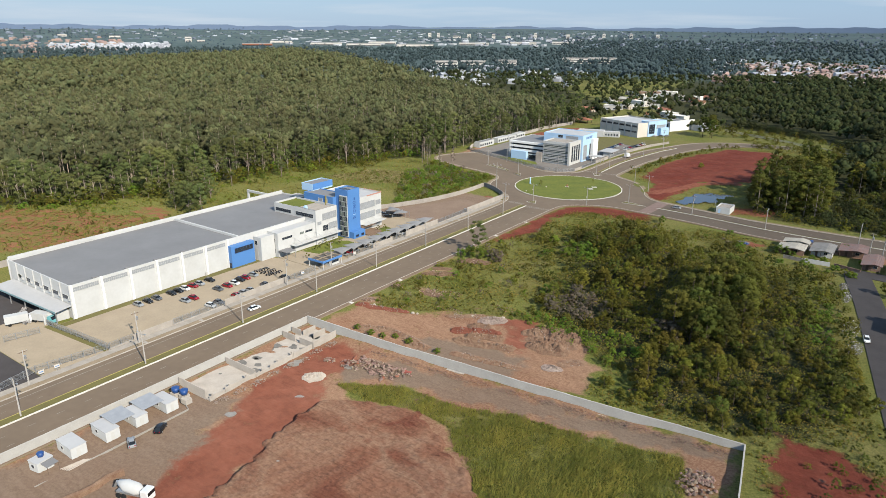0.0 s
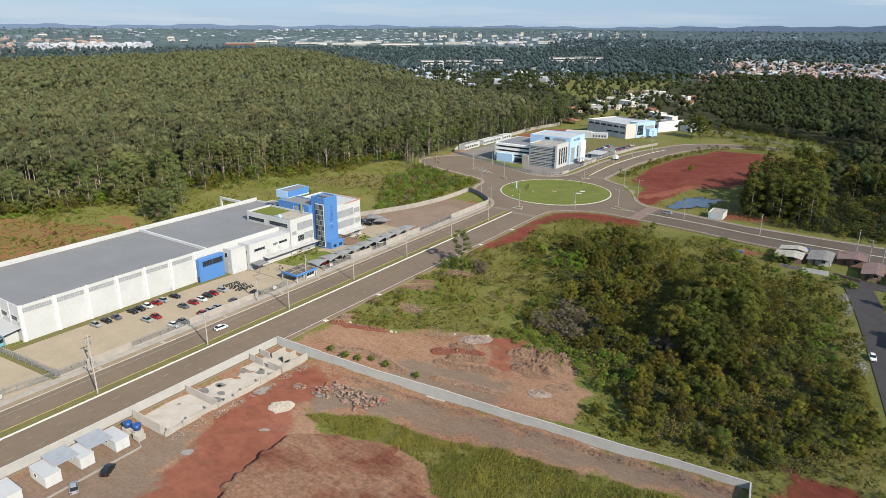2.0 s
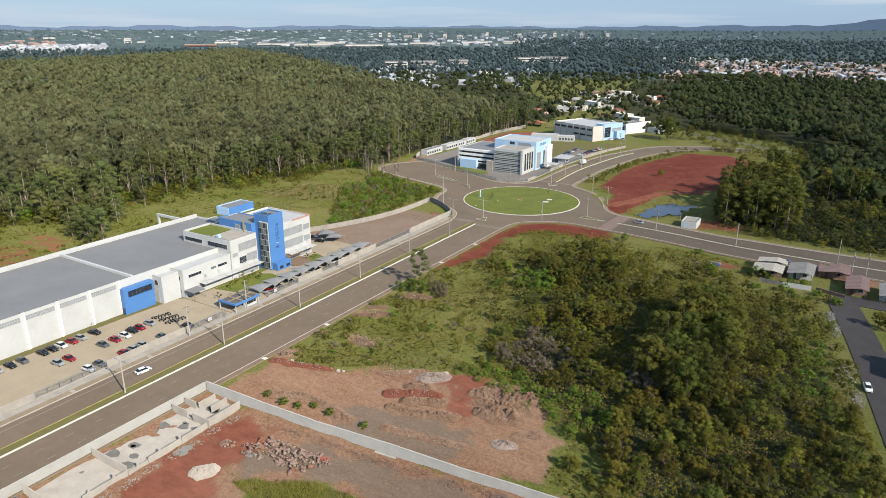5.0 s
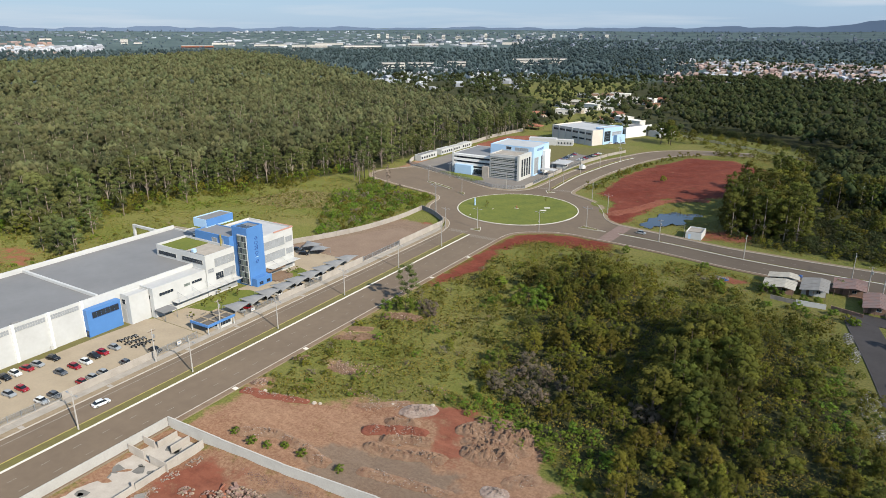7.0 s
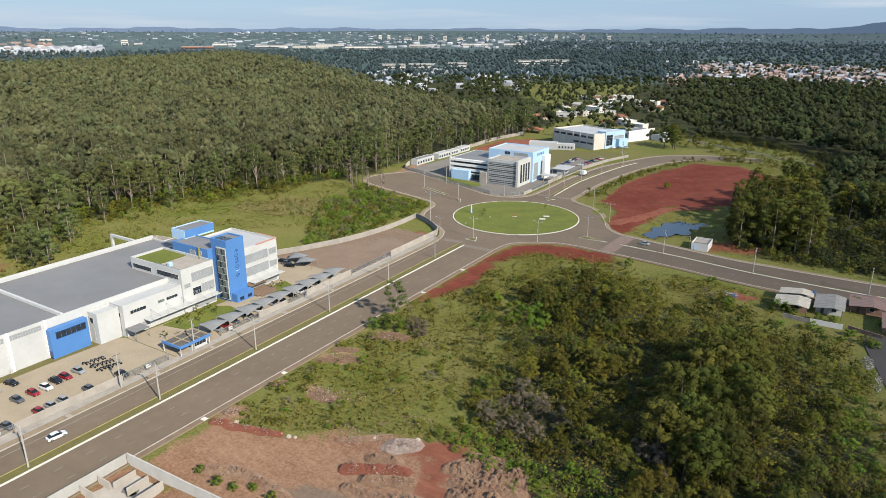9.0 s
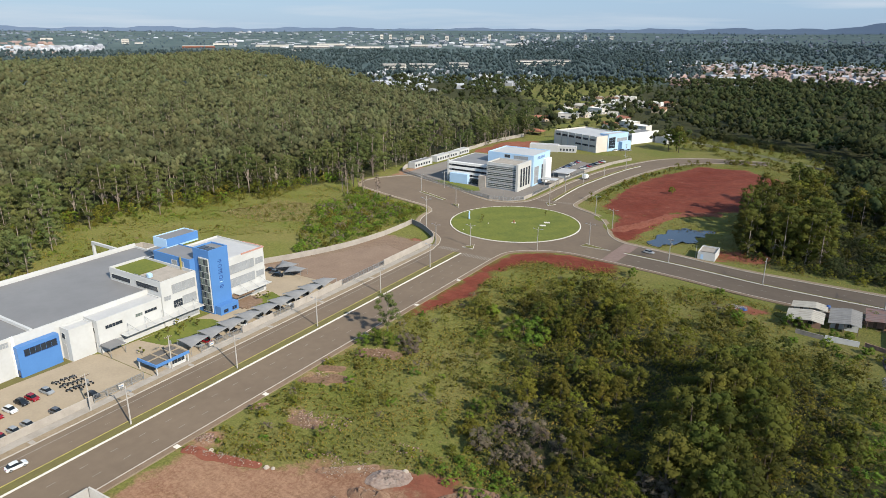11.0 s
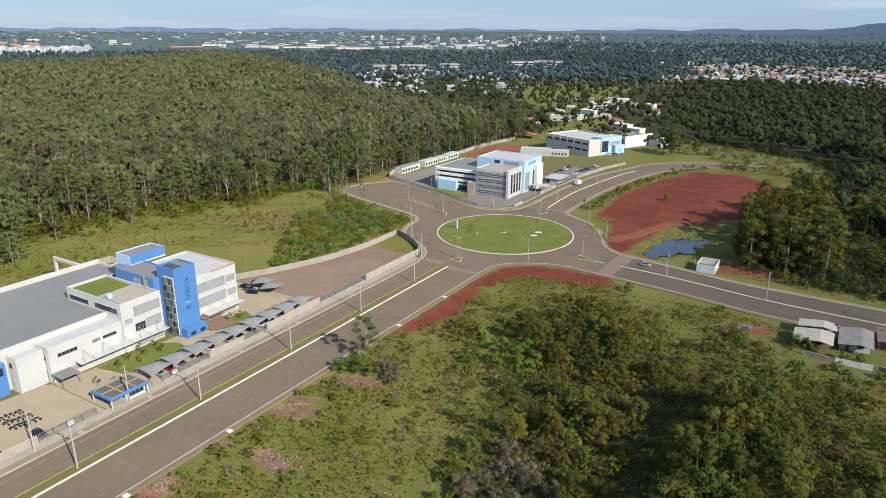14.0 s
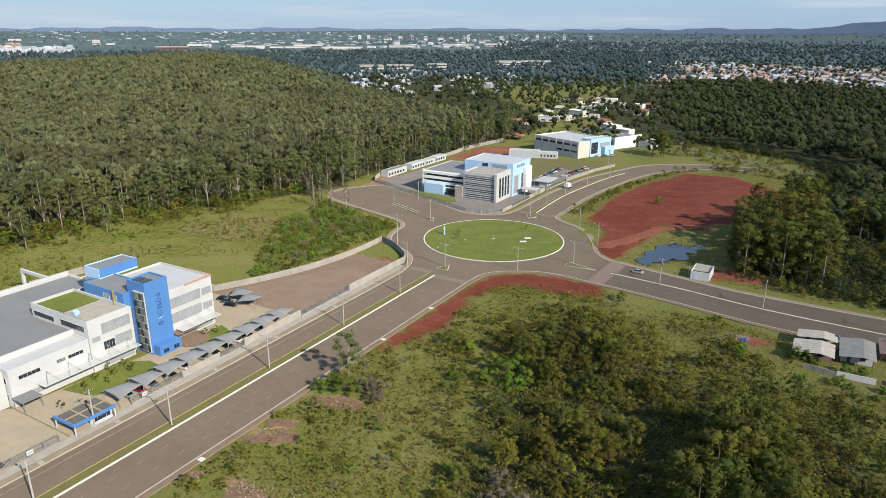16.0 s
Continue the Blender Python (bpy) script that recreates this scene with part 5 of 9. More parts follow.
# the overgrown plot between avenue and side roads
SCRUB = [(68, 176), (62, 192), (52, 214), (40, 232), (30, 252), (38, 282), (52, 292), (78, 290), (100, 276), (116, 276), (138, 272), (147, 256), (153, 222), (158, 192), (164, 172), (152, 160), (139, 145), (118, 141), (103, 147), (104, 158), (100, 170), (84, 178)]
TREES_AT = [  # stands of taller growth: outline, kinds, spacing, share, sizes
    ([(46, 246), (50, 268), (62, 278), (78, 276), (96, 256), (90, 238), (74, 240), (60, 238)], (0, 1, 5, 4), 6.4, 0.75, 0.45, 0.75),
    ([(104, 192), (104, 214), (108, 236), (114, 248), (121, 246), (126, 226), (127, 202), (121, 184), (111, 184)], (2, 0, 2, 1), 5.6, 0.9, 0.72, 1.02),
    ([(72, 202), (72, 220), (84, 232), (96, 230), (97, 206), (84, 200)], (1, 5, 3, 4), 6.0, 0.8, 0.45, 0.75),
    ([(102, 162), (104, 184), (120, 180), (136, 186), (140, 170), (128, 158), (112, 156)], (3, 4, 3), 6.8, 0.5, 0.45, 0.7),
    ([(124, 210), (128, 238), (138, 246), (143, 220), (136, 196)], (3, 5, 4), 8.0, 0.5, 0.35, 0.6),
    ([(138, 170), (136, 190), (144, 196), (152, 184), (156, 170)], (3, 5, 3), 7.0, 0.5, 0.35, 0.6)]
for poly, kinds, gap, share, size0, size1 in TREES_AT:
    for x, y in zip(*scatter(poly, gap, rng, 0.5)):
        if rng.uniform() < share and math.hypot(x - 56, y - 240) > 9:
            i = kinds[int(rng.integers(len(kinds)))]
            plant("scrub_tree", BROAD[i], x, y, rng.uniform(size0, size1), rng.uniform(0, 6.28), "dark green scrub tree in the overgrown plot" if i in (0, 1, 2, 5) else "olive green scrub tree in the overgrown plot", "tree", "scrub trees of the plot")
VALLEY = [(95, 204), (96, 236), (105, 244), (106, 216), (104, 200)]
VINES = ([(60, 170), (68, 178), (82, 180), (84, 176), (92, 176), (96, 166), (89, 163), (82, 175), (66, 170.5)], [(70, 170), (72, 178), (88, 172), (94, 178), (106, 178), (110, 168), (100, 158), (92, 163)], [(141, 206), (141, 236), (146, 246), (149, 230), (149, 204)])
NEAR_Y = 200
qx, qy = scatter(SCRUB, 4.4, rng, 0.55)
for x, y in zip(qx, qy):
    n = noise.noise((x * 0.06, y * 0.06, 3.0)) + rng.uniform(-0.2, 0.2)
    turn, alone = rng.uniform(0, 6.28), y < NEAR_Y
    if math.hypot(x - 56, y - 240) < 8:
        continue
    west = x < 60 + 0.25 * (236 - y)
    if any(in_poly(x, y, v) for v in VINES):
        if rng.uniform() < 0.75:
            grow("shrub", BUSH_LIGHT[int(rng.integers(2))], x, y, rng.uniform(0.35, 0.75), turn, "low bright green creeper-covered shrub in the overgrown plot", "shrub", "bright shrubs of the plot", alone)
    elif in_poly(x, y, VALLEY):
        if rng.uniform() < 0.5:
            grow("shrub", BUSH_DARK[2], x, y, rng.uniform(0.4, 0.7), turn, "low dark green shrub in the overgrown plot", "shrub", "dark shrubs of the plot", alone)
    elif math.hypot(x - 78, y - 191) < 10 or math.hypot(x - 108, y - 190) < 5:
        if rng.uniform() < 0.8:
            grow("shrub", BUSH_GREY[int(rng.integers(2))], x, y, rng.uniform(0.8, 1.3), turn, "half-bare greyish shrub in the overgrown plot", "shrub", "grey shrubs of the plot", alone)
    elif west:
        if n > -0.28:
            grow("shrub", (BUSH_LIGHT if n > 0.3 else BUSH_DARK if rng.uniform() < 0.4 else BUSH)[int(rng.integers(2))], x, y, rng.uniform(0.4, 0.85), turn, "olive green shrub in the overgrown plot", "shrub", "green shrubs of the plot", alone)
    elif n > (-0.2 if x > 112 else 0.08):
        deep_ = rng.uniform() < 0.45
        grow("shrub", (BUSH_DARK if deep_ else BUSH)[int(rng.integers(3))], x, y, rng.uniform(0.55, 0.95), turn, "tall dark green shrub in the overgrown plot" if deep_ else "olive green shrub in the overgrown plot", "shrub", "dark shrubs of the plot" if deep_ else "green shrubs of the plot", alone)
    elif n > -0.5:
        grow("shrub", BUSH[int(rng.integers(5))], x, y, rng.uniform(0.5, 1.0), turn, "olive green shrub in the overgrown plot", "shrub", "green shrubs of the plot", alone)
for x, y in zip(*scatter([(141, 140), (140, 158), (164, 172), (176, 150), (176, 112), (148, 112)], 3.8, rng, 0.5)):
    if noise.noise((x * 0.09, y * 0.09, 31.0)) + rng.uniform(-0.3, 0.3) > -0.05:
        grow("shrub", (BUSH, BUSH_DARK, BUSH)[int(rng.integers(3))][int(rng.integers(2))], x, y, rng.uniform(0.2, 0.5), rng.uniform(0, 6.28), "", "", "", False)
for v in VINES:
    for x, y in zip(*scatter(v, 3.4, rng, 0.5)):
        grow("shrub", BUSH_LIGHT[int(rng.integers(2))], x, y, rng.uniform(0.3, 0.65), rng.uniform(0, 6.28), "low bright green creeper-covered shrub in the overgrown plot", "shrub", "bright shrubs of the plot", False)
for x, y, i, k in ((55, 240, 0, 1.2), (50, 243, 0, 1.0), (40, 249, 1, 1.2), (60, 236, 1, 1.3), (57, 245, 0, 1.05), (61, 241, 0, 0.95), (52, 236, 1, 1.2)):
    plant("shrub", BUSH_LIGHT[i], x, y, k, x, "broad bright green shrub in the overgrown plot", "shrub", "bright shrubs of the plot")

for x, y in zip(*scatter([(17, 156), (17.5, 234), (26, 258), (24, 296), (40, 304), (70, 300), (112, 300), (112, 282), (60, 292), (36, 270), (34, 236), (58, 200), (64, 176), (52, 168), (36, 156)], 4.4, rng, 0.5)):
    if noise.noise((x * 0.07, y * 0.07, 8.0)) + rng.uniform(-0.3, 0.3) > -0.12 and not any(in_poly(x, y, z) for z in RED_ZONES + TAN_ZONES):
        grow("shrub", (BUSH, BUSH, BUSH, BUSH_LIGHT, BUSH_GREY)[int(rng.integers(5))][int(rng.integers(2))], x, y, rng.uniform(0.2, 0.72), rng.uniform(0, 6.28), "", "", "", False)

# the lone tree beside the avenue
LONE = TreeKind(501, 14, lambda r: tall_crown(r, 14, 0.34, 3.6, 18), 120, 0.22, 0.2, LEAF_EUC, BARK, 6, 0.8)
plant("young_gum_tree", LONE, 20.6, 219.2, 1.0, 0.4, "slender young gum tree with thin crown beside the avenue", "tree", "")
for x, y, s in ((24, 213, 1.1), (19.5, 214, 0.9), (17.6, 211, 0.8), (28.5, 216.5, 1.0), (31.5, 217, 1.0), (33.5, 213, 1.0)):
    plant("shrub", BUSH_LIGHT[0] if s != 1.0 else BUSH_GREY[0], x, y, s, x, "leafy shrub beside the avenue", "shrub", "shrubs beside the avenue")


def vnoise(x, y, seed):
    """Smooth random relief between 0 and 1 (arrays)."""
    g = np.random.default_rng(seed).uniform(size=(64, 64))
    i, j = np.floor(x).astype(int), np.floor(y).astype(int)
    u, w = x - i, y - j
    u, w = u * u * (3 - 2 * u), w * w * (3 - 2 * w)
    def at(p, q):
        return g[p % 64, q % 64]
    return (at(i, j) * (1 - u) + at(i + 1, j) * u) * (1 - w) + (at(i, j + 1) * (1 - u) + at(i + 1, j + 1) * u) * w


def blades(name, poly, spacing, tall, rng, material, label, lean=0.45, wide=0.09):
    """A sward of upright grass blades, swept a little to one side."""
    px, py = scatter(poly, spacing, rng, 0.5)
    n = len(px)
    clump = 0.55 + 0.6 * (0.5 + 0.5 * np.sin(px * 0.9 + 1.3 * np.sin(py * 0.6))) * rng.uniform(0.6, 1.3, n)
    patch = vnoise(px * 0.16 + 7, py * 0.16, 71) + 0.5 * vnoise(px * 0.5, py * 0.5, 72)
    keep = patch > rng.uniform(0.15, 0.62, n)
    px, py, clump, n = px[keep], py[keep], (clump * (0.35 + 0.75 * patch))[keep], int(keep.sum())
    h = tall * clump
    z = np.array([ground_height(x, y) for x, y in zip(px, py)]) - 0.05
    base = np.stack([px, py, z], -1)
    sway = np.stack([rng.normal(0.25, lean, n), rng.normal(0.1, lean, n), np.ones(n)], -1) * h[:, None]
    ang = rng.uniform(0, math.pi, n)
    side = np.stack([np.cos(ang), np.sin(ang), np.zeros(n)], -1) * (wide * rng.uniform(0.6, 1.4, (n, 1)))
    v = np.stack([base - side, base + side, base + sway * 0.6 + side * 0.9, base + sway], 1).reshape(-1, 3)
    return tagged(new(name, fast_mesh(name, v, np.arange(4 * n).reshape(-1, 4), material)), label, "grass", kind="stuff")


def ground_cover(name, poly, spacing, size, rng, material, label, tall=0.6, keep=1.0, avoid=(), patchy=True):
    """Tufts of blades and low sprays over a stretch of land."""
    px, py = scatter(poly, spacing, rng, 0.5)
    k = rng.uniform(size=len(px)) < keep
    patch = np.sin(px * 0.21 + 1.7 * np.sin(py * 0.13)) + np.sin(py * 0.27 - px * 0.11)
    if patchy:
        k &= patch > rng.uniform(-2.2, 0.6, len(px))
    for z in avoid:
        k &= inside(px, py, z, 1.5) < rng.uniform(0.2, 0.9, len(px))
    px, py = px[k], py[k]
    n = len(px)
    P, N = [], []
    for j in range(3):
        zz = np.array([ground_height(x, y) for x, y in zip(px, py)])
        P.append(np.stack([px + rng.normal(size=n) * 0.3, py + rng.normal(size=n) * 0.3, zz + tall * rng.uniform(0.15, 0.9, n)], -1))
        d = rng.normal(size=(n, 3))
        d[:, 2] = np.abs(d[:, 2]) * 0.8 + 0.3
        N.append(d / np.linalg.norm(d, axis=1, keepdims=True))
    N = np.concatenate(N)
    soft_up = unit(0.35 * N + np.array([0, 0, 1.0]))
    v, w = leaf_tris(np.concatenate(P), N, soft_up, size, rng)
    return tagged(new(name, leafy_mesh(name, v, np.arange(len(v)).reshape(-1, 3), w, material)), label, "grass", kind="stuff")


PLOT = [(17, 150), (17, 236), (24, 262), (20, 284), (24, 300), (40, 308), (64, 306), (100, 308), (118, 304), (122, 280), (142, 280), (150, 240), (160, 186), (166, 150), (170, 120), (146, 120), (143, 141), (114, 138), (100, 144), (102, 158), (82, 174), (64, 172), (47, 165), (33, 155)]
ground_cover("rough_grass", PLOT, 0.9, 0.27, rng, UNDER, "rough green and straw-coloured grass and weeds", 0.6, 0.9, RED_ZONES + TAN_ZONES)
FIELD_WEED = mat("field_weeds", (0.175, 0.20, 0.027), (0.092, 0.118, 0.017), 0.06, 0.85, per_island=0.25, translucent=0.2, where="World", spec=0.15)
WEED = mat("rank_weeds", (0.141, 0.142, 0.021), (0.076, 0.084, 0.013), 0.2, 0.85, per_island=0.3, translucent=0.2, where="World", spec=0.15)
ground_cover("rank_weeds", PLOT, 1.15, 0.36, rng, WEED, "rank green weeds among the rough grass", 1.0, 0.6, RED_ZONES + TAN_ZONES)
TALL = mat("tall_yellow_grass", (0.30, 0.268, 0.056), (0.135, 0.155, 0.030), 0.12, 0.9, per_island=0.18, translucent=0.2, where="World")
blades("tall_grass", LOT_GRASS, 0.25, 1.0, rng, TALL, "tall yellow-green grass inside the building plot")
ground_cover("rank_weeds", LOT_GRASS, 1.0, 0.3, rng, WEED, "rank green weeds among the tall grass", 0.8, 0.55, ())
STRAW = mat("straw_grass", (0.279, 0.227, 0.114), (0.18, 0.147, 0.066), 0.15, 0.9, per_island=0.2, where="World")
ground_cover("dry_grass", [(-132, 286), (-124, 318), (-104, 324), (-80, 314), (-80, 300), (-102, 286)], 0.75, 0.26, rng, STRAW, "dry straw-coloured grass on the field", 0.5, 0.95, (), False)
for x, y in zip(*scatter([(-215, 128), (-170, 215), (-166, 286), (-140, 335), (-128, 322), (-150, 268), (-150, 212), (-178, 150)], 5.2, rng, 0.5)):
    if noise.noise((x * 0.05, y * 0.05, 12.0)) > -0.05:
        grow("shrub", (BUSH, BUSH_DARK, BUSH_LIGHT)[int(rng.integers(3))][int(rng.integers(2))], x, y, rng.uniform(0.5, 1.25), rng.uniform(0, 6.28), "", "", "", False)
for x, y in zip(*scatter([(-214, 130), (-120, 130), (-118, 246), (-60, 290), (-100, 330), (-146, 329), (-168, 284), (-172, 215)], 4.6, rng, 0.5)):
    if noise.noise((x * 0.045, y * 0.045, 21.0)) + rng.uniform(-0.25, 0.25) > 0.08:
        grow("shrub", (BUSH, BUSH_LIGHT, BUSH)[int(rng.integers(3))][int(rng.integers(2))], x, y, rng.uniform(0.2, 0.55), rng.uniform(0, 6.28), "", "", "", False)
FIELD = [(-235, 90), (-120, 90), (-118, 246), (-46, 302), (-46, 344), (-118, 370), (-122, 392), (-146, 329), (-168, 284), (-173, 242), (-172, 215), (-199, 155), (-214, 137)]
ground_cover("rough_grass", FIELD, 1.15, 0.27, rng, UNDER, "rough green field grass and weeds", 0.7, 0.55, RED_ZONES[5:6])
ground_cover("rank_weeds", FIELD, 1.3, 0.30, rng, FIELD_WEED, "bright green weeds of the field before the wood", 0.6, 0.55, RED_ZONES[5:6])
ground_cover("rough_grass", [(22, 288), (24, 302), (46, 312), (66, 314), (60, 304), (34, 300)], 0.8, 0.26, rng, UNDER, "rough grass spreading over red earth", 0.5, 0.7, ())
EAST = [(14, 400), (14, 440), (18, 484), (30, 525), (50, 552), (110, 560), (112, 500), (104, 430), (98, 395), (102, 350), (140, 340), (60, 348), (44, 358), (36, 384)]
ground_cover("rough_grass", EAST, 1.2, 0.28, rng, UNDER, "rough grass and weeds round the red earth", 0.6, 0.9, [RED_ZONES[0]])
for poly, sp, kinds, nm in (
        ([(-52, 256), (-46, 300), (-47, 344), (-80, 356), (-104, 360), (-96, 318), (-74, 282)], 3.3, BUSH[:2] + BUSH_LIGHT * 2 + BUSH_GREY[:1], "shrub"),
        ([(-170, 290), (-148, 330), (-136, 352), (-128, 350), (-132, 318), (-156, 280)], 5.0, BUSH, "shrub"),
        ([(13, 405), (15, 445), (20, 484), (28, 515), (40, 545), (52, 552), (40, 535), (29, 505), (23, 470), (20, 440), (20, 410)], 4.2, BUSH, "shrub"),
        ([(104, 346), (106, 352), (200, 352), (200, 342), (140, 341)], 4.6, BUSH, "shrub"),
        ([(52, 556), (110, 542), (112, 550), (60, 568)], 4.0, BUSH, "shrub"),
        ([(52, 572), (110, 560), (118, 600), (96, 625), (40, 645), (0, 660), (-10, 625), (30, 600)], 7.0, BUSH, "shrub"),
        ([(-205, 165), (-176, 215), (-176, 270), (-160, 275), (-164, 210), (-190, 150)], 6.0, BUSH, "shrub")):
    hx, hy = scatter(poly, sp, rng, 0.48)
    for x, y in zip(hx, hy):
        if rng.uniform() < 0.85:
            grow(nm, kinds[int(rng.integers(len(kinds)))], x, y, rng.uniform(0.5, 1.0), rng.uniform(0, 6.28), "green shrub on rough ground", "shrub", "shrubs on rough ground", False)
close_thickets()

# ---- buildings ----
class Building:
    """An empty at the base, with parts given in the base's own metres."""

    def __init__(self, name, x, y, label, category, turn=0.0, group="", z=0.0):
        self.ob = thing(name, x, y, z, turn, label, category, group)

    def box(self, name, x0, x1, y0, y1, z0, z1, material, label="", bevel=0.0, parent=None):
        s = Shape().bevel_box(x0, x1, y0, y1, z0, z1, bevel) if bevel else Shape().box(x0, x1, y0, y1, z0, z1)
        return part(name, s, material, parent or self.ob, label)

    def shape(self, name, s, material, label="", parent=None, smooth=False):
        return part(name, s, material, parent or self.ob, label, smooth)

    def walls(self, x0, x1, y0, y1, z0, z1, material, thick=0.3, roof=None, roof_drop=0.6, parapet=True, label=""):
        """Four walls with thickness, and a roof sheet below their top."""
        t = thick
        s = Shape()
        s.loft([[(x0, y0, z0), (x1, y0, z0), (x1, y1, z0), (x0, y1, z0)], [(x0, y0, z1), (x1, y0, z1), (x1, y1, z1), (x0, y1, z1)],
                [(x0 + t, y0 + t, z1), (x1 - t, y0 + t, z1), (x1 - t, y1 - t, z1), (x0 + t, y1 - t, z1)],
                [(x0 + t, y0 + t, z0), (x1 - t, y0 + t, z0), (x1 - t, y1 - t, z0), (x0 + t, y1 - t, z0)]], caps=False)
        w = part("wall", s, material, self.ob, label)
        if roof:
            part("roof", Shape().box(x0 + t, x1 - t, y0 + t, y1 - t, z1 - roof_drop - 0.15, z1 - roof_drop), roof, self.ob)
        return w

    def window(self, face, pos, a0, a1, z0, z1, n=1, glass=None, rows=1, frame=None, deep=0.10):
        """A window on the wall that faces +x, -y, +y or -x at pos: a frame with its panes."""
        glass, frame = glass or DARK_GLASS, frame or WALL_WHITE
        sign = 1 if face[0] == "+" else -1

        def slab(s, p0, p1, q0, q1, d0, d1):
            lo, hi = sorted((pos + sign * d0, pos + sign * d1))
            if face[1] == "x":
                s.box(lo, hi, p0, p1, q0, q1)
            else:
                s.box(p0, p1, lo, hi, q0, q1)
        t = 0.07
        s = Shape()
        slab(s, a0 - t, a1 + t, z0 - t, z0, 0.003, deep)
        slab(s, a0 - t, a1 + t, z1, z1 + t, 0.003, deep)
        slab(s, a0 - t, a0, z0, z1, 0.003, deep)
        slab(s, a1, a1 + t, z0, z1, 0.003, deep)
        w = part("window", s, frame, self.ob)
        for i in range(n):
            for j in range(rows):
                b0, b1 = a0 + (a1 - a0) * i / n, a0 + (a1 - a0) * (i + 1) / n
                c0, c1 = z0 + (z1 - z0) * j / rows, z0 + (z1 - z0) * (j + 1) / rows
                g = Shape()
                slab(g, b0 + 0.035, b1 - 0.035, c0 + 0.03, c1 - 0.03, 0.004, 0.045)
                part("pane", g, glass, w)
        return w


def solid_wall(line, z0, z1, thick=0.2, material=None, label="long plain pale concrete boundary wall", name="boundary_wall", panel=6.0, cap=True, plain=False, z1b=None):
    """A boundary wall as upright panels with a coping, one after another along a line."""
    pts = curve_through(line, panel) if len(line) > 2 else [tuple(Vector(line[0]).lerp(Vector(line[1]), i / max(1, round((Vector(line[1]) - Vector(line[0])).length / panel)))) for i in range(max(1, round((Vector(line[1]) - Vector(line[0])).length / panel)) + 1)]
    ob = thing(name, pts[0][0], pts[0][1], 0, 0, label, "wall", kind="structure")
    o = Vector(pts[0])
    top0 = z1
    for k, (a, b) in enumerate(zip(pts, pts[1:])):
        a, b = Vector(a) - o, Vector(b) - o
        if z1b is not None:
            z1 = top0 + (z1b - top0) * k / max(1, len(pts) - 2)
        part("panel", Shape().strip([a, b], thick, z0, z1), material or CONCRETE_PALE, ob)
        if cap:
            part("coping", Shape().strip([a, b], thick + 0.1, z1 + 0.003, z1 + 0.09), material or CONCRETE_PALE, ob)
        if not plain:
            part("pier", Shape().box(a.x - thick * 0.8, a.x + thick * 0.8, a.y - thick * 0.8, a.y + thick * 0.8, z0, z1 + 0.13), material or CONCRETE_PALE, ob)
    return ob


def bar_fence(line, h=2.2, base=0.4, panel=3.0, label="pale grey steel bar fence on a low concrete plinth", name="bar_fence", solid_base=True):
    L = (Vector(line[1]) - Vector(line[0])).length
    n = max(1, round(L / panel))
    ang = math.degrees(math.atan2(line[1][1] - line[0][1], line[1][0] - line[0][0]))
    ob = thing(name, line[0][0], line[0][1], 0, ang, label, "fence", kind="structure")
    w = L / n
    bars = Shape()
    m = int(w / 0.22)
    for k in range(m):
        x = (k + 0.5) * w / m
        bars.box(x - 0.025, x + 0.025, -0.02, 0.02, base, h)
    bars.box(0, w, -0.03, 0.03, h - 0.12, h - 0.05).box(0, w, -0.03, 0.03, base + 0.08, base + 0.15)
    me = bars.mesh("bar_panel", METAL)
    for i in range(n):
        part("bar_panel", me, None, ob, at=pose(i * w, 0, 0))
    for i in range(n + 1):
        part("post", Shape().box(i * w - 0.06, i * w + 0.06, -0.06, 0.06, 0, h + 0.1), METAL, ob)
    if solid_base:
        part("plinth", Shape().box(0, L, -0.1, 0.1, -0.1, base), CONCRETE_PALE, ob)
    return ob


# the long factory hall
X, Y = -46.5, 89.5
hall = Building("factory_hall", X, Y, "long white factory hall with a flat grey sheet roof", "factory")
hall.walls(-41.5, 0, 0, 122.5, -0.1, 11.0, WALL_WHITE, 0.35)
hall.box("roof", -41.1, -0.4, 0.4, 63.6, 10.2, 10.4, ROOF_GREY)
hall.box("roof", -41.1, -0.4, 64.4, 122.0, 10.25, 10.45, ROOF_GREY)
hall.box("parapet", -41.5, -41.0, 0.0, 122.5, 11.004, 12.0, WALL_WHITE, "white parapet along the rear of the roof")
hall.box("fire_wall", -41.1, -0.4, 63.65, 64.35, 10.0, 11.25, WALL_WHITE, "white parapet across the roof")
for i in range(7):
    y = i * 9.72
    hall.box("pilaster", 0.004, 0.6, y - 0.02 if i else 0, y + 0.75, -0.1, 11.2, BRIGHT_WHITE)
    if i < 6:
        hall.window("+x", 0, y + 1.0, y + 9.2, 8.7, 10.1, 12, BLIND_GLASS, 2, GREY_CLAD)
for i in range(8):
    hall.box("pilaster", -41.5 + i * 5.9, -41.05 + i * 5.9, -0.3, -0.004, -0.1, 11.15, WALL_WHITE)
for i in range(6):
    hall.window("-y", 0, -36.2 + i * 6.2, -32.6 + i * 6.2, 6.0, 7.4, 4, DARK_GLASS, 1, GREY_CLAD)
    hall.box("air_conditioner", -32.2 + i * 6.2, -31.4 + i * 6.2, -0.4, -0.003, 6.0, 6.7, GREY_CLAD)
# no opening is cut: a dark slab paints the shade inside the dock
hall.box("loading_door", -28, -6, -0.06, -0.003, 0.0, 3.6, DARK_GLASS, "wide dark slab standing for the shaded loading bay opening")
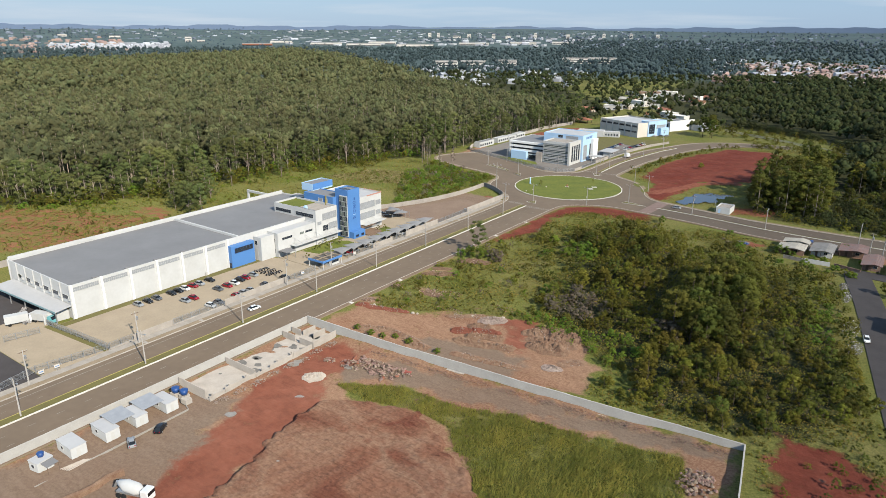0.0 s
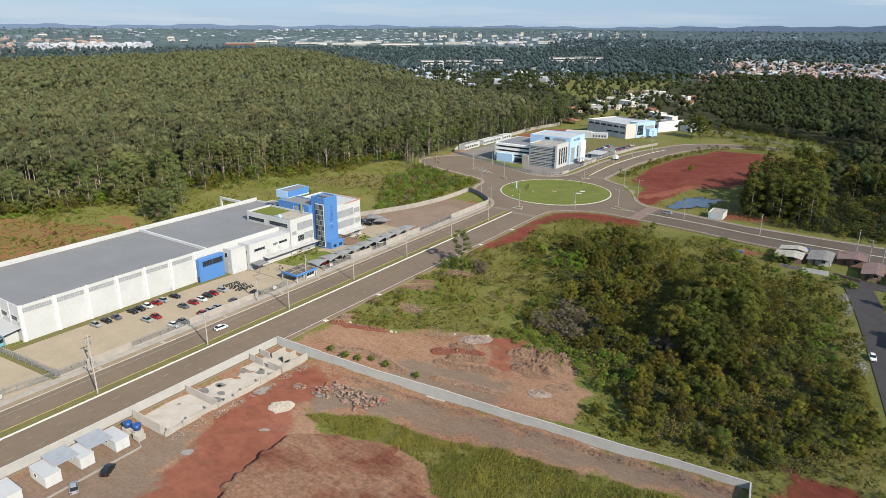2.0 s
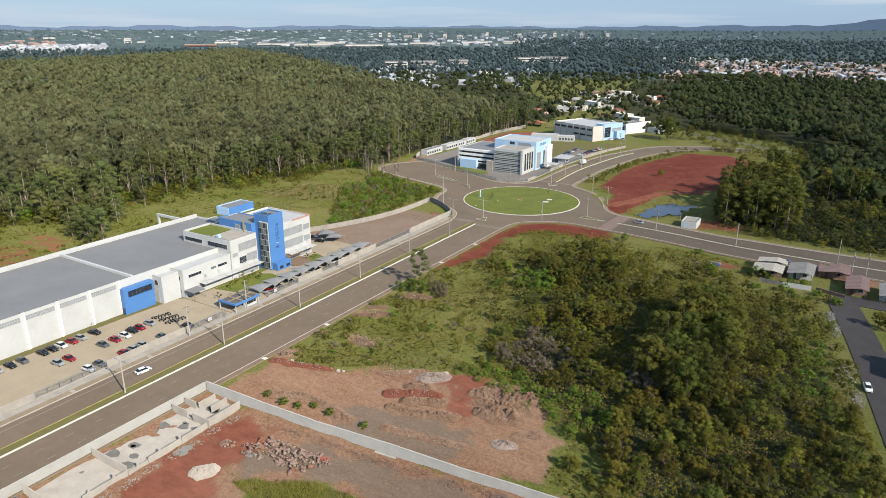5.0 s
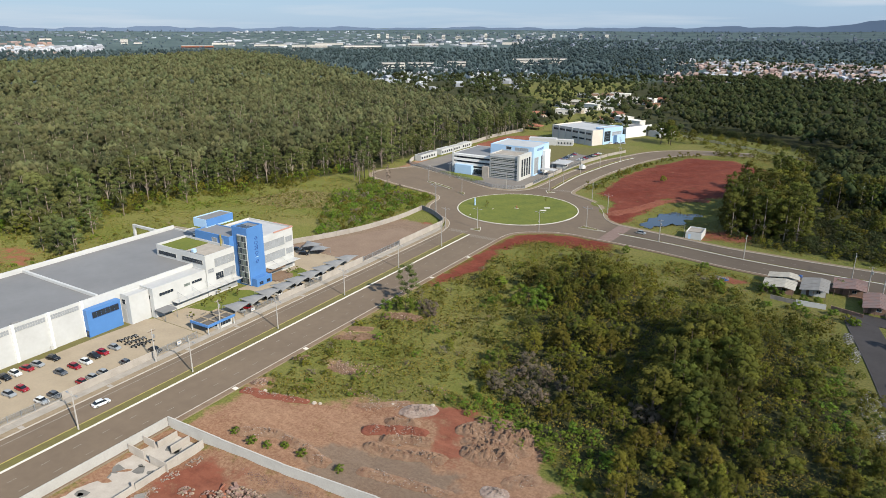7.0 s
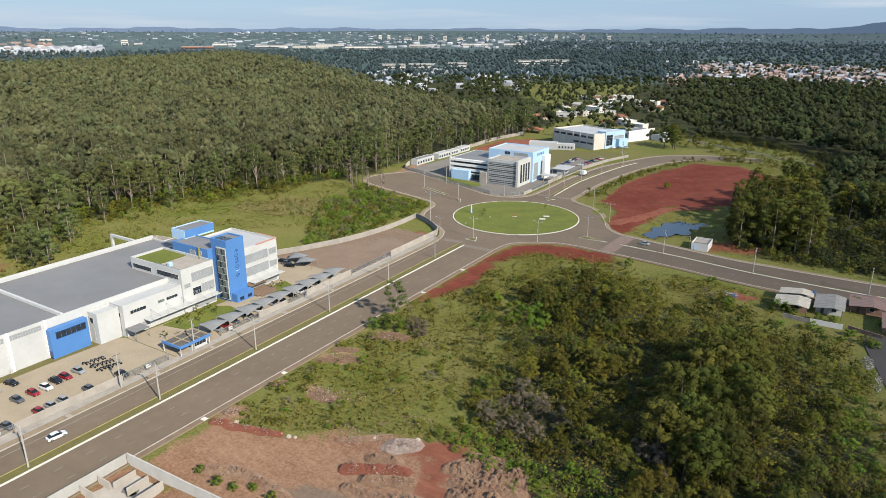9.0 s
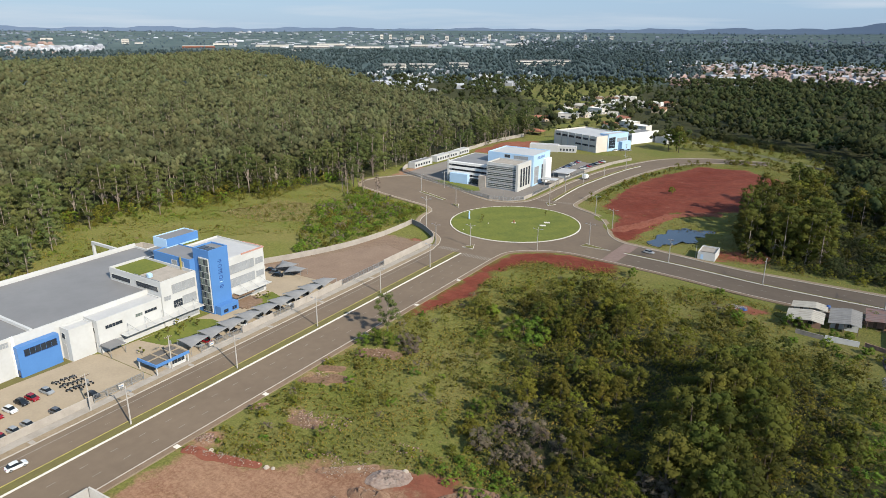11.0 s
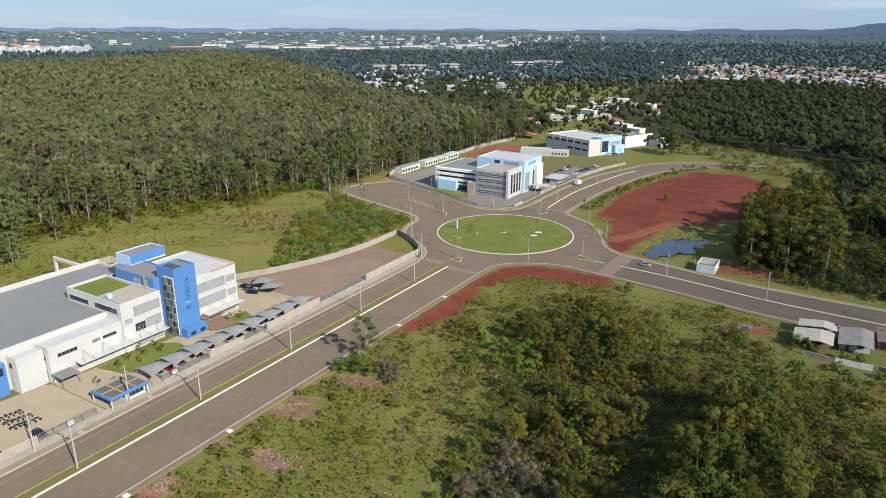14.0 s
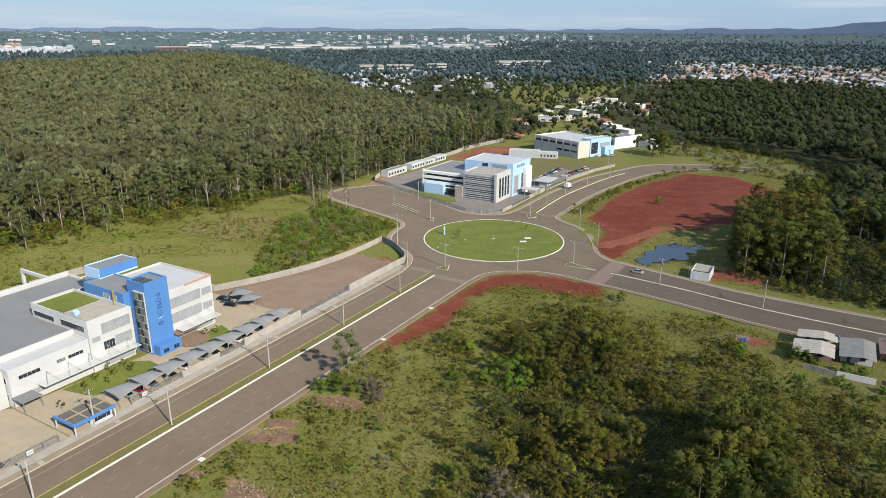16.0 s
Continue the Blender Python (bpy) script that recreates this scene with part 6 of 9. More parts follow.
hall.shape("dock_canopy", Shape().poly([(-39, -7.0, 4.1), (0.3, -5.4, 4.1), (0.3, -0.31, 4.7), (-39, -0.31, 4.7)]).poly([(-39, -7.0, 3.9), (-39, -0.31, 4.5), (0.3, -0.31, 4.5), (0.3, -5.4, 3.9)])
           .poly([(-39, -7.0, 3.9), (0.3, -5.4, 3.9), (0.3, -5.4, 4.1), (-39, -7.0, 4.1)]).poly([(0.3, -5.4, 3.9), (0.3, -0.31, 4.5), (0.3, -0.31, 4.7), (0.3, -5.4, 4.1)]), ROOF_PALE, "pale sheet canopy over the loading dock")
CANOPY_EDGE = mat("teal_grey_fascia", (0.20, 0.31, 0.34), (0.16, 0.25, 0.28), 0.4, 0.5)
hall.shape("fascia", Shape().strip([(-39, -7.15), (0.35, -5.55)], 0.15, 3.7, 4.25), CANOPY_EDGE)
for i in range(5):
    hall.box("dock_post", -38.4 + i * 9.4, -38.1 + i * 9.4, -6.6 + i * 0.38, -6.3 + i * 0.38, 0, 3.95, METAL)
# low grey boxes added for the four dark drain marks near the roof edge
for (x, y) in ((-1.3, 20), (-1.3, 30.5), (-1.3, 41), (-1.3, 9)):
    hall.box("roof_vent", x - 0.5, x + 0.5, y - 1.0, y + 1.0, 10.5, 11.2, ROOF_GREY, "", 0.15)
hall.box("gutter_box", 0.31, 0.75, 47.9, 48.6, 0, 1.2, GREY_CLAD)

bay = Building("delivery_bay", -46.5, 148.0, "bright blue box-shaped delivery bay on the factory front", "building")
bay.box("wall", 0.31, 2.4, 0, 10.8, -0.1, 8.6, BLUE, "", 0.05)
bay.window("+x", 2.4, 1.6, 10.0, 5.6, 7.5, 6, DARK_GLASS, 1, BLUE_DARK)
bay.window("-y", 0, 0.8, 2.0, 0.1, 2.1, 1, DARK_GLASS, 1, BLUE_DARK)
annex = Building("stair_annex", -46.5, 160.0, "plain white stair block between hall and offices", "building")
annex.walls(0.31, 4.6, 0.3, 7.0, -0.1, 9.4, WALL_WHITE, 0.25, ROOF_PALE, 0.4)
annex.window("-y", 0.3, 1.0, 2.6, 6.2, 7.8, 2, DARK_GLASS, 2)
annex.box("door", 1.1, 2.6, 0.24, 0.297, 0, 4.6, GREY_CLAD)

DECK = mat("brown_timber_deck", (0.197, 0.139, 0.101), (0.131, 0.088, 0.062), 1.5, 0.8, 0.1)
PINKISH = mat("faded_pink_parapet", (0.45, 0.25, 0.20), (0.36, 0.20, 0.165), 0.5, 0.8)
# the office front with its blue tower
off = Building("office_building", -40.2, 167.3, "white three-storey office with blue tower and terraces", "office building")
off.walls(-12.5, 0, 0, 20.4, -0.1, 9.8, WALL_WHITE, 0.3, ROOF_PALE, 0.4)                  # low wing
off.walls(-25, 0.4, 17.5 + 3.0, 33.0, -0.1, 14.6, WALL_WHITE, 0.3, CONCRETE, 0.9)        # middle block
off.box("green_roof", -24.4, -12.5, 21.2, 32.6, 13.72, 13.95, LAWN, "grass-covered roof terrace")
off.walls(-19.6, -1.8, 33.05, 42.2, 13.6, 17.6, BLUE, 0.3, ROOF_GREY, 0.35)                 # blue storey on the roof
off.walls(-26, -2.0, 33.1, 42.1, -0.1, 13.5, WALL_WHITE, 0.3)
off.walls(-25.5, -18.5, 37.5, 50, 17.0, 20.2, SKYBLUE, 0.25, ROOF_GREY, 0.3)              # plant room
off.box("plant_room_cladding", -18.45, -18.3, 37.6, 49.9, 17.65, 20.3, BLUE)
off.walls(-2.2, 5.2, 35.0, 42.4, -0.1, 21.2, BLUE, 0.35, ROOF_GREY, 0.5, label="tall bright blue tower")
off.box("roof_panel", -1.4, 1.0, 36.0, 39.0, 20.72, 20.95, DARK_GLASS)
off.box("roof_panel", 1.8, 4.2, 36.0, 39.0, 20.72, 20.95, DARK_GLASS)
off.walls(-20, 3.0, 42.25, 59.2, -0.1, 15.8, WALL_WHITE, 0.3, ROOF_PALE, 0.6)             # end block
off.box("roof_coping", -7, 3.15, 59.0, 59.35, 15.5, 15.95, PINKISH, "pinkish parapet strip")
off.box("roof_coping", 2.85, 3.2, 49.5, 59.35, 15.5, 15.95, PINKISH)
for z0, z1 in ((1.4, 3.0), (5.9, 7.4)):
    off.window("-y", 0, -10.5, -1.5, z0, z1, 8, BLIND_GLASS if z0 < 2 else DARK_GLASS, 1, GREY_CLAD)
off.window("+x", 0, 2.2, 7.4, 6.5, 7.5, 5, DARK_GLASS, 1, GREY_CLAD)
off.window("+x", 0, 11.6, 13.8, 6.6, 7.5, 3, GREEN_GLASS, 1, GREY_CLAD)
off.window("+x", 0, 14.6, 18.6, 6.6, 7.5, 4, DARK_GLASS, 1, GREY_CLAD)
off.window("+x", 0, 1.6, 8.2, 1.2, 2.6, 5, BLIND_GLASS, 2, WALL_WHITE)
off.window("+x", 0.4, 21.2, 23.5, 8.2, 9.6, 3, BLIND_GLASS, 2, WALL_WHITE)
off.window("+x", 0.4, 24.2, 32.6, 9.6, 12.6, 7, BLIND_GLASS, 1, GREY_CLAD)
off.window("+x", 0.4, 24.2, 27.4, 5.0, 7.4, 4, DARK_GLASS, 2, WALL_WHITE)
off.window("+x", 0.4, 27.6, 32.6, 5.0, 7.9, 4, BLIND_GLASS, 1, GREY_CLAD)
off.window("+x", 0.4, 24.2, 32.6, 0.4, 3.3, 7, BLIND_GLASS, 1, GREY_CLAD)
off.window("-y", 20.5, -11.5, -1.0, 11.2, 12.8, 8, DARK_GLASS, 2, GREY_CLAD)
off.window("-y", 20.5, -24.0, -14.5, 11.2, 12.6, 7, DARK_GLASS, 1, GREY_CLAD)
off.window("-y", 33.05, -10.5, -8.0, 13.8, 16.2, 2, BLIND_GLASS, 1, WALL_WHITE)
off.window("-y", 33.05, -6.4, -4.8, 14.6, 16.4, 1, BLIND_GLASS, 1, WALL_WHITE)
off.box("glazing_frame", 0.45, 4.9, 34.70, 34.99, 0.6, 18.6, WALL_WHITE)
for i in range(4):
    for k in range(8):
        off.box("pane", 0.6 + i * 1.07, 1.52 + i * 1.07, 34.62, 34.69, 0.9 + k * 2.2, 2.85 + k * 2.2, GREEN_GLASS if (i + k) % 3 else DARK_GLASS)
for z0 in (5.4, 10.0):
    off.window("+x", 3.0, 43.4, 54.6, z0, z0 + 3.1, 7, BLIND_GLASS, 1, GREY_CLAD)
    off.window("+x", 3.0, 55.2, 58.6, z0 + 0.4, z0 + 2.6, 3, BLIND_GLASS, 1, GREY_CLAD)
off.window("+x", 3.0, 43.4, 58.0, 0.4, 3.2, 10, BLIND_GLASS, 1, GREY_CLAD)
off.window("+y", 59.2, -16, 1.5, 10.2, 12.6, 9, BLIND_GLASS, 1, GREY_CLAD)
off.box("tower_base", 5.25, 7.8, 35.4, 42.6, -0.1, 2.9, BLUE, "blue porch at the tower's foot", 0.05)
for y in (36.6, 40.0):
    off.window("+x", 7.8, y, y + 1.6, 0.6, 1.6, 2, DARK_GLASS, 1, BLUE_DARK)
# the sign on the tower: plain strokes in darker blue, reading upwards
for k, z in enumerate((8.4, 10.0, 11.5, 12.9, 14.0, 15.3, 16.9)):
    a0, a1 = ((0, 5.2), (0.6, 2.6), (0, 6.2832), (0.2, 3.0), (-1.4, 1.2), (0, 6.2832), (-1.6, 1.6))[k]
    arc = [(5.24, 38.8 + 0.72 * math.cos(a0 + (a1 - a0) * q / 14), z + 0.5 * math.sin(a0 + (a1 - a0) * q / 14)) for q in range(15)]
    off.shape("sign_stroke", Shape().tube(arc, 0.09, 4), BLUE_DARK)
    if k in (0, 1, 3, 4, 6):
        off.shape("sign_stroke", Shape().box(5.20, 5.28, 38.1, 39.5, z - 0.09, z + 0.09), BLUE_DARK if k != 1 else SKYBLUE)
# glass canopies on stays
off.box("entrance_canopy", 0.41, 3.4, 6.0, 33.0, 3.5, 3.62, GREY_CLAD, "long grey canopy above the ground floor")
for i in range(5):
    y = 8.5 + i * 5.6
    off.shape("canopy_stay", Shape().tube([(0.42, y, 6.0), (3.2, y + 1.6, 3.65)], 0.05, 5).tube([(0.42, y, 6.0), (3.2, y - 1.6, 3.65)], 0.05, 5), METAL)
off.box("entrance_canopy", 3.1, 6.4, 44.6, 59.0, 3.5, 3.62, GREY_CLAD)
for i in range(3):
    off.shape("canopy_stay", Shape().tube([(3.02, 47 + i * 4.6, 6.2), (6.2, 48.5 + i * 4.6, 3.65)], 0.05, 5), METAL)
off.box("porch_roof", 0.8, 5.4, -0.6, 4.2, 2.9, 3.1, ROOF_GREY, "flat grey porch roof")
for x, y in ((1.0, -0.3), (5.2, -0.3), (5.2, 4.0), (1.0, 4.0)):
    off.box("porch_post", x - 0.06, x + 0.06, y - 0.06, y + 0.06, 0, 2.88, METAL)
off.box("entrance_deck", 3.3, 9.4, 42.7, 51.5, 0.0, 0.55, DECK, "brown timber entrance deck")
for k in range(4):
    off.box("step", 9.45 + k * 0.35, 9.78 + k * 0.35, 43.5, 50.5, 0.0, 0.44 - k * 0.12, DECK)
for k in range(3):
    off.shape("deck_awning", Shape().loft([[(3.3, 43 + k * 2.9, 3.2), (3.3, 45.7 + k * 2.9, 3.2), (3.3, 45.7 + k * 2.9, 3.28), (3.3, 43 + k * 2.9, 3.28)], [(6.2, 43 + k * 2.9, 2.75), (6.2, 45.7 + k * 2.9, 2.75), (6.2, 45.7 + k * 2.9, 2.83), (6.2, 43 + k * 2.9, 2.83)]]), DECK)
off.box("roof_ladder", -6.0, -5.5, 32.6, 33.0, 13.8, 17.9, PAINT_YELLOW, "yellow roof ladder")
off.box("terrace_rail", -12.2, 0.1, 20.62, 20.7, 13.9, 14.9, BLIND_GLASS)
off.box("roof_tank", -9, -7.6, 22.5, 23.9, 13.75, 15.0, SKYBLUE, "pale blue roof tank", 0.2)

# concrete portal frame and low sheds behind the hall
portal = Building("concrete_portal", -109, 208, "bare white concrete portal frame behind the factory", "frame")
for x in (0, 11.2):
    portal.box("post", x, x + 0.9, 0, 0.9, -0.1, 9.0, WALL_WHITE)
portal.box("beam", -0.1, 22.5, 0.05, 0.85, 9.0, 10.0, WALL_WHITE)
portal.box("post", 21.3, 22.2, 0, 0.9, -0.1, 9.0, WALL_WHITE)
backsh = Building("rear_shed", -86.5, 212.4, "low white sheds with dark openings behind the hall", "shed")
backsh.walls(0, 24, 0, 8, -0.1, 9.2, WALL_WHITE, 0.25, ROOF_GREY, 0.3)
backsh.walls(-13, -0.3, -2, 6, -0.1, 7.0, WALL_WHITE, 0.25, ROOF_PALE, 0.3)
backsh.window("+y", 8, 2, 10, 3, 6, 3)

# boundary walls and fences of the factory
solid_wall([(-115, 60), (-115.5, 130), (-111.5, 168), (-115, 205), (-114, 232)], -0.2, 2.4, label="long white concrete wall behind the factory")
solid_wall([(-114, 232), (-84, 236), (-58, 244.5)], -0.2, 2.3, label="white concrete wall beyond the offices")
solid_wall([(-58, 244.5), (-53, 254.5), (-44.6, 277), (-41.0, 301), (-41.4, 322)], -0.2, 2.0, label="curving pale concrete wall of the gravel yard")
solid_wall([(-41.4, 322), (-34, 318.6), (-26, 313), (-19.8, 307.4), (-17.8, 303.5)], -0.2, 2.2, label="dark stained concrete wall beside the roundabout", material=CONCRETE, panel=3.0)
solid_wall([(-17.8, 303), (-17.5, 268.5)], -0.2, 2.3)
bar_fence([(-17.5, 268), (-17.2, 243.5)])
solid_wall([(-17.2, 243), (-17.0, 219.2)], -0.2, 2.3)
bar_fence([(-17.0, 219), (-17.0, 210)])
solid_wall([(-17.0, 209.8), (-17.0, 197.5)], -0.2, 2.0)
bar_fence([(-17.0, 197.2), (-17.0, 182.5)])
solid_wall([(-17.2, 150.5), (-17.2, 124)], -0.2, 2.0)
bar_fence([(-17.2, 164.5), (-17.2, 151)], solid_base=False, label="sliding steel bar gate of the car park", name="sliding_gate")
bar_fence([(-17.2, 123.7), (-17.2, 105)])
solid_wall([(-17.2, 104.7), (-17.2, 92)], -0.2, 1.9)
bar_fence([(-17.4, 91.7), (-17.4, 84.8)])
bar_fence([(-17.4, 84.5), (-48, 82)], solid_base=False)
bar_fence([(-17.6, 83.8), (-20, 66)], solid_base=False)
bar_fence([(-20, 65.8), (-16, 50)], solid_base=False, label="sliding steel bar gate of the goods yard", name="sliding_gate")
bar_fence([(-16, 49.8), (-16, 20)])
bar_fence([(-46, 69), (-44, 78)], solid_base=False, label="free-standing open steel gate leaf in the yard", name="open_gate")
solid_wall([(-49.5, 82), (-48.5, 89)], -0.1, 3.0, label="short white screen wall beside the dock", material=WALL_WHITE)
for ly, lz in ((66, 1.5), (70, 1.5), (158, 1.6), (186, 1.5)):
    sg = Building("notice_board", -17.0, ly, "small white notice board on the fence", "sign")
    sg.box("board", 0.15, 0.19, -0.7, 0.7, 0.9, 1.9, PAINT_WHITE)
    sg.box("bar", 0.193, 0.2, -0.5, 0.5, 1.3, 1.5, BLUE)
    sg.box("post", 0.02, 0.14, -0.05, 0.05, 0, 1.9, METAL)

# gatehouse
ROOF_DARK = mat("dark_felt_roof", (0.107, 0.101, 0.097), (0.078, 0.074, 0.072), 0.4, 0.85, where="World")
gate = Building("gatehouse", -23.5, 167.2, "small white gatehouse with blue flat beam roof", "gatehouse")
gate.box("wall", 3.4, 7.2, 4.4, 9.6, 0, 2.5, WALL_WHITE)
gate.window("-y", 4.4, 4.0, 6.8, 1.0, 2.1, 3)
gate.window("+x", 7.2, 4.9, 9.2, 1.0, 2.1, 4)
for x in (0.3, 7.7):
    for y in (0.3, 10.0):
        gate.box("post", x - 0.12, x + 0.12, y - 0.12, y + 0.12, 0, 2.55, WALL_WHITE)
for (x0, x1, y0, y1) in ((0.0, 8.0, 0.0, 0.3), (7.7, 8.0, 0.3, 10.4)):
    gate.box("fascia", x0, x1, y0, y1, 2.5, 3.25, BLUE)
for (x0, x1, y0, y1) in ((0.0, 7.7, 10.1, 10.4), (0.0, 0.3, 0.3, 10.1)):
    gate.box("fascia", x0, x1, y0, y1, 2.6, 3.2, PAVER)
for y in (3.5, 6.9):
    gate.box("roof_beam", 0.3, 7.7, y, y + 0.3, 2.95, 3.22, PAVER)
gate.box("roof_beam", 3.8, 4.05, 0.3, 10.1, 2.9, 3.18, PAVER)
gate.box("roof_panel", 0.3, 7.7, 0.3, 10.1, 2.62, 2.78, ROOF_DARK)


# shade-sail carports along the wall
def carport():
    ob = thing("carport", 0, -440, 0, 0, "grey twisted shade-sail carport on steel posts", "carport", "shade-sail carports")
    n, m = 10, 8
    rows = []
    for i in range(n + 1):
        u = i / n
        row = []
        for j in range(m + 1):
            w = j / m                              # 0 at the offices, 1 at the road
            hypar = (1 - u) * (1 - w) * 3.1 + u * w * 3.3 + (u * (1 - w) + (1 - u) * w) * 2.2
            pinch = 0.35 * (1 - 4 * (u - 0.5) ** 2)
            row.append((-3.1 + 6.2 * w + pinch * (0.5 - w) * 1.6, 0.05 + u * 6.6 + 0.5 * (1 - 4 * (w - 0.5) ** 2) * (0.5 - u), hypar + 0.75 * math.sin(math.pi * u) * math.sin(math.pi * w)))
        rows.append(row)
    ids = np.arange((n + 1) * (m + 1)).reshape(n + 1, m + 1)
    quads = np.stack([ids[:-1, :-1], ids[:-1, 1:], ids[1:, 1:], ids[1:, :-1]], -1).reshape(-1, 4)
    sail = part("sail", fast_mesh("sail", np.array(rows).reshape(-1, 3), quads, SAIL, True), None, ob)
    sail.modifiers.new("thickness", "SOLIDIFY").thickness = 0.03
    for y in (0, 6.7):
        part("post", Shape().tube([(-2.9, y, 0), (-2.9, y, 3.0 if y < 1 else 2.2)], 0.06, 6), METAL, ob)
        part("post", Shape().tube([(2.9, y, 0), (2.9, y, 2.2 if y < 1 else 3.2)], 0.06, 6), METAL, ob)
    part("stay", Shape().tube([(-2.9, 0, 3.0), (2.9, 6.7, 3.2)], 0.035, 5), METAL, ob)
    return ob


cp = carport()
for i in range(9):
    m = pose(-21.2, 180.2 + i * 6.85, 0.02)
    if i == 0:
        cp.matrix_basis = m
    else:
        copy_thing(cp, m)
copy_thing(cp, pose(-41, 240.5, 0.02, 0, 0, -70))
copy_thing(cp, pose(-47, 242.5, 0.02, 0, 0, -70))

# ---- the pale blue office by the roundabout ----
nb = Building("blue_office_building", -48.0, 407.0, "grey and pale blue office with horizontal sun louvres", "office building")
nb.walls(0, 20, 0, 16, -0.1, 14.8, WALL_WHITE, 0.4, CONCRETE, 0.7)
for k in range(4):
    z = 1.0 + k * 3.2
    nb.window("-y", 0, 1.0, 19.0, z, z + 2.1, 14, GREEN_GLASS, 1, GREY_CLAD)
for k in range(13):
    nb.box("louvre", 0.2, 18.6, -0.42, -0.15, 1.0 + k * 1.02, 1.30 + k * 1.02, GREY_CLAD)
nb.box("fin_wall", 19.0, 20.35, -1.1, 16.2, -0.1, 15.2, GREY_CLAD)
for k in range(4):
    nb.window("+x", 20.35, 2.0 + k * 3.4, 4.2 + k * 3.4, 2.0, 12.5, 2, DARK_GLASS, 4, GREY_CLAD)
nb.walls(-8, 21.5, 16.3, 40, -0.1, 17.8, SKYBLUE, 0.35, ROOF_PALE, 0.5)
nb.window("-y", 16.3, 3.0, 6.5, 15.2, 17.0, 2)
nb.window("-y", 16.3, 9, 18, 14.9, 16.8, 6, BLIND_GLASS)
nb.window("+x", 21.5, 18, 24, 1, 11, 3, BLIND_GLASS, 5)
nb.window("+x", 21.5, 28, 33, 1, 11, 2, DARK_GLASS, 4)
for k, y in enumerate((22, 24.2, 26.4, 28.2, 30.2)):
    nb.box("sign_stroke", 21.5, 21.58, y, y + 0.35, 14.8, 16.4, BLUE_DARK)
    nb.box("sign_stroke", 21.5, 21.58, y + 0.95, y + 1.3, 14.8, 16.4, BLUE_DARK)
nb.box("side_wall", 21.6, 23.5, 30, 38, -0.1, 14.0, BRIGHT_WHITE)
nb.walls(-28, -0.3, 5, 36, -0.1, 12.0, WALL_WHITE, 0.3, ROOF_GREY, 0.3)
for k in range(4):
    nb.box("balcony_band", -28.2, -0.4, 3.4, 4.99, 2.4 + k * 2.7, 3.7 + k * 2.7, BRIGHT_WHITE)
    nb.window("-y", 5, -26, -2, 1.0 + k * 2.7, 2.2 + k * 2.7, 12, DARK_GLASS)
nb.box("end_post", -28.3, -27.3, 3.2, 4.98, -0.1, 12.5, WALL_WHITE)
nb.box("porch_block", -25, -13, 0.6, 3.38, -0.1, 5.6, SKYBLUE)
nb.window("-y", 3.39, -12.5, -5.5, 0.2, 3.4, 7)
nb.box("porch_wall", -4.6, -0.1, -1.0, 3.0, -0.1, 6.6, CONCRETE_PALE)
nb.box("entrance_canopy", 23.6, 33, 22, 28, 3.6, 3.9, ROOF_PALE)
for x in (26, 32.6):
    for y in (22.4, 27.6):
        nb.box("canopy_post", x, x + 0.3, y, y + 0.3, 0, 3.6, METAL)
gh2 = Building("gatehouse", -24, 455, "small white gatehouse with flat canopy roof", "gatehouse")
gh2.box("wall", 0, 5, 0, 7, 0, 2.8, WALL_WHITE)
gh2.box("roof", -3, 6.5, -1, 14, 2.85, 3.2, ROOF_PALE)
gh2.window("+x", 5, 1, 6, 1, 2.2, 4)
for x, y in ((-2.7, 13.5), (6.1, 13.5), (6.1, -0.7), (-2.7, -0.7)):
    gh2.box("post", x, x + 0.25, y, y + 0.25, 0, 2.84, METAL)

# the grey works and the white hall beyond
CREAM = mat("cream_render", (0.64, 0.60, 0.54), (0.56, 0.525, 0.47), 0.2, 0.7, where="World")
wk = Building("grey_works", -73.5, 566, "pale grey works with a pale blue glazed end", "factory", -22.5)
wk.walls(0, 43, 0, 34, -0.1, 11.8, CREAM, 0.35, ROOF_PALE, 0.8)
for i in range(6):
    wk.box("pilaster", i * 7.1, i * 7.1 + 0.6, -0.35, -0.004, -0.1, 11.9, WALL_WHITE)
for i in range(6):
    wk.window("-y", 0, i * 7.1 + 1.0, i * 7.1 + 6.6, 8.2, 9.8, 6, DARK_GLASS)
    if i > 2:
        wk.window("-y", 0, i * 7.1 + 1.0, i * 7.1 + 6.6, 3.8, 5.2, 6, DARK_GLASS)
wk.walls(35.5, 43.6, 12, 34.4, -0.1, 12.6, SKYBLUE, 0.3, ROOF_PALE, 0.4)
wk.window("+x", 43.6, 13, 20, 2, 10, 4, DARK_GLASS, 4)
wk.window("+x", 43.6, 22, 33, 6, 9, 6, BLIND_GLASS, 2)
wk.box("porch_block", 43.7, 47, 24, 34, -0.1, 6.5, SKYBLUE)
low = Building("white_annexe", -78.5, 531, "long low white flat-roofed annexe before the works", "building", 16)
low.walls(0, 21, 0, 8, -0.1, 5.0, WALL_WHITE, 0.25, ROOF_PALE, 0.3)
low.walls(21.1, 34, 1.5, 8, -0.1, 4.2, WALL_WHITE, 0.25, ROOF_PALE, 0.3)
for i in range(5):
    low.window("-y", 1.5, 22.4 + i * 2.3, 23.6 + i * 2.3, 1, 2.6, 2)
wh = Building("white_hall", -23, 600, "white windowless hall with a dark side", "building", -22.5)
wh.walls(-17, 0, 0, 32, -0.1, 7.6, GREY_CLAD, 0.3, ROOF_GREY, 0.3)
wh.box("wall", 0.05, 0.5, -0.2, 32.4, -0.1, 9.0, BRIGHT_WHITE, "large plain white panel wall")
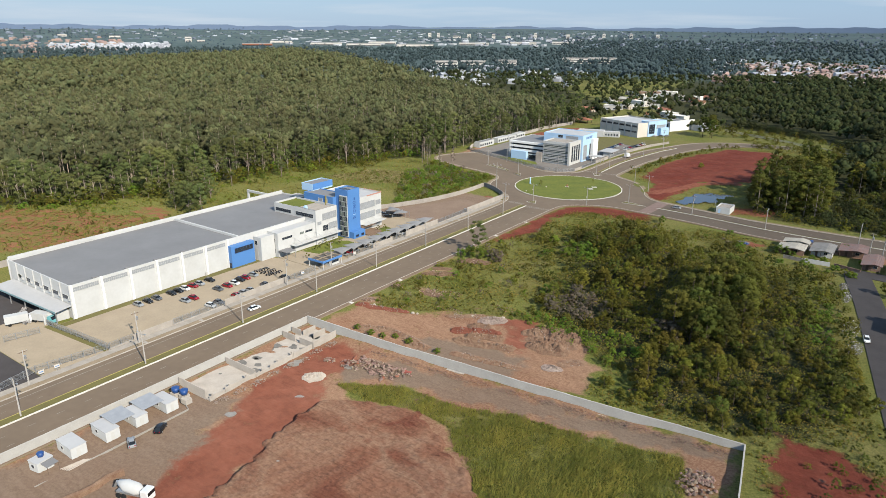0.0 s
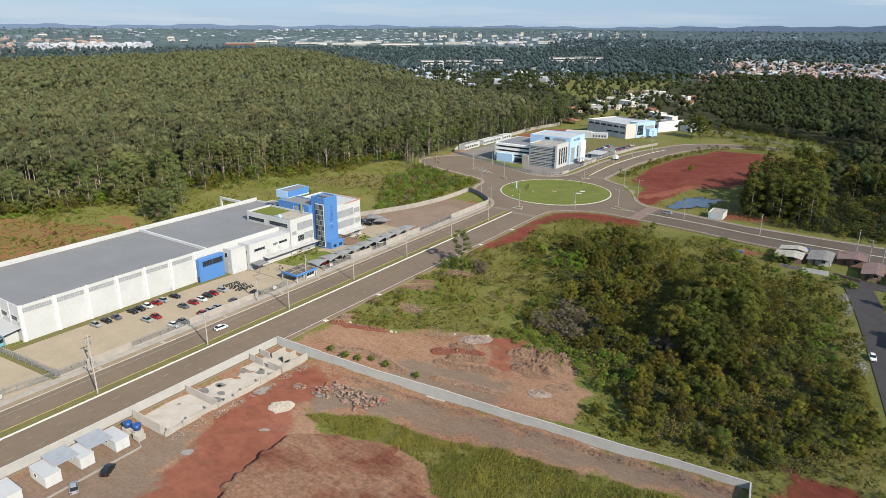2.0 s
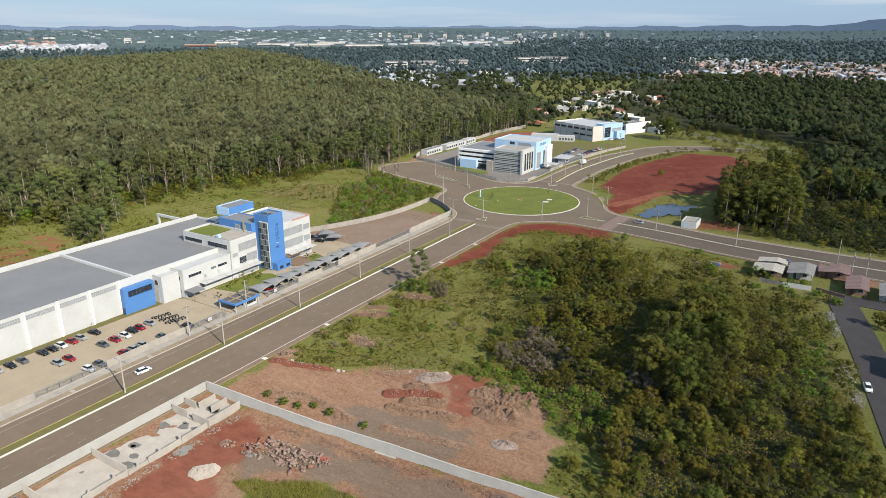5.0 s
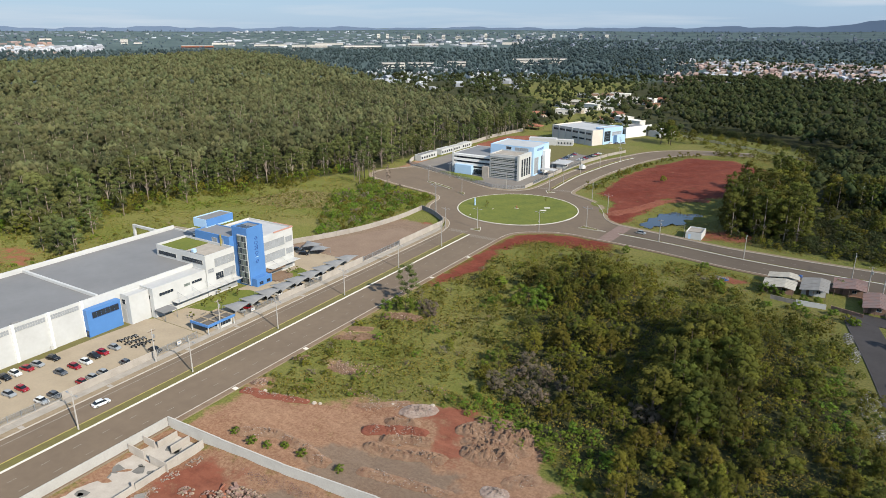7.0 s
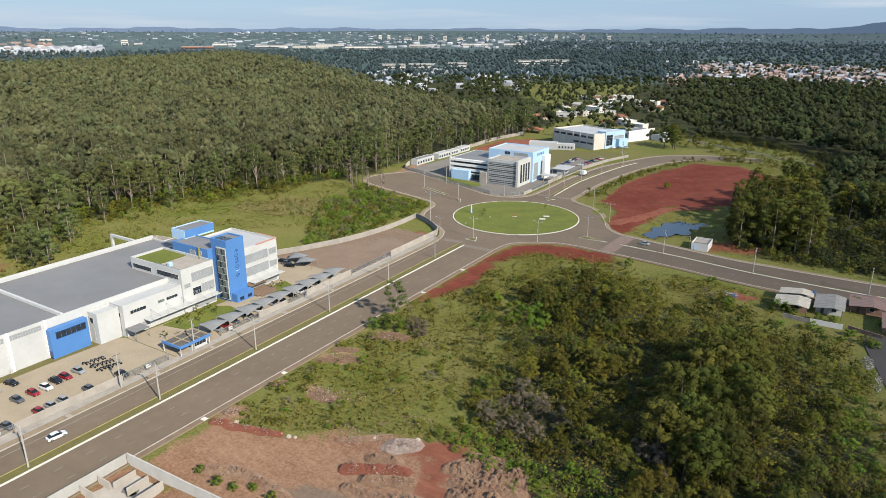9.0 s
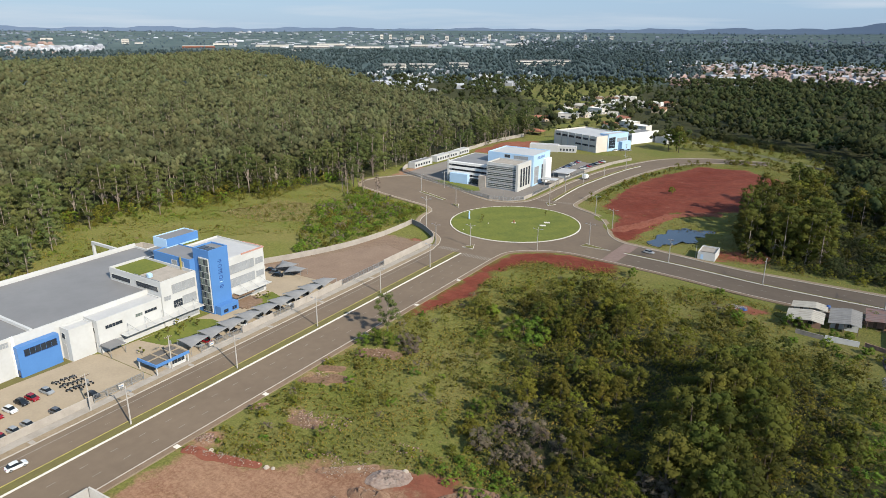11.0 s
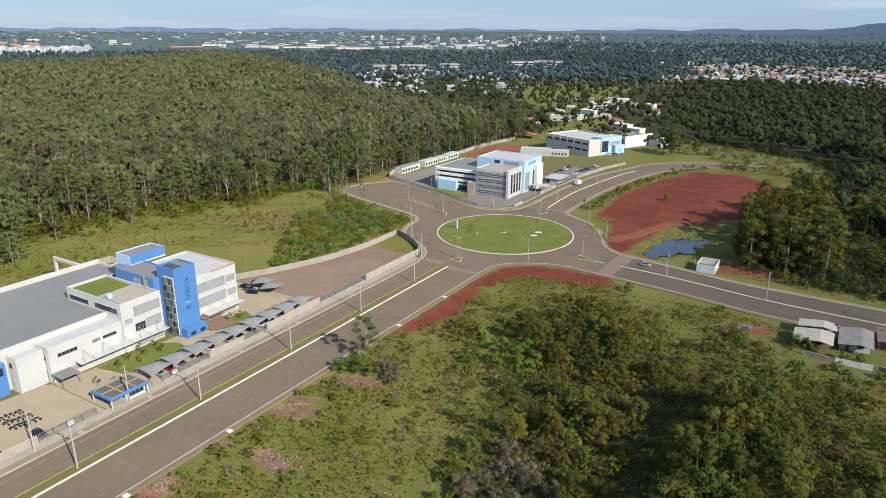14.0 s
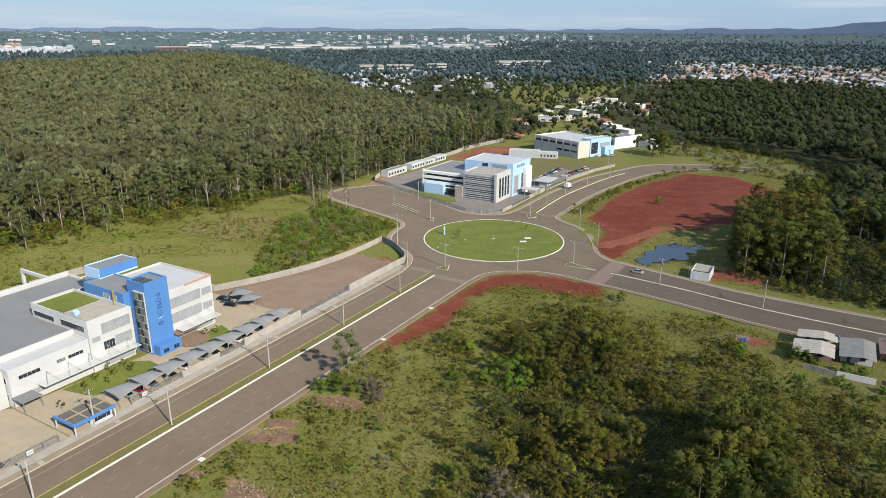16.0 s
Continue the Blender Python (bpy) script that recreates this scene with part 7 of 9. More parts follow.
for i in range(4):
    wh.window("-y", 0, -15 + i * 3.6, -12.6 + i * 3.6, 1.0, 6.4, 2, DARK_GLASS, 3)
wh.walls(2.5, 14, 26, 48, -0.1, 5, WALL_WHITE, 0.3, ROOF_PALE, 0.3)
for i, (y0, y1, h) in enumerate(((429, 450, 3.9), (456, 472, 3.7), (473, 485, 3.3), (486, 500, 3.6))):
    sh = Building("white_shed", -117.5, y0, "low white flat-roofed shed along the wall", "shed", 0, "white sheds")
    sh.walls(0, 5.0, 0, y1 - y0, -0.1, h, WALL_WHITE, 0.2, ROOF_GREY if i == 0 else ROOF_PALE, 0.15)
    for k in range(int((y1 - y0) / 3.2)):
        sh.window("+x", 5.0, 0.8 + k * 3.1, 2.6 + k * 3.1, 0.9, 2.4, 2, DARK_GLASS)
solid_wall([(-113.5, 417), (-119.5, 434), (-119.5, 475), (-117.5, 511), (-118, 548), (-112, 592)], -0.2, 2.4, label="long white concrete wall beside the gum wood")
bar_fence([(-113, 416), (-86.8, 404.4)])
bar_fence([(-86.6, 404.3), (-47, 388.2)])
bar_fence([(-47, 388), (-33.5, 382.8)])
bar_fence([(-33.3, 382.8), (-21.5, 385.0)])
bar_fence([(-21.5, 385.2), (-17.0, 391.5)])
solid_wall([(-17.0, 392), (-16.8, 402)], -0.2, 1.6)
bar_fence([(-16.8, 402.5), (-16.8, 424)])
solid_wall([(-16.8, 424.5), (-16.6, 446)], -0.2, 1.8)
bar_fence([(-16.4, 447), (-15, 474)])
solid_wall([(-15, 476), (-9.4, 513)], -0.2, 1.8)
solid_wall([(-9.4, 514), (-3, 536)], -0.2, 1.6)
bar_fence([(16, 634), (62, 604)], 1.8, 0.2, 4.6, "pale post-and-bar fence along the meadow")
bar_fence([(62.5, 603.6), (108, 571)], 1.8, 0.2, 4.6, "pale post-and-bar fence along the meadow")
solid_wall([(108, 569), (141, 553)], -0.2, 1.5, label="low pale concrete wall at the meadow's end")
hutb = Building("garden_pavilion", -114, 603, "small open pavilion with brown tiled hip roof", "pavilion")
hutb.shape("roof", Shape().poly([(-1, -1, 3), (13, -1, 3), (8, 5, 5), (4, 5, 5)]).poly([(13, -1, 3), (13, 11, 3), (8, 5, 5)]).poly([(13, 11, 3), (-1, 11, 3), (4, 5, 5), (8, 5, 5)]).poly([(-1, 11, 3), (-1, -1, 3), (4, 5, 5)])
           .poly([(-1, -1, 2.98), (-1, 11, 2.98), (13, 11, 2.98), (13, -1, 2.98)]), TERRACOTTA)
for x, y in ((0, 0), (12, 0), (12, 10), (0, 10)):
    hutb.box("post", x - 0.15, x + 0.15, y - 0.15, y + 0.15, -0.2, 2.97, WOOD)

# the roofless white hut by the side road
hut = Building("roadside_hut", 82.5, 342.6, "small white roofless block hut beside the road", "hut")
hut.walls(0, 6.6, 0, 9.5, -0.3, 3.1, WALL_WHITE, 0.22)
hut.box("floor", 0.23, 6.37, 0.23, 9.27, -0.2, 0.1, CONCRETE)
hut.box("roof", 0.23, 6.37, 3.2, 9.27, 2.3, 2.5, CONCRETE, "grey concrete roof slab below the parapet")
hut.box("inner_wall", 3.2, 3.4, 0.23, 3.1, 0.1, 2.3, WALL_WHITE)
hut.box("door", 1.2, 2.2, -0.05, -0.003, 0, 2.1, SKYBLUE)
hut.box("mast", -0.8, -0.68, 0.5, 0.62, -0.3, 5.5, POLE)

# ---- the building plot: wall, rooms, site huts ----
ZL = -0.6
WALL_GREY = mat("grey_block_wall", (0.41, 0.403, 0.387), (0.328, 0.319, 0.304), 0.3, 0.9, 0.1, where="World", fine=0.4)
solid_wall([(14.7, 130.2), (14.7, 10)], ZL - 0.3, 2.35, 0.22, WALL_GREY, "long pale block wall between plot and avenue", panel=11.0, plain=True)
solid_wall([(14.8, 130.4), (32, 130.8), (49.5, 131.5), (72, 133.6), (86, 134.4), (100, 135.8), (114, 137.0), (127, 138.7), (140.5, 139.7)], ZL - 0.5, 2.5, 0.22, WALL_GREY, "long grey block wall across the building plot", panel=16.0, plain=True, z1b=1.9)
solid_wall([(140.5, 139.7), (143.0, 124), (146.5, 100), (152, 60)], ZL - 0.5, 1.9, 0.22, WALL_GREY, "grey block wall along the plot's far side", panel=16.0, plain=True)
solid("footing", Shape().strip([(30, 130.4), (49.5, 131.1), (72, 133.2), (86, 134.0), (100, 135.4), (114, 136.6), (127, 138.3), (140.0, 139.2)], 0.5, ZL - 0.5, ZL + 0.12), CONCRETE_PALE, "pale concrete footing along the block wall", "footing")

rooms = Building("unfinished_rooms", 15.2, 85.0, "row of unroofed pale block rooms with concrete floors", "building shell")
rooms.box("floor", 0.1, 12.8, 0.1, 14.2, -0.8, -0.35, CONCRETE_PALE)
rooms.box("floor", 0.1, 12.6, 14.6, 34.6, -0.8, -0.30, CONCRETE_PALE)
rooms.box("floor", 0.1, 12.6, 35.0, 44.2, -0.8, -0.32, CONCRETE_PALE)
rooms.box("cross_wall", 0.13, 11.0, -0.1, 0.1, -0.8, 1.9, CONCRETE_PALE)
rooms.box("cross_wall", 0.13, 12.4, 14.3, 14.5, -0.8, 1.6, CONCRETE_PALE)
rooms.box("cross_wall", 0.13, 5.5, 34.7, 34.9, -0.8, 1.7, CONCRETE_PALE)
rooms.box("cross_wall", 7.4, 13.2, 34.7, 34.9, -0.8, 1.6, CONCRETE_PALE)
rooms.box("cross_wall", 0.13, 4.0, 38.4, 38.6, -0.8, 1.6, CONCRETE_PALE)
for y0, y1, z in ((0.0, 4.5, 0.5), (4.7, 14.2, 0.9), (14.5, 19, 0.4), (19.2, 27.5, 0.9), (27.7, 34.6, 1.0), (35.0, 44.4, 1.6)):
    rooms.box("long_wall", 12.45, 12.65, y0, y1, -0.8, z, CONCRETE_PALE)
for x, y0, y1, z in ((8.4, 39.2, 44, 1.5), (4.2, 39.0, 44, 1.2)):
    rooms.box("inner_wall", x, x + 0.2, y0, y1, -0.8, z, CONCRETE_PALE)
for i in range(9):
    rooms.box("pier", 12.3, 12.7, i * 5.3 + 0.6, i * 5.3 + 1.0, -0.8, 1.3 + 0.5 * ((i * 7) % 3 - 1) * 0.5, CONCRETE_PALE)
STAIN = mat("dark_wet_concrete", (0.164, 0.16, 0.15), (0.107, 0.101, 0.097), 0.8, 0.8)
rr = random.Random(5)
for i in range(16):
    cx, cy = rr.uniform(2, 11), rr.uniform(2, 42)
    if abs(cy - 14.4) > 1.2 and abs(cy - 34.8) > 1.2:
        k = rr.uniform(0.5, 1.7)
        pts = [(cx + k * rr.uniform(0.6, 1.2) * math.cos(a * 0.785), cy + k * rr.uniform(0.6, 1.2) * math.sin(a * 0.785)) for a in range(8)]
        z = -0.345 if cy < 14.4 else -0.295 if cy < 34.8 else -0.315
        rooms.shape("puddle", Shape().prism(pts, z - 0.004, z), STAIN)


def debris(name, x, y, sx, sy, h, n, size, material, label, seed, category="rubble"):
    """A heap of broken pieces, highest in the middle, in one mesh."""
    r = random.Random(seed)
    s = Shape()
    for _ in range(n):
        a, d = r.uniform(0, 2 * math.pi), r.random() ** 0.6
        px, py = sx * d * math.cos(a), sy * d * math.sin(a)
        z = h * max(0, 1 - d) ** 0.9 + r.uniform(0, 0.15)
        s.blob((px, py, z), size * r.uniform(0.4, 1.3), r, 5, 2, r.uniform(0.4, 0.8), 0.35)
    z0 = ground_height(x, y)
    ob = tagged(new(name, s.mesh(name, material)), label, category, "", "stuff")
    ob.location = (x, y, z0 - 0.05)
    return ob


def earth_mound(line, wide, h, material, label, seed, lumps=0.9, step=0.3, round_=0.75):
    """Tipped earth along a line: steep, lumpy sides and a broken crest."""
    xs, ys = [p[0] for p in line], [p[1] for p in line]
    mx, my = np.meshgrid(np.arange(min(xs) - wide, max(xs) + wide, step), np.arange(min(ys) - wide, max(ys) + wide, step), indexing="ij")
    d = np.full(mx.shape, 1e9)
    for (x1, y1), (x2, y2) in zip(line, line[1:] or line):
        dx, dy = x2 - x1, y2 - y1
        t = np.clip(((mx - x1) * dx + (my - y1) * dy) / (dx * dx + dy * dy + 1e-9), 0, 1)
        d = np.minimum(d, np.hypot(mx - x1 - t * dx, my - y1 - t * dy))
    d = d / (wide * (0.7 + 0.55 * vnoise(mx * 0.35, my * 0.35, seed)))
    rise = np.clip(1 - d, 0, 1) ** round_
    lump = 0.2 + lumps * (0.45 * vnoise(mx * 0.6, my * 0.6, seed + 1) + 0.55 * np.abs(vnoise(mx * 1.1, my * 1.1, seed + 2) - 0.5) * 2 + 0.4 * vnoise(mx * 2.3, my * 2.3, seed + 3)) + np.random.default_rng(seed).normal(0, 0.10, mx.shape)
    z = np.where(d < 1, 0.8 * h * rise * lump, -0.3)
    base = np.array([ground_height(x, y) for x, y in zip(mx.ravel(), my.ravel())]).reshape(mx.shape)
    i = np.arange(mx.size).reshape(mx.shape)
    q = np.stack([i[:-1, :-1], i[1:, :-1], i[1:, 1:], i[:-1, 1:]], -1).reshape(-1, 4)
    q = q[(d.ravel()[q] < 1).any(1)]
    used, q = np.unique(q, return_inverse=True)
    v = np.stack([mx, my, base + z], -1).reshape(-1, 3)[used]
    o = np.array([*line[0], ground_height(*line[0])])
    ob = tagged(new("earth_mound", fast_mesh("earth_mound", v - o, q.reshape(-1, 4), material)), label, "mound", "tipped earth mounds")
    ob.location = o
    return ob


for i in range(34):
    r_ = random.Random(700 + i)
    x, y = r_.uniform(42, 60), r_.uniform(117, 125)
    sl = Building("broken_slab", x, y, "tilted broken concrete slab on the rubble heap", "slab", r_.uniform(0, 180), "broken slabs", ground_height(x, y) + r_.uniform(0.1, 0.8))
    w_, d_ = r_.uniform(0.3, 0.85), r_.uniform(0.25, 0.6)
    t_ = r_.uniform(-0.5, 0.5)
    sl.shape("slab", Shape().loft([[(-w_, -d_, -t_), (w_, -d_ * 0.8, t_), (w_ * 0.8, d_, t_), (-w_ * 0.9, d_ * 0.7, -t_)], [(-w_, -d_, 0.16 - t_), (w_, -d_ * 0.8, 0.16 + t_), (w_ * 0.8, d_, 0.16 + t_), (-w_ * 0.9, d_ * 0.7, 0.16 - t_)]]), RUBBLE if i % 7 else TERRACOTTA)
WET_GREY = mat("grey_slurry", (0.30, 0.285, 0.26), (0.21, 0.195, 0.175), 0.6, 0.6, where="World")
BRICK_RED = mat("new_red_bricks", (0.344, 0.109, 0.088), (0.246, 0.076, 0.062), 1.5, 0.85, 0.2)
stack = Building("brick_stack", 58.6, 124.4, "toppled stack of red hollow bricks on rubble", "bricks", 25, "", ground_height(58.6, 124.4))
for i in range(22):
    r_ = random.Random(640 + i)
    bx, by, bz = (i % 4) * 0.62 - 1.1, (i // 4 % 3) * 0.4 - 0.5, 0.28 * (i // 12)
    stack.shape("brick", Shape().bevel_box(bx + r_.uniform(0, 0.08), bx + 0.56, by + r_.uniform(0, 0.05), by + 0.36, bz, bz + 0.27, 0.02), BRICK_RED)
for i, (x, y, rx, ry) in enumerate(((44.1, 99.6, 1.9, 1.1), (29.9, 111.0, 1.6, 2.4), (61.0, 78.0, 3.0, 2.0), (36.8, 84.0, 2.6, 1.6), (44, 117.5, 1.6, 1.0))):
    r_ = random.Random(660 + i)
    zz = ground_height(x, y) + (0.95 if x > 50 else 0.06)
    solid("slurry_patch", Shape().prism([(x + rx * r_.uniform(0.6, 1.1) * math.cos(k * 0.42), y + ry * r_.uniform(0.6, 1.1) * math.sin(k * 0.42)) for k in range(15)], zz - 0.3, zz), WET_GREY, "patch of dried grey cement slurry on red earth", "slurry")
GRAVELLY = mat("reddish_gravel", (0.221, 0.151, 0.123), (0.148, 0.092, 0.075), 0.5, 0.95, 0.3, per_island=0.35)
RED_EARTH = mat("red_earth", (0.221, 0.08, 0.051), (0.156, 0.052, 0.035), 0.3, 0.95, 0.4, where="World", fine=0.4)
TAN_EARTH = mat("tan_earth", (0.279, 0.189, 0.128), (0.139, 0.071, 0.046), 0.5, 0.95, 0.4, where="World", fine=0.4)
VERGE_EARTH = mat("brown_verge_earth", (0.205, 0.126, 0.088), (0.107, 0.071, 0.04), 0.6, 0.95, 0.4, where="World", fine=0.5)
LIME = mat("pale_sand", (0.451, 0.403, 0.352), (0.361, 0.311, 0.264), 0.8, 0.95, 0.2)
earth_mound([(39.4, 108.0), (40.6, 109.2)], 2.3, 2.0, LIME, "pale sand heap on red earth", 3, 0.6, 0.25)
for i, (x, y, sx, sy, h, n, size) in enumerate(((44, 119, 4, 3, 0.8, 90, 0.3), (50, 122.5, 7, 2.4, 0.9, 180, 0.33), (57, 123.6, 4, 2.0, 0.7, 90, 0.3), (36.5, 118, 2, 1.5, 0.6, 40, 0.35), (53, 120, 5, 2, 0.4, 90, 0.25), (135, 124, 4, 5, 1.0, 160, 0.4))):
    debris("rubble_heap", x, y, sx, sy, h, n, size, RUBBLE, "heap of broken concrete and building rubble", 20 + i)
MOUNDS = [  # crest, half width, height, earth, how lumpy
    ([(59.0, 165.2), (61.5, 167.0)], 3.0, 1.7, STONE, 0.9), ([(54.6, 153.4), (57.5, 155.4), (61, 156.9), (65.8, 158.8)], 1.9, 1.5, RED_EARTH, 1.0), ([(57.4, 158.8), (62.4, 160.6)], 2.0, 1.6, TAN_EARTH, 1.1),
    ([(60.2, 152.4), (64.2, 155.0), (68.4, 156.6)], 1.7, 1.4, TAN_EARTH, 1.2), ([(59.2, 149.0), (63.0, 149.2), (67.5, 150.2), (74.2, 152.4)], 2.0, 1.5, TAN_EARTH, 1.1), ([(74.5, 165.5), (78.5, 168.5)], 3.6, 1.7, TAN_EARTH, 1.2),
    ([(80.5, 158.5), (85.5, 160.5)], 4.0, 2.1, TAN_EARTH, 1.2), ([(81.5, 167.0), (85.5, 168.8)], 4.2, 2.2, TAN_EARTH, 1.2), ([(80.5, 172.6), (76.0, 170.8)], 2.2, 1.3, TAN_EARTH, 1.1), ([(78, 162.0), (87.5, 165.0)], 3.2, 1.5, TAN_EARTH, 1.2),
    ([(30.5, 137.2), (34.6, 140.0), (39.2, 140.9), (44.8, 140.7), (50, 139.8), (54.0, 138.6)], 1.9, 1.2, TAN_EARTH, 1.0), ([(17.8, 150.6), (20.5, 151.4), (24.1, 151.4), (29, 152.9), (34.4, 154.4)], 1.5, 1.1, RED_EARTH, 0.9),
    ([(88.6, 148.8), (90.4, 149.8)], 2.2, 1.2, STONE, 0.9), ([(63, 141.0), (72, 142.5), (82, 143.8)], 1.6, 0.7, TAN_EARTH, 0.8), ([(46.5, 160.6), (51.2, 164.2), (55.4, 167.6)], 1.1, 0.7, TAN_EARTH, 1.0), ([(91, 154.0), (94, 157)], 2.4, 0.8, TAN_EARTH, 1.0)]
for i, (crest, wide, h, earth, lumps) in enumerate(MOUNDS):
    stony = earth is STONE
    earth_mound(crest, wide, h, earth, "heap of pale broken rubble on cleared ground" if stony else "ridge of tipped red earth on cleared ground" if earth is RED_EARTH else "rough ridge of tipped tan earth on cleared ground", 40 + 5 * i, lumps)
    for k in range(len(crest) - 1):
        (x1, y1), (x2, y2) = crest[k], crest[k + 1]
        debris("rubble_scatter", (x1 + x2) / 2, (y1 + y2) / 2, abs(x2 - x1) / 2 + wide * 0.8, abs(y2 - y1) / 2 + wide * 0.6, h * 0.8, 150 if stony else 60, 0.16, STONE, "broken stones strewn on the earth heap", 60 + i * 7 + k)
for i, (crest, wide, h) in enumerate((([(17.6, 186.6), (20.5, 188.5), (23.5, 189.6)], 1.9, 0.9), ([(23.5, 191.5), (27.5, 192.5)], 2.2, 0.9), ([(29.5, 171.5), (34, 172.5)], 2.2, 0.6), ([(21, 206.5), (25, 208.6), (29.5, 210)], 2.6, 1.2), ([(17, 170.4), (18.6, 172)], 1.6, 0.8), ([(17.6, 194.2), (22, 196.6)], 1.7, 0.7))):
    earth_mound(crest, wide, h, VERGE_EARTH, "low overgrown hump of brown earth beside the avenue", 300 + 5 * i, 1.0)
earth_mound([(44, 363), (49, 374), (54, 388), (58, 399), (66, 408), (76, 414)], 3.4, 1.2, RED_EARTH, "sloping bank of bare red earth above the pond", 380, 0.7, 0.5)
plant("sapling_tree", BROAD[3], 46.5, 447.0, 0.5, 1.0, "small lone green tree on bare red earth", "tree", "")
for x, y, k in ((29.9, 136.4, 0.5), (36.3, 135.4, 0.55), (40.3, 136.2, 0.5), (43.6, 138.2, 0.45), (48.6, 138.0, 0.55), (58.6, 138.6, 0.5), (21.5, 155.6, 0.3)):
    plant("weed_tuft", BUSH_LIGHT[1], x, y, k, x, "bright green weed tuft on tipped earth", "weed", "weed tufts on the earth")
for i, (x, y, k) in enumerate(((34.8, 154.6, 0.5), (37.0, 155.0, 0.6), (38.3, 155.6, 0.45), (61.8, 169.6, 0.7), (53, 165.4, 0.5), (22.6, 152.8, 0.55))):
    st_ = new("boulder", Shape().blob((0, 0, 0.2), k, random.Random(400 + i), 8, 5, 0.7, 0.18).mesh("boulder", LIME))
    tagged(st_, "pale loose boulder on cleared ground", "boulder", "loose boulders").location = (x, y, ground_height(x, y))
for i, (x, y, sx, sy, h, n) in enumerate(((18.2, 155.3, 2.6, 2.2, 1.1, 130), (30, 158, 4, 1.5, 0.6, 40), (21, 190, 4, 3, 0.7, 70), (31, 173, 5, 3.6, 0.9, 150), (18, 171, 2.2, 1.6, 0.8, 60), (25, 208.7, 5, 2.6, 0.9, 120), (37, 176, 5, 3, 0.6, 60), (58, 176, 5, 2, 0.6, 40), (45, 165, 7, 1.6, 0.6, 50))):
    debris("rubble_heap", x, y, sx, sy, h * 0.7, n, 0.22, RUBBLE, "pale broken stones and earth among weeds", 90 + i)
for i in range(8):
    debris("rubble_scatter", 29.8 + 0.4 * (i % 3), 87 + i * 5.4, 1.2, 2.4, 0.4, 40, 0.22, STONE, "broken blocks along the unfinished rooms", 120 + i)
for i in range(12):
    t = i / 11
    debris("gravel_bank", 46 + 90 * t, 128.4 + 8.6 * t, 5.5, 1.6, 0.35, 170, 0.12, GRAVELLY, "reddish gravel bank at the foot of the wall", 150 + i, "gravel")
WASTE = mat("mixed_refuse", (0.41, 0.403, 0.396), (0.115, 0.101, 0.097), 1.2, 0.8, per_island=0.6)
for i, (x, y, sx, sy) in enumerate(((148.6, 255, 1.6, 6), (152.6, 226, 2.6, 9), (155.0, 212, 2.2, 6), (147.0, 266, 1.8, 5), (104.5, 298.5, 3.5, 2.0))):
    debris("refuse_heap", x, y, sx, sy, 0.35, 260, 0.17, WASTE, "strewn pale household refuse along the street", 180 + i, "refuse")
debris("blue_tarpaulin", 106.4, 297.4, 1.1, 0.8, 0.6, 10, 0.6, TANK_BLUE, "crumpled bright blue tarpaulin on the grass", 190, "tarpaulin")


AWNING = mat("pale_grey_sheet_awning", (0.34, 0.36, 0.39), (0.28, 0.295, 0.32), 0.6, 0.6)


def hut_box(x, y, w, d, h, label, turn=0.0, roof=None, name="site_hut"):
    b = Building(name, x, y, label, "hut", turn, "", ZL + 0.02)
    b.box("wall", 0, w, 0, d, 0, h, WALL_WHITE, "", 0.04)
    b.box("roof", -0.1, w + 0.1, -0.1, d + 0.1, h + 0.003, h + 0.1, roof or ROOF_PALE)
    b.box("door", w, w + 0.04, d * 0.35, d * 0.35 + 0.8, 0.05, 2.0, GREY_CLAD)
    b.window("-y", 0, w * 0.3, w * 0.3 + 1.0, 1.1, 1.9, 2)
    return b


hut_box(18.0, 53.0, 6.2, 3.4, 2.5, "white site office container on the building plot")
hut_box(18.0, 60.6, 6.4, 3.2, 2.5, "white site container with sheet roof on the building plot")
hut_box(18.2, 67.8, 6.0, 3.0, 2.5, "white site container beside the shelter")
hut_box(18.4, 75.3, 6.2, 3.2, 2.5, "white site container with open doorway")
for y0, y1 in ((63.4, 68.6), (70.6, 76.0)):
    b = Building("open_shelter", 17.0, y0, "open work shelter with grey sheet roof", "shelter", 0, "", ZL)
    b.shape("roof", Shape().loft([[(0, 0, 2.9), (5.8, 0, 2.75), (5.8, 0, 2.82), (0, 0, 2.97)], [(0, y1 - y0, 2.9), (5.8, y1 - y0, 2.75), (5.8, y1 - y0, 2.82), (0, y1 - y0, 2.97)]]), AWNING)
    for x in (0.2, 5.5):
        for y in (0.2, y1 - y0 - 0.2):
            b.box("post", x - 0.06, x + 0.06, y - 0.06, y + 0.06, 0, 2.74, WOOD)
b = hut_box(20.8, 46.0, 3.0, 3.4, 2.5, "small grey-white hut with porch and roof tank", 8)
b.shape("porch_roof", Shape().loft([[(3.1, 0.6, 2.3), (5.2, 0.6, 2.0), (5.2, 0.6, 2.06), (3.1, 0.6, 2.36)], [(3.1, 3.2, 2.3), (5.2, 3.2, 2.0), (5.2, 3.2, 2.06), (3.1, 3.2, 2.36)]]), ROOF_GREY)
for y in (0.7, 3.1):
    b.box("porch_post", 5.05, 5.15, y, y + 0.1, 0, 2.0, WOOD)


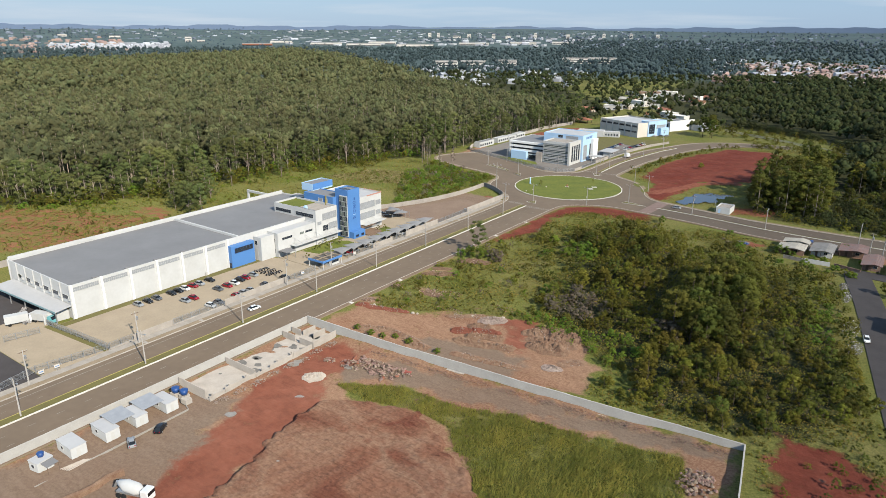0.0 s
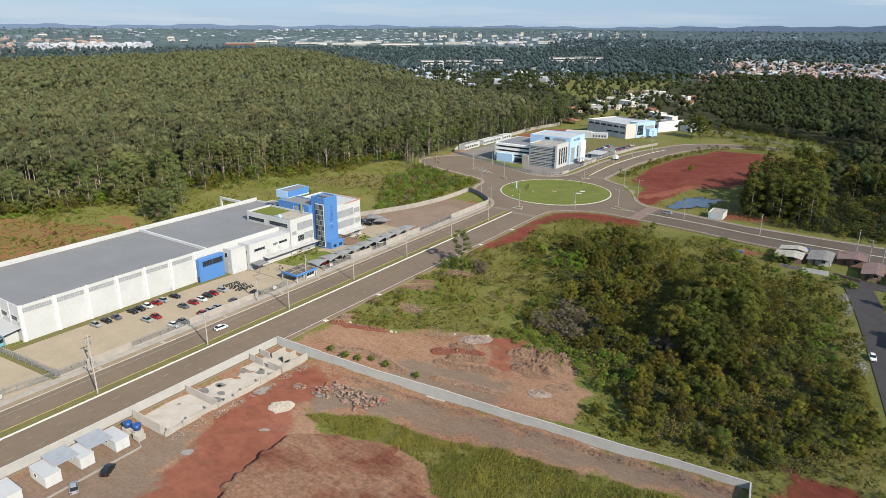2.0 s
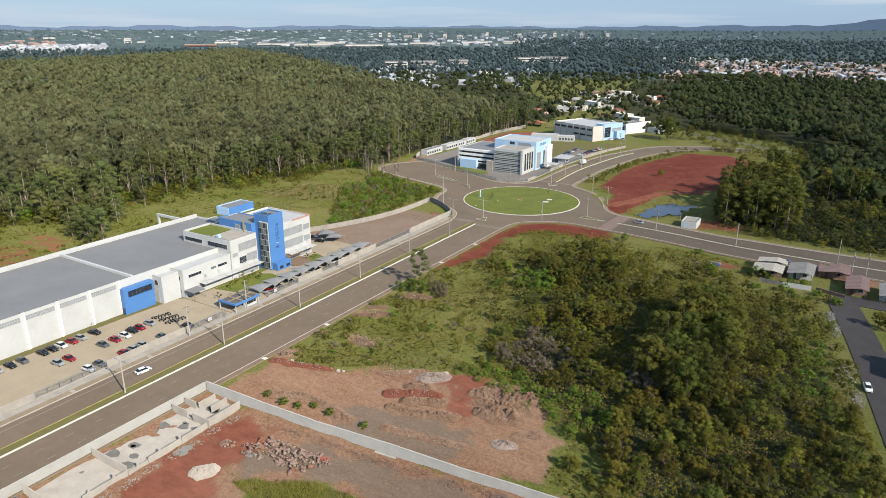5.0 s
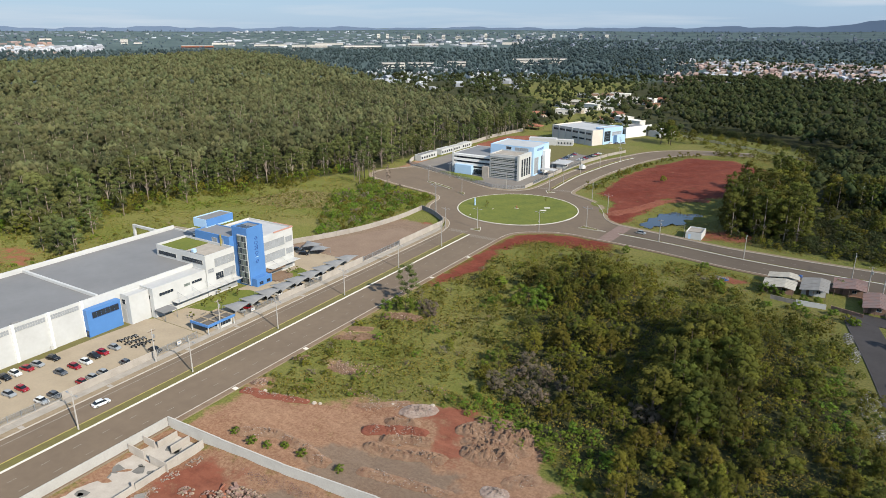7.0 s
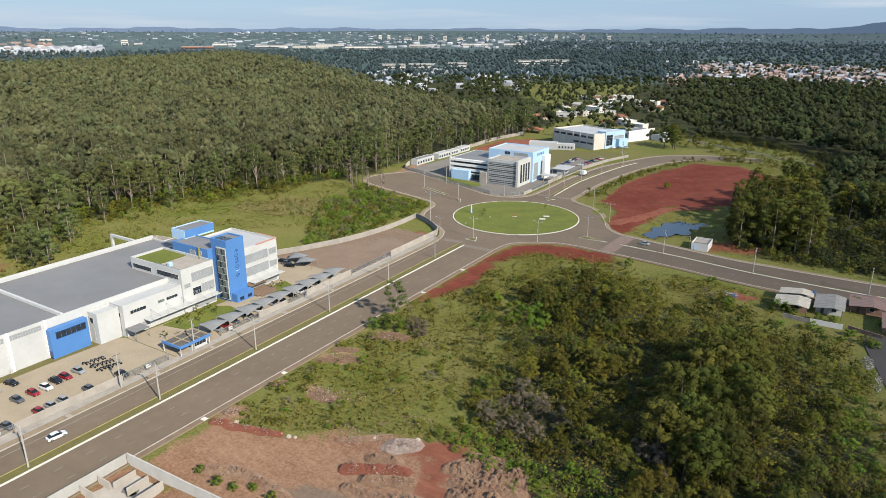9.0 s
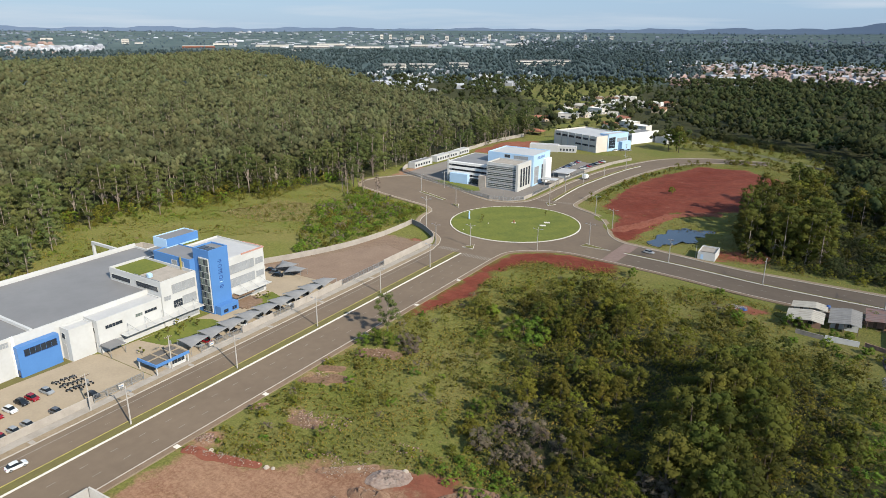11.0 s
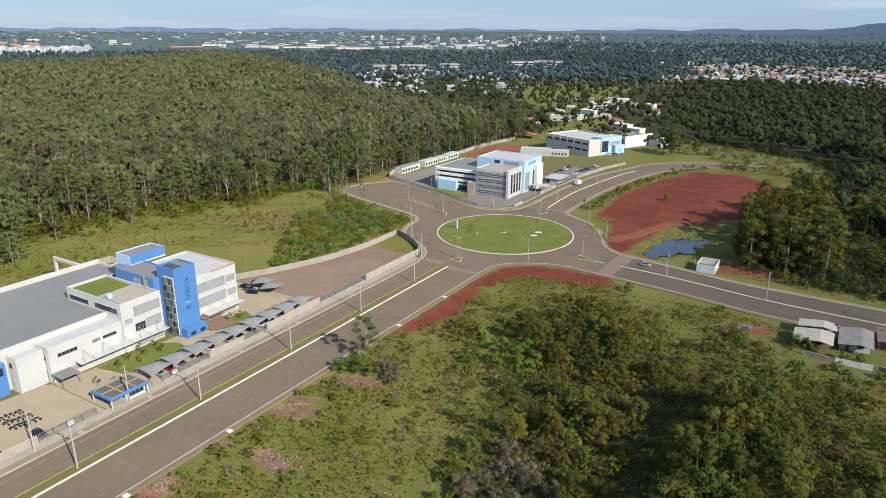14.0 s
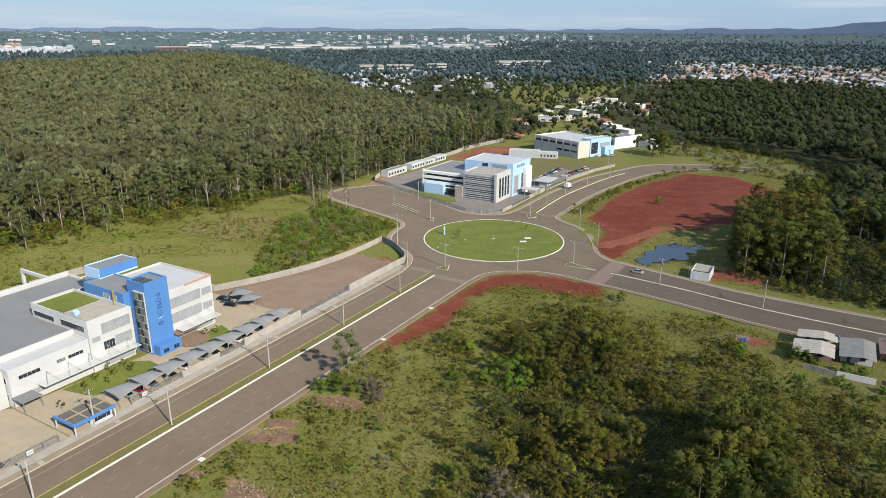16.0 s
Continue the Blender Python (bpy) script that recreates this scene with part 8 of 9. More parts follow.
def water_tank(x, y, z, r=0.9, h=1.1):
    ob = thing("water_tank", x, y, z, 0, "round blue plastic water tank with domed lid", "water tank", "blue water tanks")
    k = 16
    part("tank", Shape().loft([[(q * r * math.cos(6.2832 * i / k), q * r * math.sin(6.2832 * i / k), zz) for i in range(k)] for q, zz in ((0.82, 0), (0.95, h * 0.5), (1.0, h))]), TANK_BLUE, ob, "", True)
    part("lid", Shape().loft([[(q * r * math.cos(6.2832 * i / k), q * r * math.sin(6.2832 * i / k), zz) for i in range(k)] for q, zz in ((1.05, h + 0.003), (1.05, h + 0.08), (0.7, h + 0.25), (0.2, h + 0.32))]), TANK_BLUE, ob, "", True)


water_tank(19.2, 81.4, ZL + 1.22, 1.0, 1.2)
water_tank(21.8, 82.0, ZL + 1.22, 1.0, 1.2)
water_tank(21.6, 48.2, ZL + 2.63, 0.7, 0.8)
for x, y in ((19.2, 81.4), (21.8, 82.0), (23.8, 81.2)):
    st = Building("tank_plinth", x, y, "low pale block plinth", "plinth", 0, "", ZL - 0.1)
    st.box("block", -1.1, 1.1, -0.9, 0.9, 0, 1.3, CONCRETE_PALE, "", 0.05)
for i in range(5):
    pl = Building("timber_plank", 26.0 + 0.35 * i, 52.2 + 0.2 * i, "loose pale timber plank on the ground", "plank", -8 + i * 3, "loose planks", ZL + 0.12)
    pl.box("board", -0.12, 0.12, -2.4, 2.4, 0.0, 0.1, LIME)
solid("low_kerb", Shape().strip([(27.2, 44), (27.4, 58), (27.0, 79.5), (25.0, 80.2)], 0.25, ZL - 0.2, ZL + 0.2), CONCRETE, "low concrete edging before the site huts", "kerb")
solid("earth_bank", Shape().strip(curve_through([(36.5, 45), (37.4, 50), (36.8, 54), (37.6, 57)], 1.0), 0.9, ZL - 0.2, ZL + 1.0), TAN_EARTH, "short broken tan earth bank", "bank")


# ---- vehicles ----
def car_meshes():
    """Rings across a saloon's length: half width, sill, waist, and the roof of the cabin."""
    L = [(-2.1, 0.70, 0.35, 0.72), (-1.95, 0.82, 0.30, 0.86), (-1.2, 0.86, 0.28, 0.92), (0.6, 0.86, 0.28, 0.92), (1.5, 0.84, 0.28, 0.84), (1.98, 0.76, 0.30, 0.70), (2.1, 0.62, 0.36, 0.60)]
    body = Shape().loft([[(x, -w, lo), (x, w, lo), (x, w, (lo + hi) / 2), (x, w * 0.94, hi), (x, -w * 0.94, hi), (x, -w, (lo + hi) / 2)] for x, w, lo, hi in L])
    C = [(-1.75, 0.70, 0.90, 0.93), (-1.2, 0.74, 0.91, 1.36), (-0.2, 0.75, 0.91, 1.44), (0.45, 0.74, 0.91, 1.38), (1.15, 0.72, 0.86, 0.90)]
    cabin = Shape().loft([[(x, -w, lo), (x, w, lo), (x, w * 0.78, hi), (x, -w * 0.78, hi)] for x, w, lo, hi in C])
    roof = Shape().loft([[(x, -w, z), (x, w, z), (x, w * 0.96, z + 0.05), (x, -w * 0.96, z + 0.05)] for x, w, z in ((-1.2, 0.55, 1.365), (-0.2, 0.57, 1.445), (0.42, 0.56, 1.385))])
    return body, cabin, roof


def wheel_shape(r=0.31, w=0.2):
    k = 12
    return Shape().loft([[(r * q * math.cos(6.2832 * i / k), y, r * q * math.sin(6.2832 * i / k)) for i in range(k)] for q, y in ((0.8, -w / 2), (1, -w / 2 + 0.03), (1, w / 2 - 0.03), (0.8, w / 2))])


B_, C_, R_ = car_meshes()
CAR_BASE = {}
WHEEL = wheel_shape().mesh("wheel", RUBBER)
RIM = Shape().tube([(0, -0.105, 0), (0, 0.105, 0)], 0.19, 10).mesh("rim", METAL)
GLASS_ME = C_.mesh("glasshouse", CAR_GLASS)
LIGHT_ME = Shape().box(2.0, 2.12, -0.62, -0.36, 0.55, 0.68).mesh("headlight", BLIND_GLASS)
TAIL_ME = Shape().box(-2.13, -2.02, -0.66, -0.42, 0.6, 0.8).mesh("tail_light", CAR_PAINT["red"])


def car(colour, x, y, turn, label=None, z=0.05, group="parked cars", scale=1.0):
    m = Matrix.LocRotScale((x, y, z), Euler((0, 0, radians(turn))), (scale,) * 3)
    if colour in CAR_BASE:
        ob = copy_thing(CAR_BASE[colour], m)
        ob.scale = (scale,) * 3
        return tagged(ob, label or f"{colour} saloon car parked on the paving", "car", group)
    ob = thing("car", 0, 0, 0, 0, label or f"{colour} saloon car parked on the paving", "car", group)
    body = part("body", B_.mesh("body", CAR_PAINT[colour], False), None, ob)
    part("glasshouse", GLASS_ME, None, ob)
    part("roof", R_.mesh("roof", CAR_PAINT[colour]), None, ob)
    for wx in (-1.3, 1.32):
        for wy in (-0.78, 0.78):
            w = part("wheel", WHEEL, None, ob, at=pose(wx, wy, 0.31))
            part("rim", RIM, None, w)
    for s in (0, 1):
        part("headlight", LIGHT_ME, None, ob, at=pose(0, 0.98 * s, 0))
        part("tail_light", TAIL_ME, None, ob, at=pose(0, 1.08 * s, 0))
    ob.matrix_basis = m
    CAR_BASE[colour] = ob
    return ob


ROW1 = "silver black grey black black white red silver black".split()
for c_, y in zip(ROW1, (107.1, 110.5, 113.7, 119.2, 121.9, 124.5, 127.6, 130.3, 134.6)):
    car(c_, -39.9, y, 4 if y < 125 else 10)
for c_, y in zip("silver red grey red white black red silver".split(), (118.1, 121.2, 131.1, 134.9, 138.1, 141.3, 143.8, 147.4)):
    car(c_, -30.3 - (1.2 if y > 140 else 0), y, 5)
for c_, y in zip("white grey red silver silver grey black".split(), (120.6, 123.8, 131.1, 134.0, 137, 143.5, 152.5)):
    car(c_, -20.2, y, 6)
for c_, y in zip("silver red grey black white silver black black white black grey".split(), (184.5, 187.6, 191.2, 196.9, 201.2, 207.6, 211.6, 216.3, 220.2, 224.4, 229)):
    car(c_, -21.2, y, 0, f"{c_} saloon car parked under the shade sails", 0.05, "cars under the shade sails")
for c_, x, y in (("black", -43, 238), ("grey", -46, 239.4), ("black", -49, 240.4)):
    car(c_, x, y, 20, f"{c_} saloon car parked under a shade sail", 0.05, "cars under the shade sails")
car("white", -6.9, 127.6, 84, "white hatchback car on the avenue", 0.07, "cars on the road")
car("silver", 64.5, 338.4, -5, "silver car on the side road", 0.07, "cars on the road")
car("white", 157.2, 219, -80, "white hatchback car on the residential street", 0.08, "cars on the road")
car("silver", 29.2, 63.6, 154, "silver car parked on the building plot", ZL + 0.02, "cars on the building plot")
car("black", 29.4, 70.6, 126, "black car parked on the building plot", ZL + 0.02, "cars on the building plot")
cols = "white red silver blue black silver white grey red silver".split()
for i, c_ in enumerate(cols):
    car(c_, -31.0, 477 + i * 3.4, 8, f"{c_} car parked before the pale blue office", 0.05, "cars at the blue office")
for i, c_ in enumerate("white silver red grey black silver red white".split()):
    car(c_, -20.6 + i * 0.5, 487.5 + i * 4.3, 8, f"{c_} car parked before the pale blue office", 0.05, "cars at the blue office")
for c_, x, y in (("white", 166.5, 256, ), ("silver", 167.5, 248)):
    car(c_, x, y, 90, f"{c_} car parked beside the residential street", 0.02, "cars at the houses")
for i, c_ in enumerate(("white", "grey", "silver")):
    car(c_, -24 + 4 * i, 566 + 3 * i, 60, f"{c_} car parked beside the grey works", 0.0, "cars at the works")


def box_truck(x, y, turn, cab, box, label, length=6.0, z=0.05):
    ob = thing("truck", x, y, z, turn, label, "truck", "trucks")
    part("cab", Shape().loft([[(length / 2, -1.05, 0.5), (length / 2, 1.05, 0.5), (length / 2, 1.05, 2.5), (length / 2, -1.05, 2.5)], [(length / 2 + 1.3, -1.05, 0.5), (length / 2 + 1.3, 1.05, 0.5), (length / 2 + 1.2, 1.0, 2.5), (length / 2 + 1.2, -1.0, 2.5)],
                             [(length / 2 + 1.9, -1.0, 0.5), (length / 2 + 1.9, 1.0, 0.5), (length / 2 + 1.75, 0.95, 1.5), (length / 2 + 1.75, -0.95, 1.5)]]), cab, ob)
    part("windscreen", Shape().poly([(length / 2 + 1.8, -0.9, 1.55), (length / 2 + 1.8, 0.9, 1.55), (length / 2 + 1.26, 0.9, 2.42), (length / 2 + 1.26, -0.9, 2.42)]), CAR_GLASS, ob)
    part("cargo_box", Shape().bevel_box(-length / 2, length / 2 - 0.15, -1.2, 1.2, 0.9, 3.3, 0.05), box, ob)
    for wx in (-length / 2 + 1.2, length / 2 + 0.9):
        for wy in (-0.95, 0.95):
            part("wheel", wheel_shape(0.48, 0.3), RUBBER, ob, at=pose(wx, wy, 0.48))
    return ob


box_truck(-56.5, 77.2, 70, CAR_PAINT["white"], WALL_WHITE, "white box truck in the goods yard", 6.5)
box_truck(-52.0, 82.5, 20, CAR_PAINT["teal"], GREY_CLAD, "pale teal truck at the loading dock", 6.0)
box_truck(-10.5 + 2.8, 458, 84, CAR_PAINT["white"], CAR_PAINT["white"], "white delivery van on the avenue", 3.2)
mix = thing("concrete_mixer", 46.0, 54.0, ZL + 0.05, 20, "white concrete mixer truck on the building plot", "truck")
part("chassis", Shape().box(-3.6, 4.0, -0.5, 0.5, 0.7, 1.1), METAL, mix)
part("cab", Shape().bevel_box(2.6, 4.4, -1.15, 1.15, 0.6, 2.8, 0.15), CAR_PAINT["white"], mix)
part("windscreen", Shape().box(4.4, 4.43, -1.0, 1.0, 1.7, 2.5), CAR_GLASS, mix)
part("drum", Shape().tube([(2.2, 0, 2.0), (1.2, 0, 2.2), (-1.2, 0, 2.5), (-3.0, 0, 3.0)], [0.7, 1.2, 1.25, 0.5], 14), WALL_WHITE, mix, "white rotating drum", True)
part("chute", Shape().tube([(-3.2, 0, 3.0), (-4.2, 0, 1.6)], [0.35, 0.2], 8), METAL, mix)
for wx in (-2.6, -1.4, 2.9):
    for wy in (-0.95, 0.95):
        part("wheel", wheel_shape(0.52, 0.34), RUBBER, mix, at=pose(wx, wy, 0.52))


def motorcycle():
    ob = thing("motorcycle", 0, -460, 0, 0, "dark motorcycle parked in a tight row", "motorcycle", "parked motorcycles")
    for x in (-0.65, 0.65):
        part("wheel", wheel_shape(0.3, 0.12), RUBBER, ob, at=pose(x, 0, 0.3))
    part("frame", Shape().tube([(-0.6, 0, 0.35), (0.0, 0, 0.5), (0.45, 0, 0.75), (0.65, 0, 0.32)], 0.07, 5), METAL, ob)
    part("tank", Shape().bevel_box(-0.05, 0.45, -0.16, 0.16, 0.65, 0.92, 0.08), CAR_PAINT["black"], ob)
    part("seat", Shape().bevel_box(-0.7, -0.03, -0.14, 0.14, 0.68, 0.82, 0.05), RUBBER, ob)
    part("handlebar", Shape().tube([(0.45, -0.38, 1.0), (0.5, 0, 1.02), (0.45, 0.38, 1.0)], 0.03, 5), METAL, ob)
    return ob


mo = motorcycle()
first = True
for r_ in range(3):
    for i in range(6):
        m = pose(-34 + r_ * 3.2 + 0.25 * i + rr.uniform(-0.4, 0.4), 150.5 + i * 1.0 + rr.uniform(-0.3, 0.3), 0.05, 0, 0, 15 + 10 * r_ + rr.uniform(-15, 15))
        if first:
            mo.matrix_basis, first = m, False
        else:
            copy_thing(mo, m)
for i in range(7):
    debris("scrap_bales", -66 + i * 2.2, 83.5 - (i % 3) * 2.2, 1.3, 1.1, 1.3, 24, 0.45, WASTE, "stacked bales of pale scrap in the goods yard", 300 + i, "scrap")

# ---- poor houses by the side road ----
SHEET_PALE = mat("pale_sheet_roof_old", (0.46, 0.43, 0.37), (0.33, 0.30, 0.255), 0.5, 0.7, 0.1)
SHEET_OLD = mat("weathered_sheet_roof", (0.27, 0.26, 0.245), (0.19, 0.18, 0.17), 0.5, 0.7, 0.1)
SHEET_RUST = mat("rusty_sheet_roof", (0.221, 0.126, 0.106), (0.164, 0.134, 0.132), 0.5, 0.8, 0.1)
BRICKWALL = mat("bare_brick_wall", (0.295, 0.185, 0.141), (0.213, 0.143, 0.114), 0.8, 0.9, 0.2)


def shack(x, y, w, d, h, roof, wall, label):
    b = Building("small_house", x, y, label, "house", 0, "small houses by the side road")
    b.walls(0, w, 0, d, -0.3, h, wall, 0.18)
    ridge, y0, y1 = w * 0.68, -3.6, d + 0.5
    for x0, x1, za, zb in ((-0.6, ridge, h + 0.05, h + 0.95), (ridge, w + 0.6, h + 0.95, h + 0.35)):
        b.shape("roof", Shape().loft([[(x0, y0, za), (x0, y1, za), (x0, y1, za + 0.07), (x0, y0, za + 0.07)], [(x1, y0, zb), (x1, y1, zb), (x1, y1, zb + 0.07), (x1, y0, zb + 0.07)]]), roof)
        for k in range(int((y1 - y0) / 1.5)):
            yy = y0 + (k + 0.5) * 1.5
            b.shape("roof_seam", Shape().loft([[(x0, yy - 0.05, za + 0.073), (x0, yy + 0.05, za + 0.073), (x0, yy + 0.05, za + 0.12), (x0, yy - 0.05, za + 0.12)], [(x1, yy - 0.05, zb + 0.073), (x1, yy + 0.05, zb + 0.073), (x1, yy + 0.05, zb + 0.12), (x1, yy - 0.05, zb + 0.12)]]), roof)
    for px in (0.1, w * 0.5, w - 0.1):
        b.shape("porch_post", Shape().tube([(px, -3.3, -0.2), (px, -3.3, h + 0.1 + 0.9 * min(px / ridge, 1) - (0.5 if px > ridge else 0))], 0.08, 6), WOOD)
    b.window("-y", 0, w * 0.6, w * 0.6 + 1.3, 1.0, 2.0, 2)
    b.box("door", w * 0.2, w * 0.2 + 0.9, -0.05, -0.003, -0.1, 2.0, WOOD)
    return b


shack(120, 294.4, 9.2, 5.4, 2.6, SHEET_PALE, BRICKWALL, "small brick house with weathered pale sheet roof")
shack(120.6, 305.0, 9.0, 1.6, 2.9, SHEET_PALE, WALL_WHITE, "lean-to with pale sheet roof behind the house")
shack(131.4, 297.6, 7.6, 9.6, 2.6, SHEET_OLD, WALL_WHITE, "small white house with grey sheet roof")
shack(141, 304.6, 9.0, 7.6, 2.8, SHEET_RUST, BRICKWALL, "small brick house with rusty patched sheet roof")
shack(150.0, 290.5, 6.0, 11, 2.7, SHEET_RUST, BRICKWALL, "narrow house with rusty brown sheet roof")
shack(160, 289, 8, 10, 2.8, SHEET_OLD, WALL_WHITE, "small house with grey sheet roof at the corner")
solid_wall([(130.8, 286.4), (139.6, 286.6)], -0.2, 1.5, 0.15, WALL_WHITE, "low white garden wall before the house", panel=3.0)
solid_wall([(123, 287.5), (130.5, 286.4)], -0.2, 1.2, 0.15, CONCRETE, "low grey garden wall before the house", panel=3.0)
solid_wall([(141, 288), (150, 285)], -0.2, 1.1, 0.15, BRICKWALL, "low brick garden wall before the house", panel=3.0)
water_tank(130.2, 306.2, 2.9, 0.6, 0.7)
for x, y, s, k in ((121.5, 291.2, 0.95, 0), (66.7, 308.8, 0.75, 0), (97.5, 308, 0.7, 1), (125.5, 291.5, 0.7, 1), (133, 289.5, 0.6, 0), (137, 291, 0.7, 1), (142.5, 309, 0.8, 0), (149.5, 296, 0.6, 1)):
    plant("garden_shrub", BUSH_LIGHT[k], x, y, s, x, "bright green garden bush before the house", "shrub", "garden bushes", 0.0)
for x, y, s in ((159.5, 263.5, 0.62), (162.5, 262, 0.55), (165, 236, 0.7), (168, 270, 0.6)):
    plant("street_tree", BROAD[3], x, y, s, x, "small round green street tree beside the road", "tree", "street trees", 0.0)
for i in range(26):
    r_ = random.Random(900 + i)
    x, y = r_.uniform(104, 148), r_.uniform(276, 289)
    if not (118 < x < 150 and y > 284):
        plant("shrub", (BUSH_LIGHT[i % 2], BUSH[i % 4])[i % 3 == 0], x, y, r_.uniform(0.35, 0.8), x, "green shrub on the grass before the small houses", "shrub", "shrubs before the houses")
corner = Building("corner_house", 166, 226, "grey two-storey house beside the residential street", "house")
corner.walls(0, 9, 0, 12, -0.2, 5.6, GREY_CLAD, 0.25, ROOF_GREY, 0.2)
for k in range(3):
    corner.window("-x", 0, 1 + k * 3.8, 2.8 + k * 3.8, 3.4, 4.6, 2)
    corner.window("-x", 0, 1 + k * 3.8, 2.8 + k * 3.8, 0.9, 2.1, 2)

# small things on the roundabout and verges
st = new("figure_statue", Shape().tube([(0, 0, 0), (0, 0, 0.5), (0, 0, 1.6), (0, 0, 2.8), (0, 0, 3.4), (0, 0, 3.9)], [0.5, 0.42, 0.3, 0.42, 0.22, 0.24], 10).mesh("figure_statue", SKYBLUE, True))
tagged(st, "pale blue standing statue on the roundabout lawn", "statue").location = (-22.5, 343, 0.24)
cone = Building("marker_post", -1.5, 348.5, "small orange and white marker on the lawn", "marker", 0, "", 0.24)
cone.shape("post", Shape().tube([(0, 0, 0), (0, 0, 1.5)], [0.45, 0.2], 8), TERRACOTTA)
cone.box("base", -1.0, 1.0, -0.5, 0.5, 0, 0.12, PAINT_WHITE)
for x, y in ((11.5, 357), (11.8, 351.5)):
    sl = Building("lawn_slab", x, y, "flat white slab on the roundabout lawn", "slab", 30, "white slabs on the lawn", 0.24)
    sl.box("slab", -1.4, 1.4, -0.9, 0.9, 0, 0.15, PAINT_WHITE)
for x, y in ((-13.8, 330), (-11, 341), (18, 332), (-15.5, 325.5)):
    lm = Building("ground_light", x, y, "small white ground marker on the lawn", "marker", 0, "lawn markers", 0.24)
    lm.shape("dome", Shape().tube([(0, 0, 0), (0, 0, 0.25), (0, 0, 0.4)], [0.3, 0.28, 0.1], 8), PAINT_WHITE)
SAPL = TreeKind(601, 2.6, lambda r: round_crown(r, 2.6, 0.9, 0.8, 5), 50, 0.15, 0.05, LEAF_SCRUB, BARK_DARK, 3)
for x, y in ((-17, 346), (-14, 339.5), (6, 368), (-31, 186), (-33, 189), (-35, 185), (-31.5, 193), (-32, 218), (-30.5, 221), (-37, 190), (-35.5, 193.5), (-29.5, 172.5), (-33.5, 181)):
    plant("sapling", SAPL, x, y, 1.0, x, "young sapling with thin crown on the lawn", "tree", "saplings", 0.1 if x < -25 else 0.2)
for i, y in enumerate((93, 112, 134, 158, 176, 205, 228, 255)):
    dm = Building("drain_slab", -13.2, y, "white concrete drain cover at the kerb", "drain cover", 0, "drain covers", 0.15)
    dm.box("slab", -0.75, 0.75, -0.55, 0.55, 0, 0.08, CONCRETE)
for y in (150, 176, 216, 243, 270):
    dm = Building("drain_slab", 14.9, y, "white concrete drain cover at the kerb", "drain cover", 0, "drain covers", 0.15)
    dm.box("slab", -0.7, 0.7, -0.6, 0.6, 0, 0.08, PAINT_WHITE)

# ---- village, town and hills ----
TOWN_WALL = [mat(n_, c_, None, 0.3, 0.85, per_object=0.1) for n_, c_ in (("town_white", (0.76, 0.74, 0.70)), ("town_cream", (0.52, 0.44, 0.35)), ("town_grey", (0.40, 0.39, 0.38)))]
TOWN_ROOF = [mat(n_, c_, None, 0.3, 0.85, per_object=0.15) for n_, c_ in (("town_tile", (0.33, 0.16, 0.10)), ("town_sheet", (0.46, 0.44, 0.41)), ("town_brown", (0.26, 0.17, 0.12)))]
tr = random.Random(17)


def village_house(x, y, w, d, h, turn, wall, roof, flat=False):
    b = Building("village_house", x, y, "white-walled village house among trees" if wall is TOWN_WALL[0] else "cream village house with tiled roof among trees", "house", turn, "village houses", float(far_rise(np.array(x), np.array(y))) - 0.3)
    b.box("wall", -w / 2, w / 2, -d / 2, d / 2, -0.2, h, wall)
    if flat:
        b.box("roof", -w / 2 - 0.2, w / 2 + 0.2, -d / 2 - 0.2, d / 2 + 0.2, h + 0.003, h + 0.3, TOWN_WALL[0])
    else:
        e, r = 0.6, h + 0.22 * d
        s = Shape()
        for sg in (-1, 1):
            s.loft([[(-w / 2 - e, sg * (d / 2 + e), h), (w / 2 + e, sg * (d / 2 + e), h), (w / 2 + e, sg * (d / 2 + e), h + 0.15), (-w / 2 - e, sg * (d / 2 + e), h + 0.15)],
                    [(-w / 2 - e, 0, r), (w / 2 + e, 0, r), (w / 2 + e, 0, r + 0.15), (-w / 2 - e, 0, r + 0.15)]])
        s.poly([(-w / 2, -d / 2, h), (-w / 2, d / 2, h), (-w / 2, 0, r)]).poly([(w / 2, -d / 2, h), (w / 2, 0, r), (w / 2, d / 2, h)])
        b.shape("roof", s, roof)
    for k in range(2):
        b.window("-y", -d / 2, -w * 0.32 + k * w * 0.4, -w * 0.12 + k * w * 0.4, 1.0, 2.3, 2)
        b.window("+x", w / 2, -d * 0.3 + k * d * 0.35, -d * 0.1 + k * d * 0.35, 1.0, 2.3, 2)


for i in range(84):
    t = i / 83
    x = -170 + 150 * (t - 0.5) * 1.3 + tr.uniform(-55, 45)
    y = 690 + tr.uniform(0, 260) - 0.35 * (x + 170)
    if x < -150 - 0.12 * (y - 690) or in_poly(x, y, GUM_WOOD) or in_poly(x, y, NE_WOOD):
        continue
    fl = tr.random() < 0.3
    village_house(x, y, tr.uniform(9, 16) * (1.5 if fl else 1), tr.uniform(8, 12), tr.uniform(3, 4.2) * (1.7 if fl and tr.random() < 0.5 else 1), tr.uniform(-30, 10), TOWN_WALL[0 if fl else tr.randrange(2)], TOWN_ROOF[tr.randrange(3)], fl)


def at_bearing(left_deg, d):
    """A place d metres from the start, so many degrees to the left of the avenue."""
    a = radians(left_deg)
    return 159 - d * math.sin(a), d * math.cos(a)


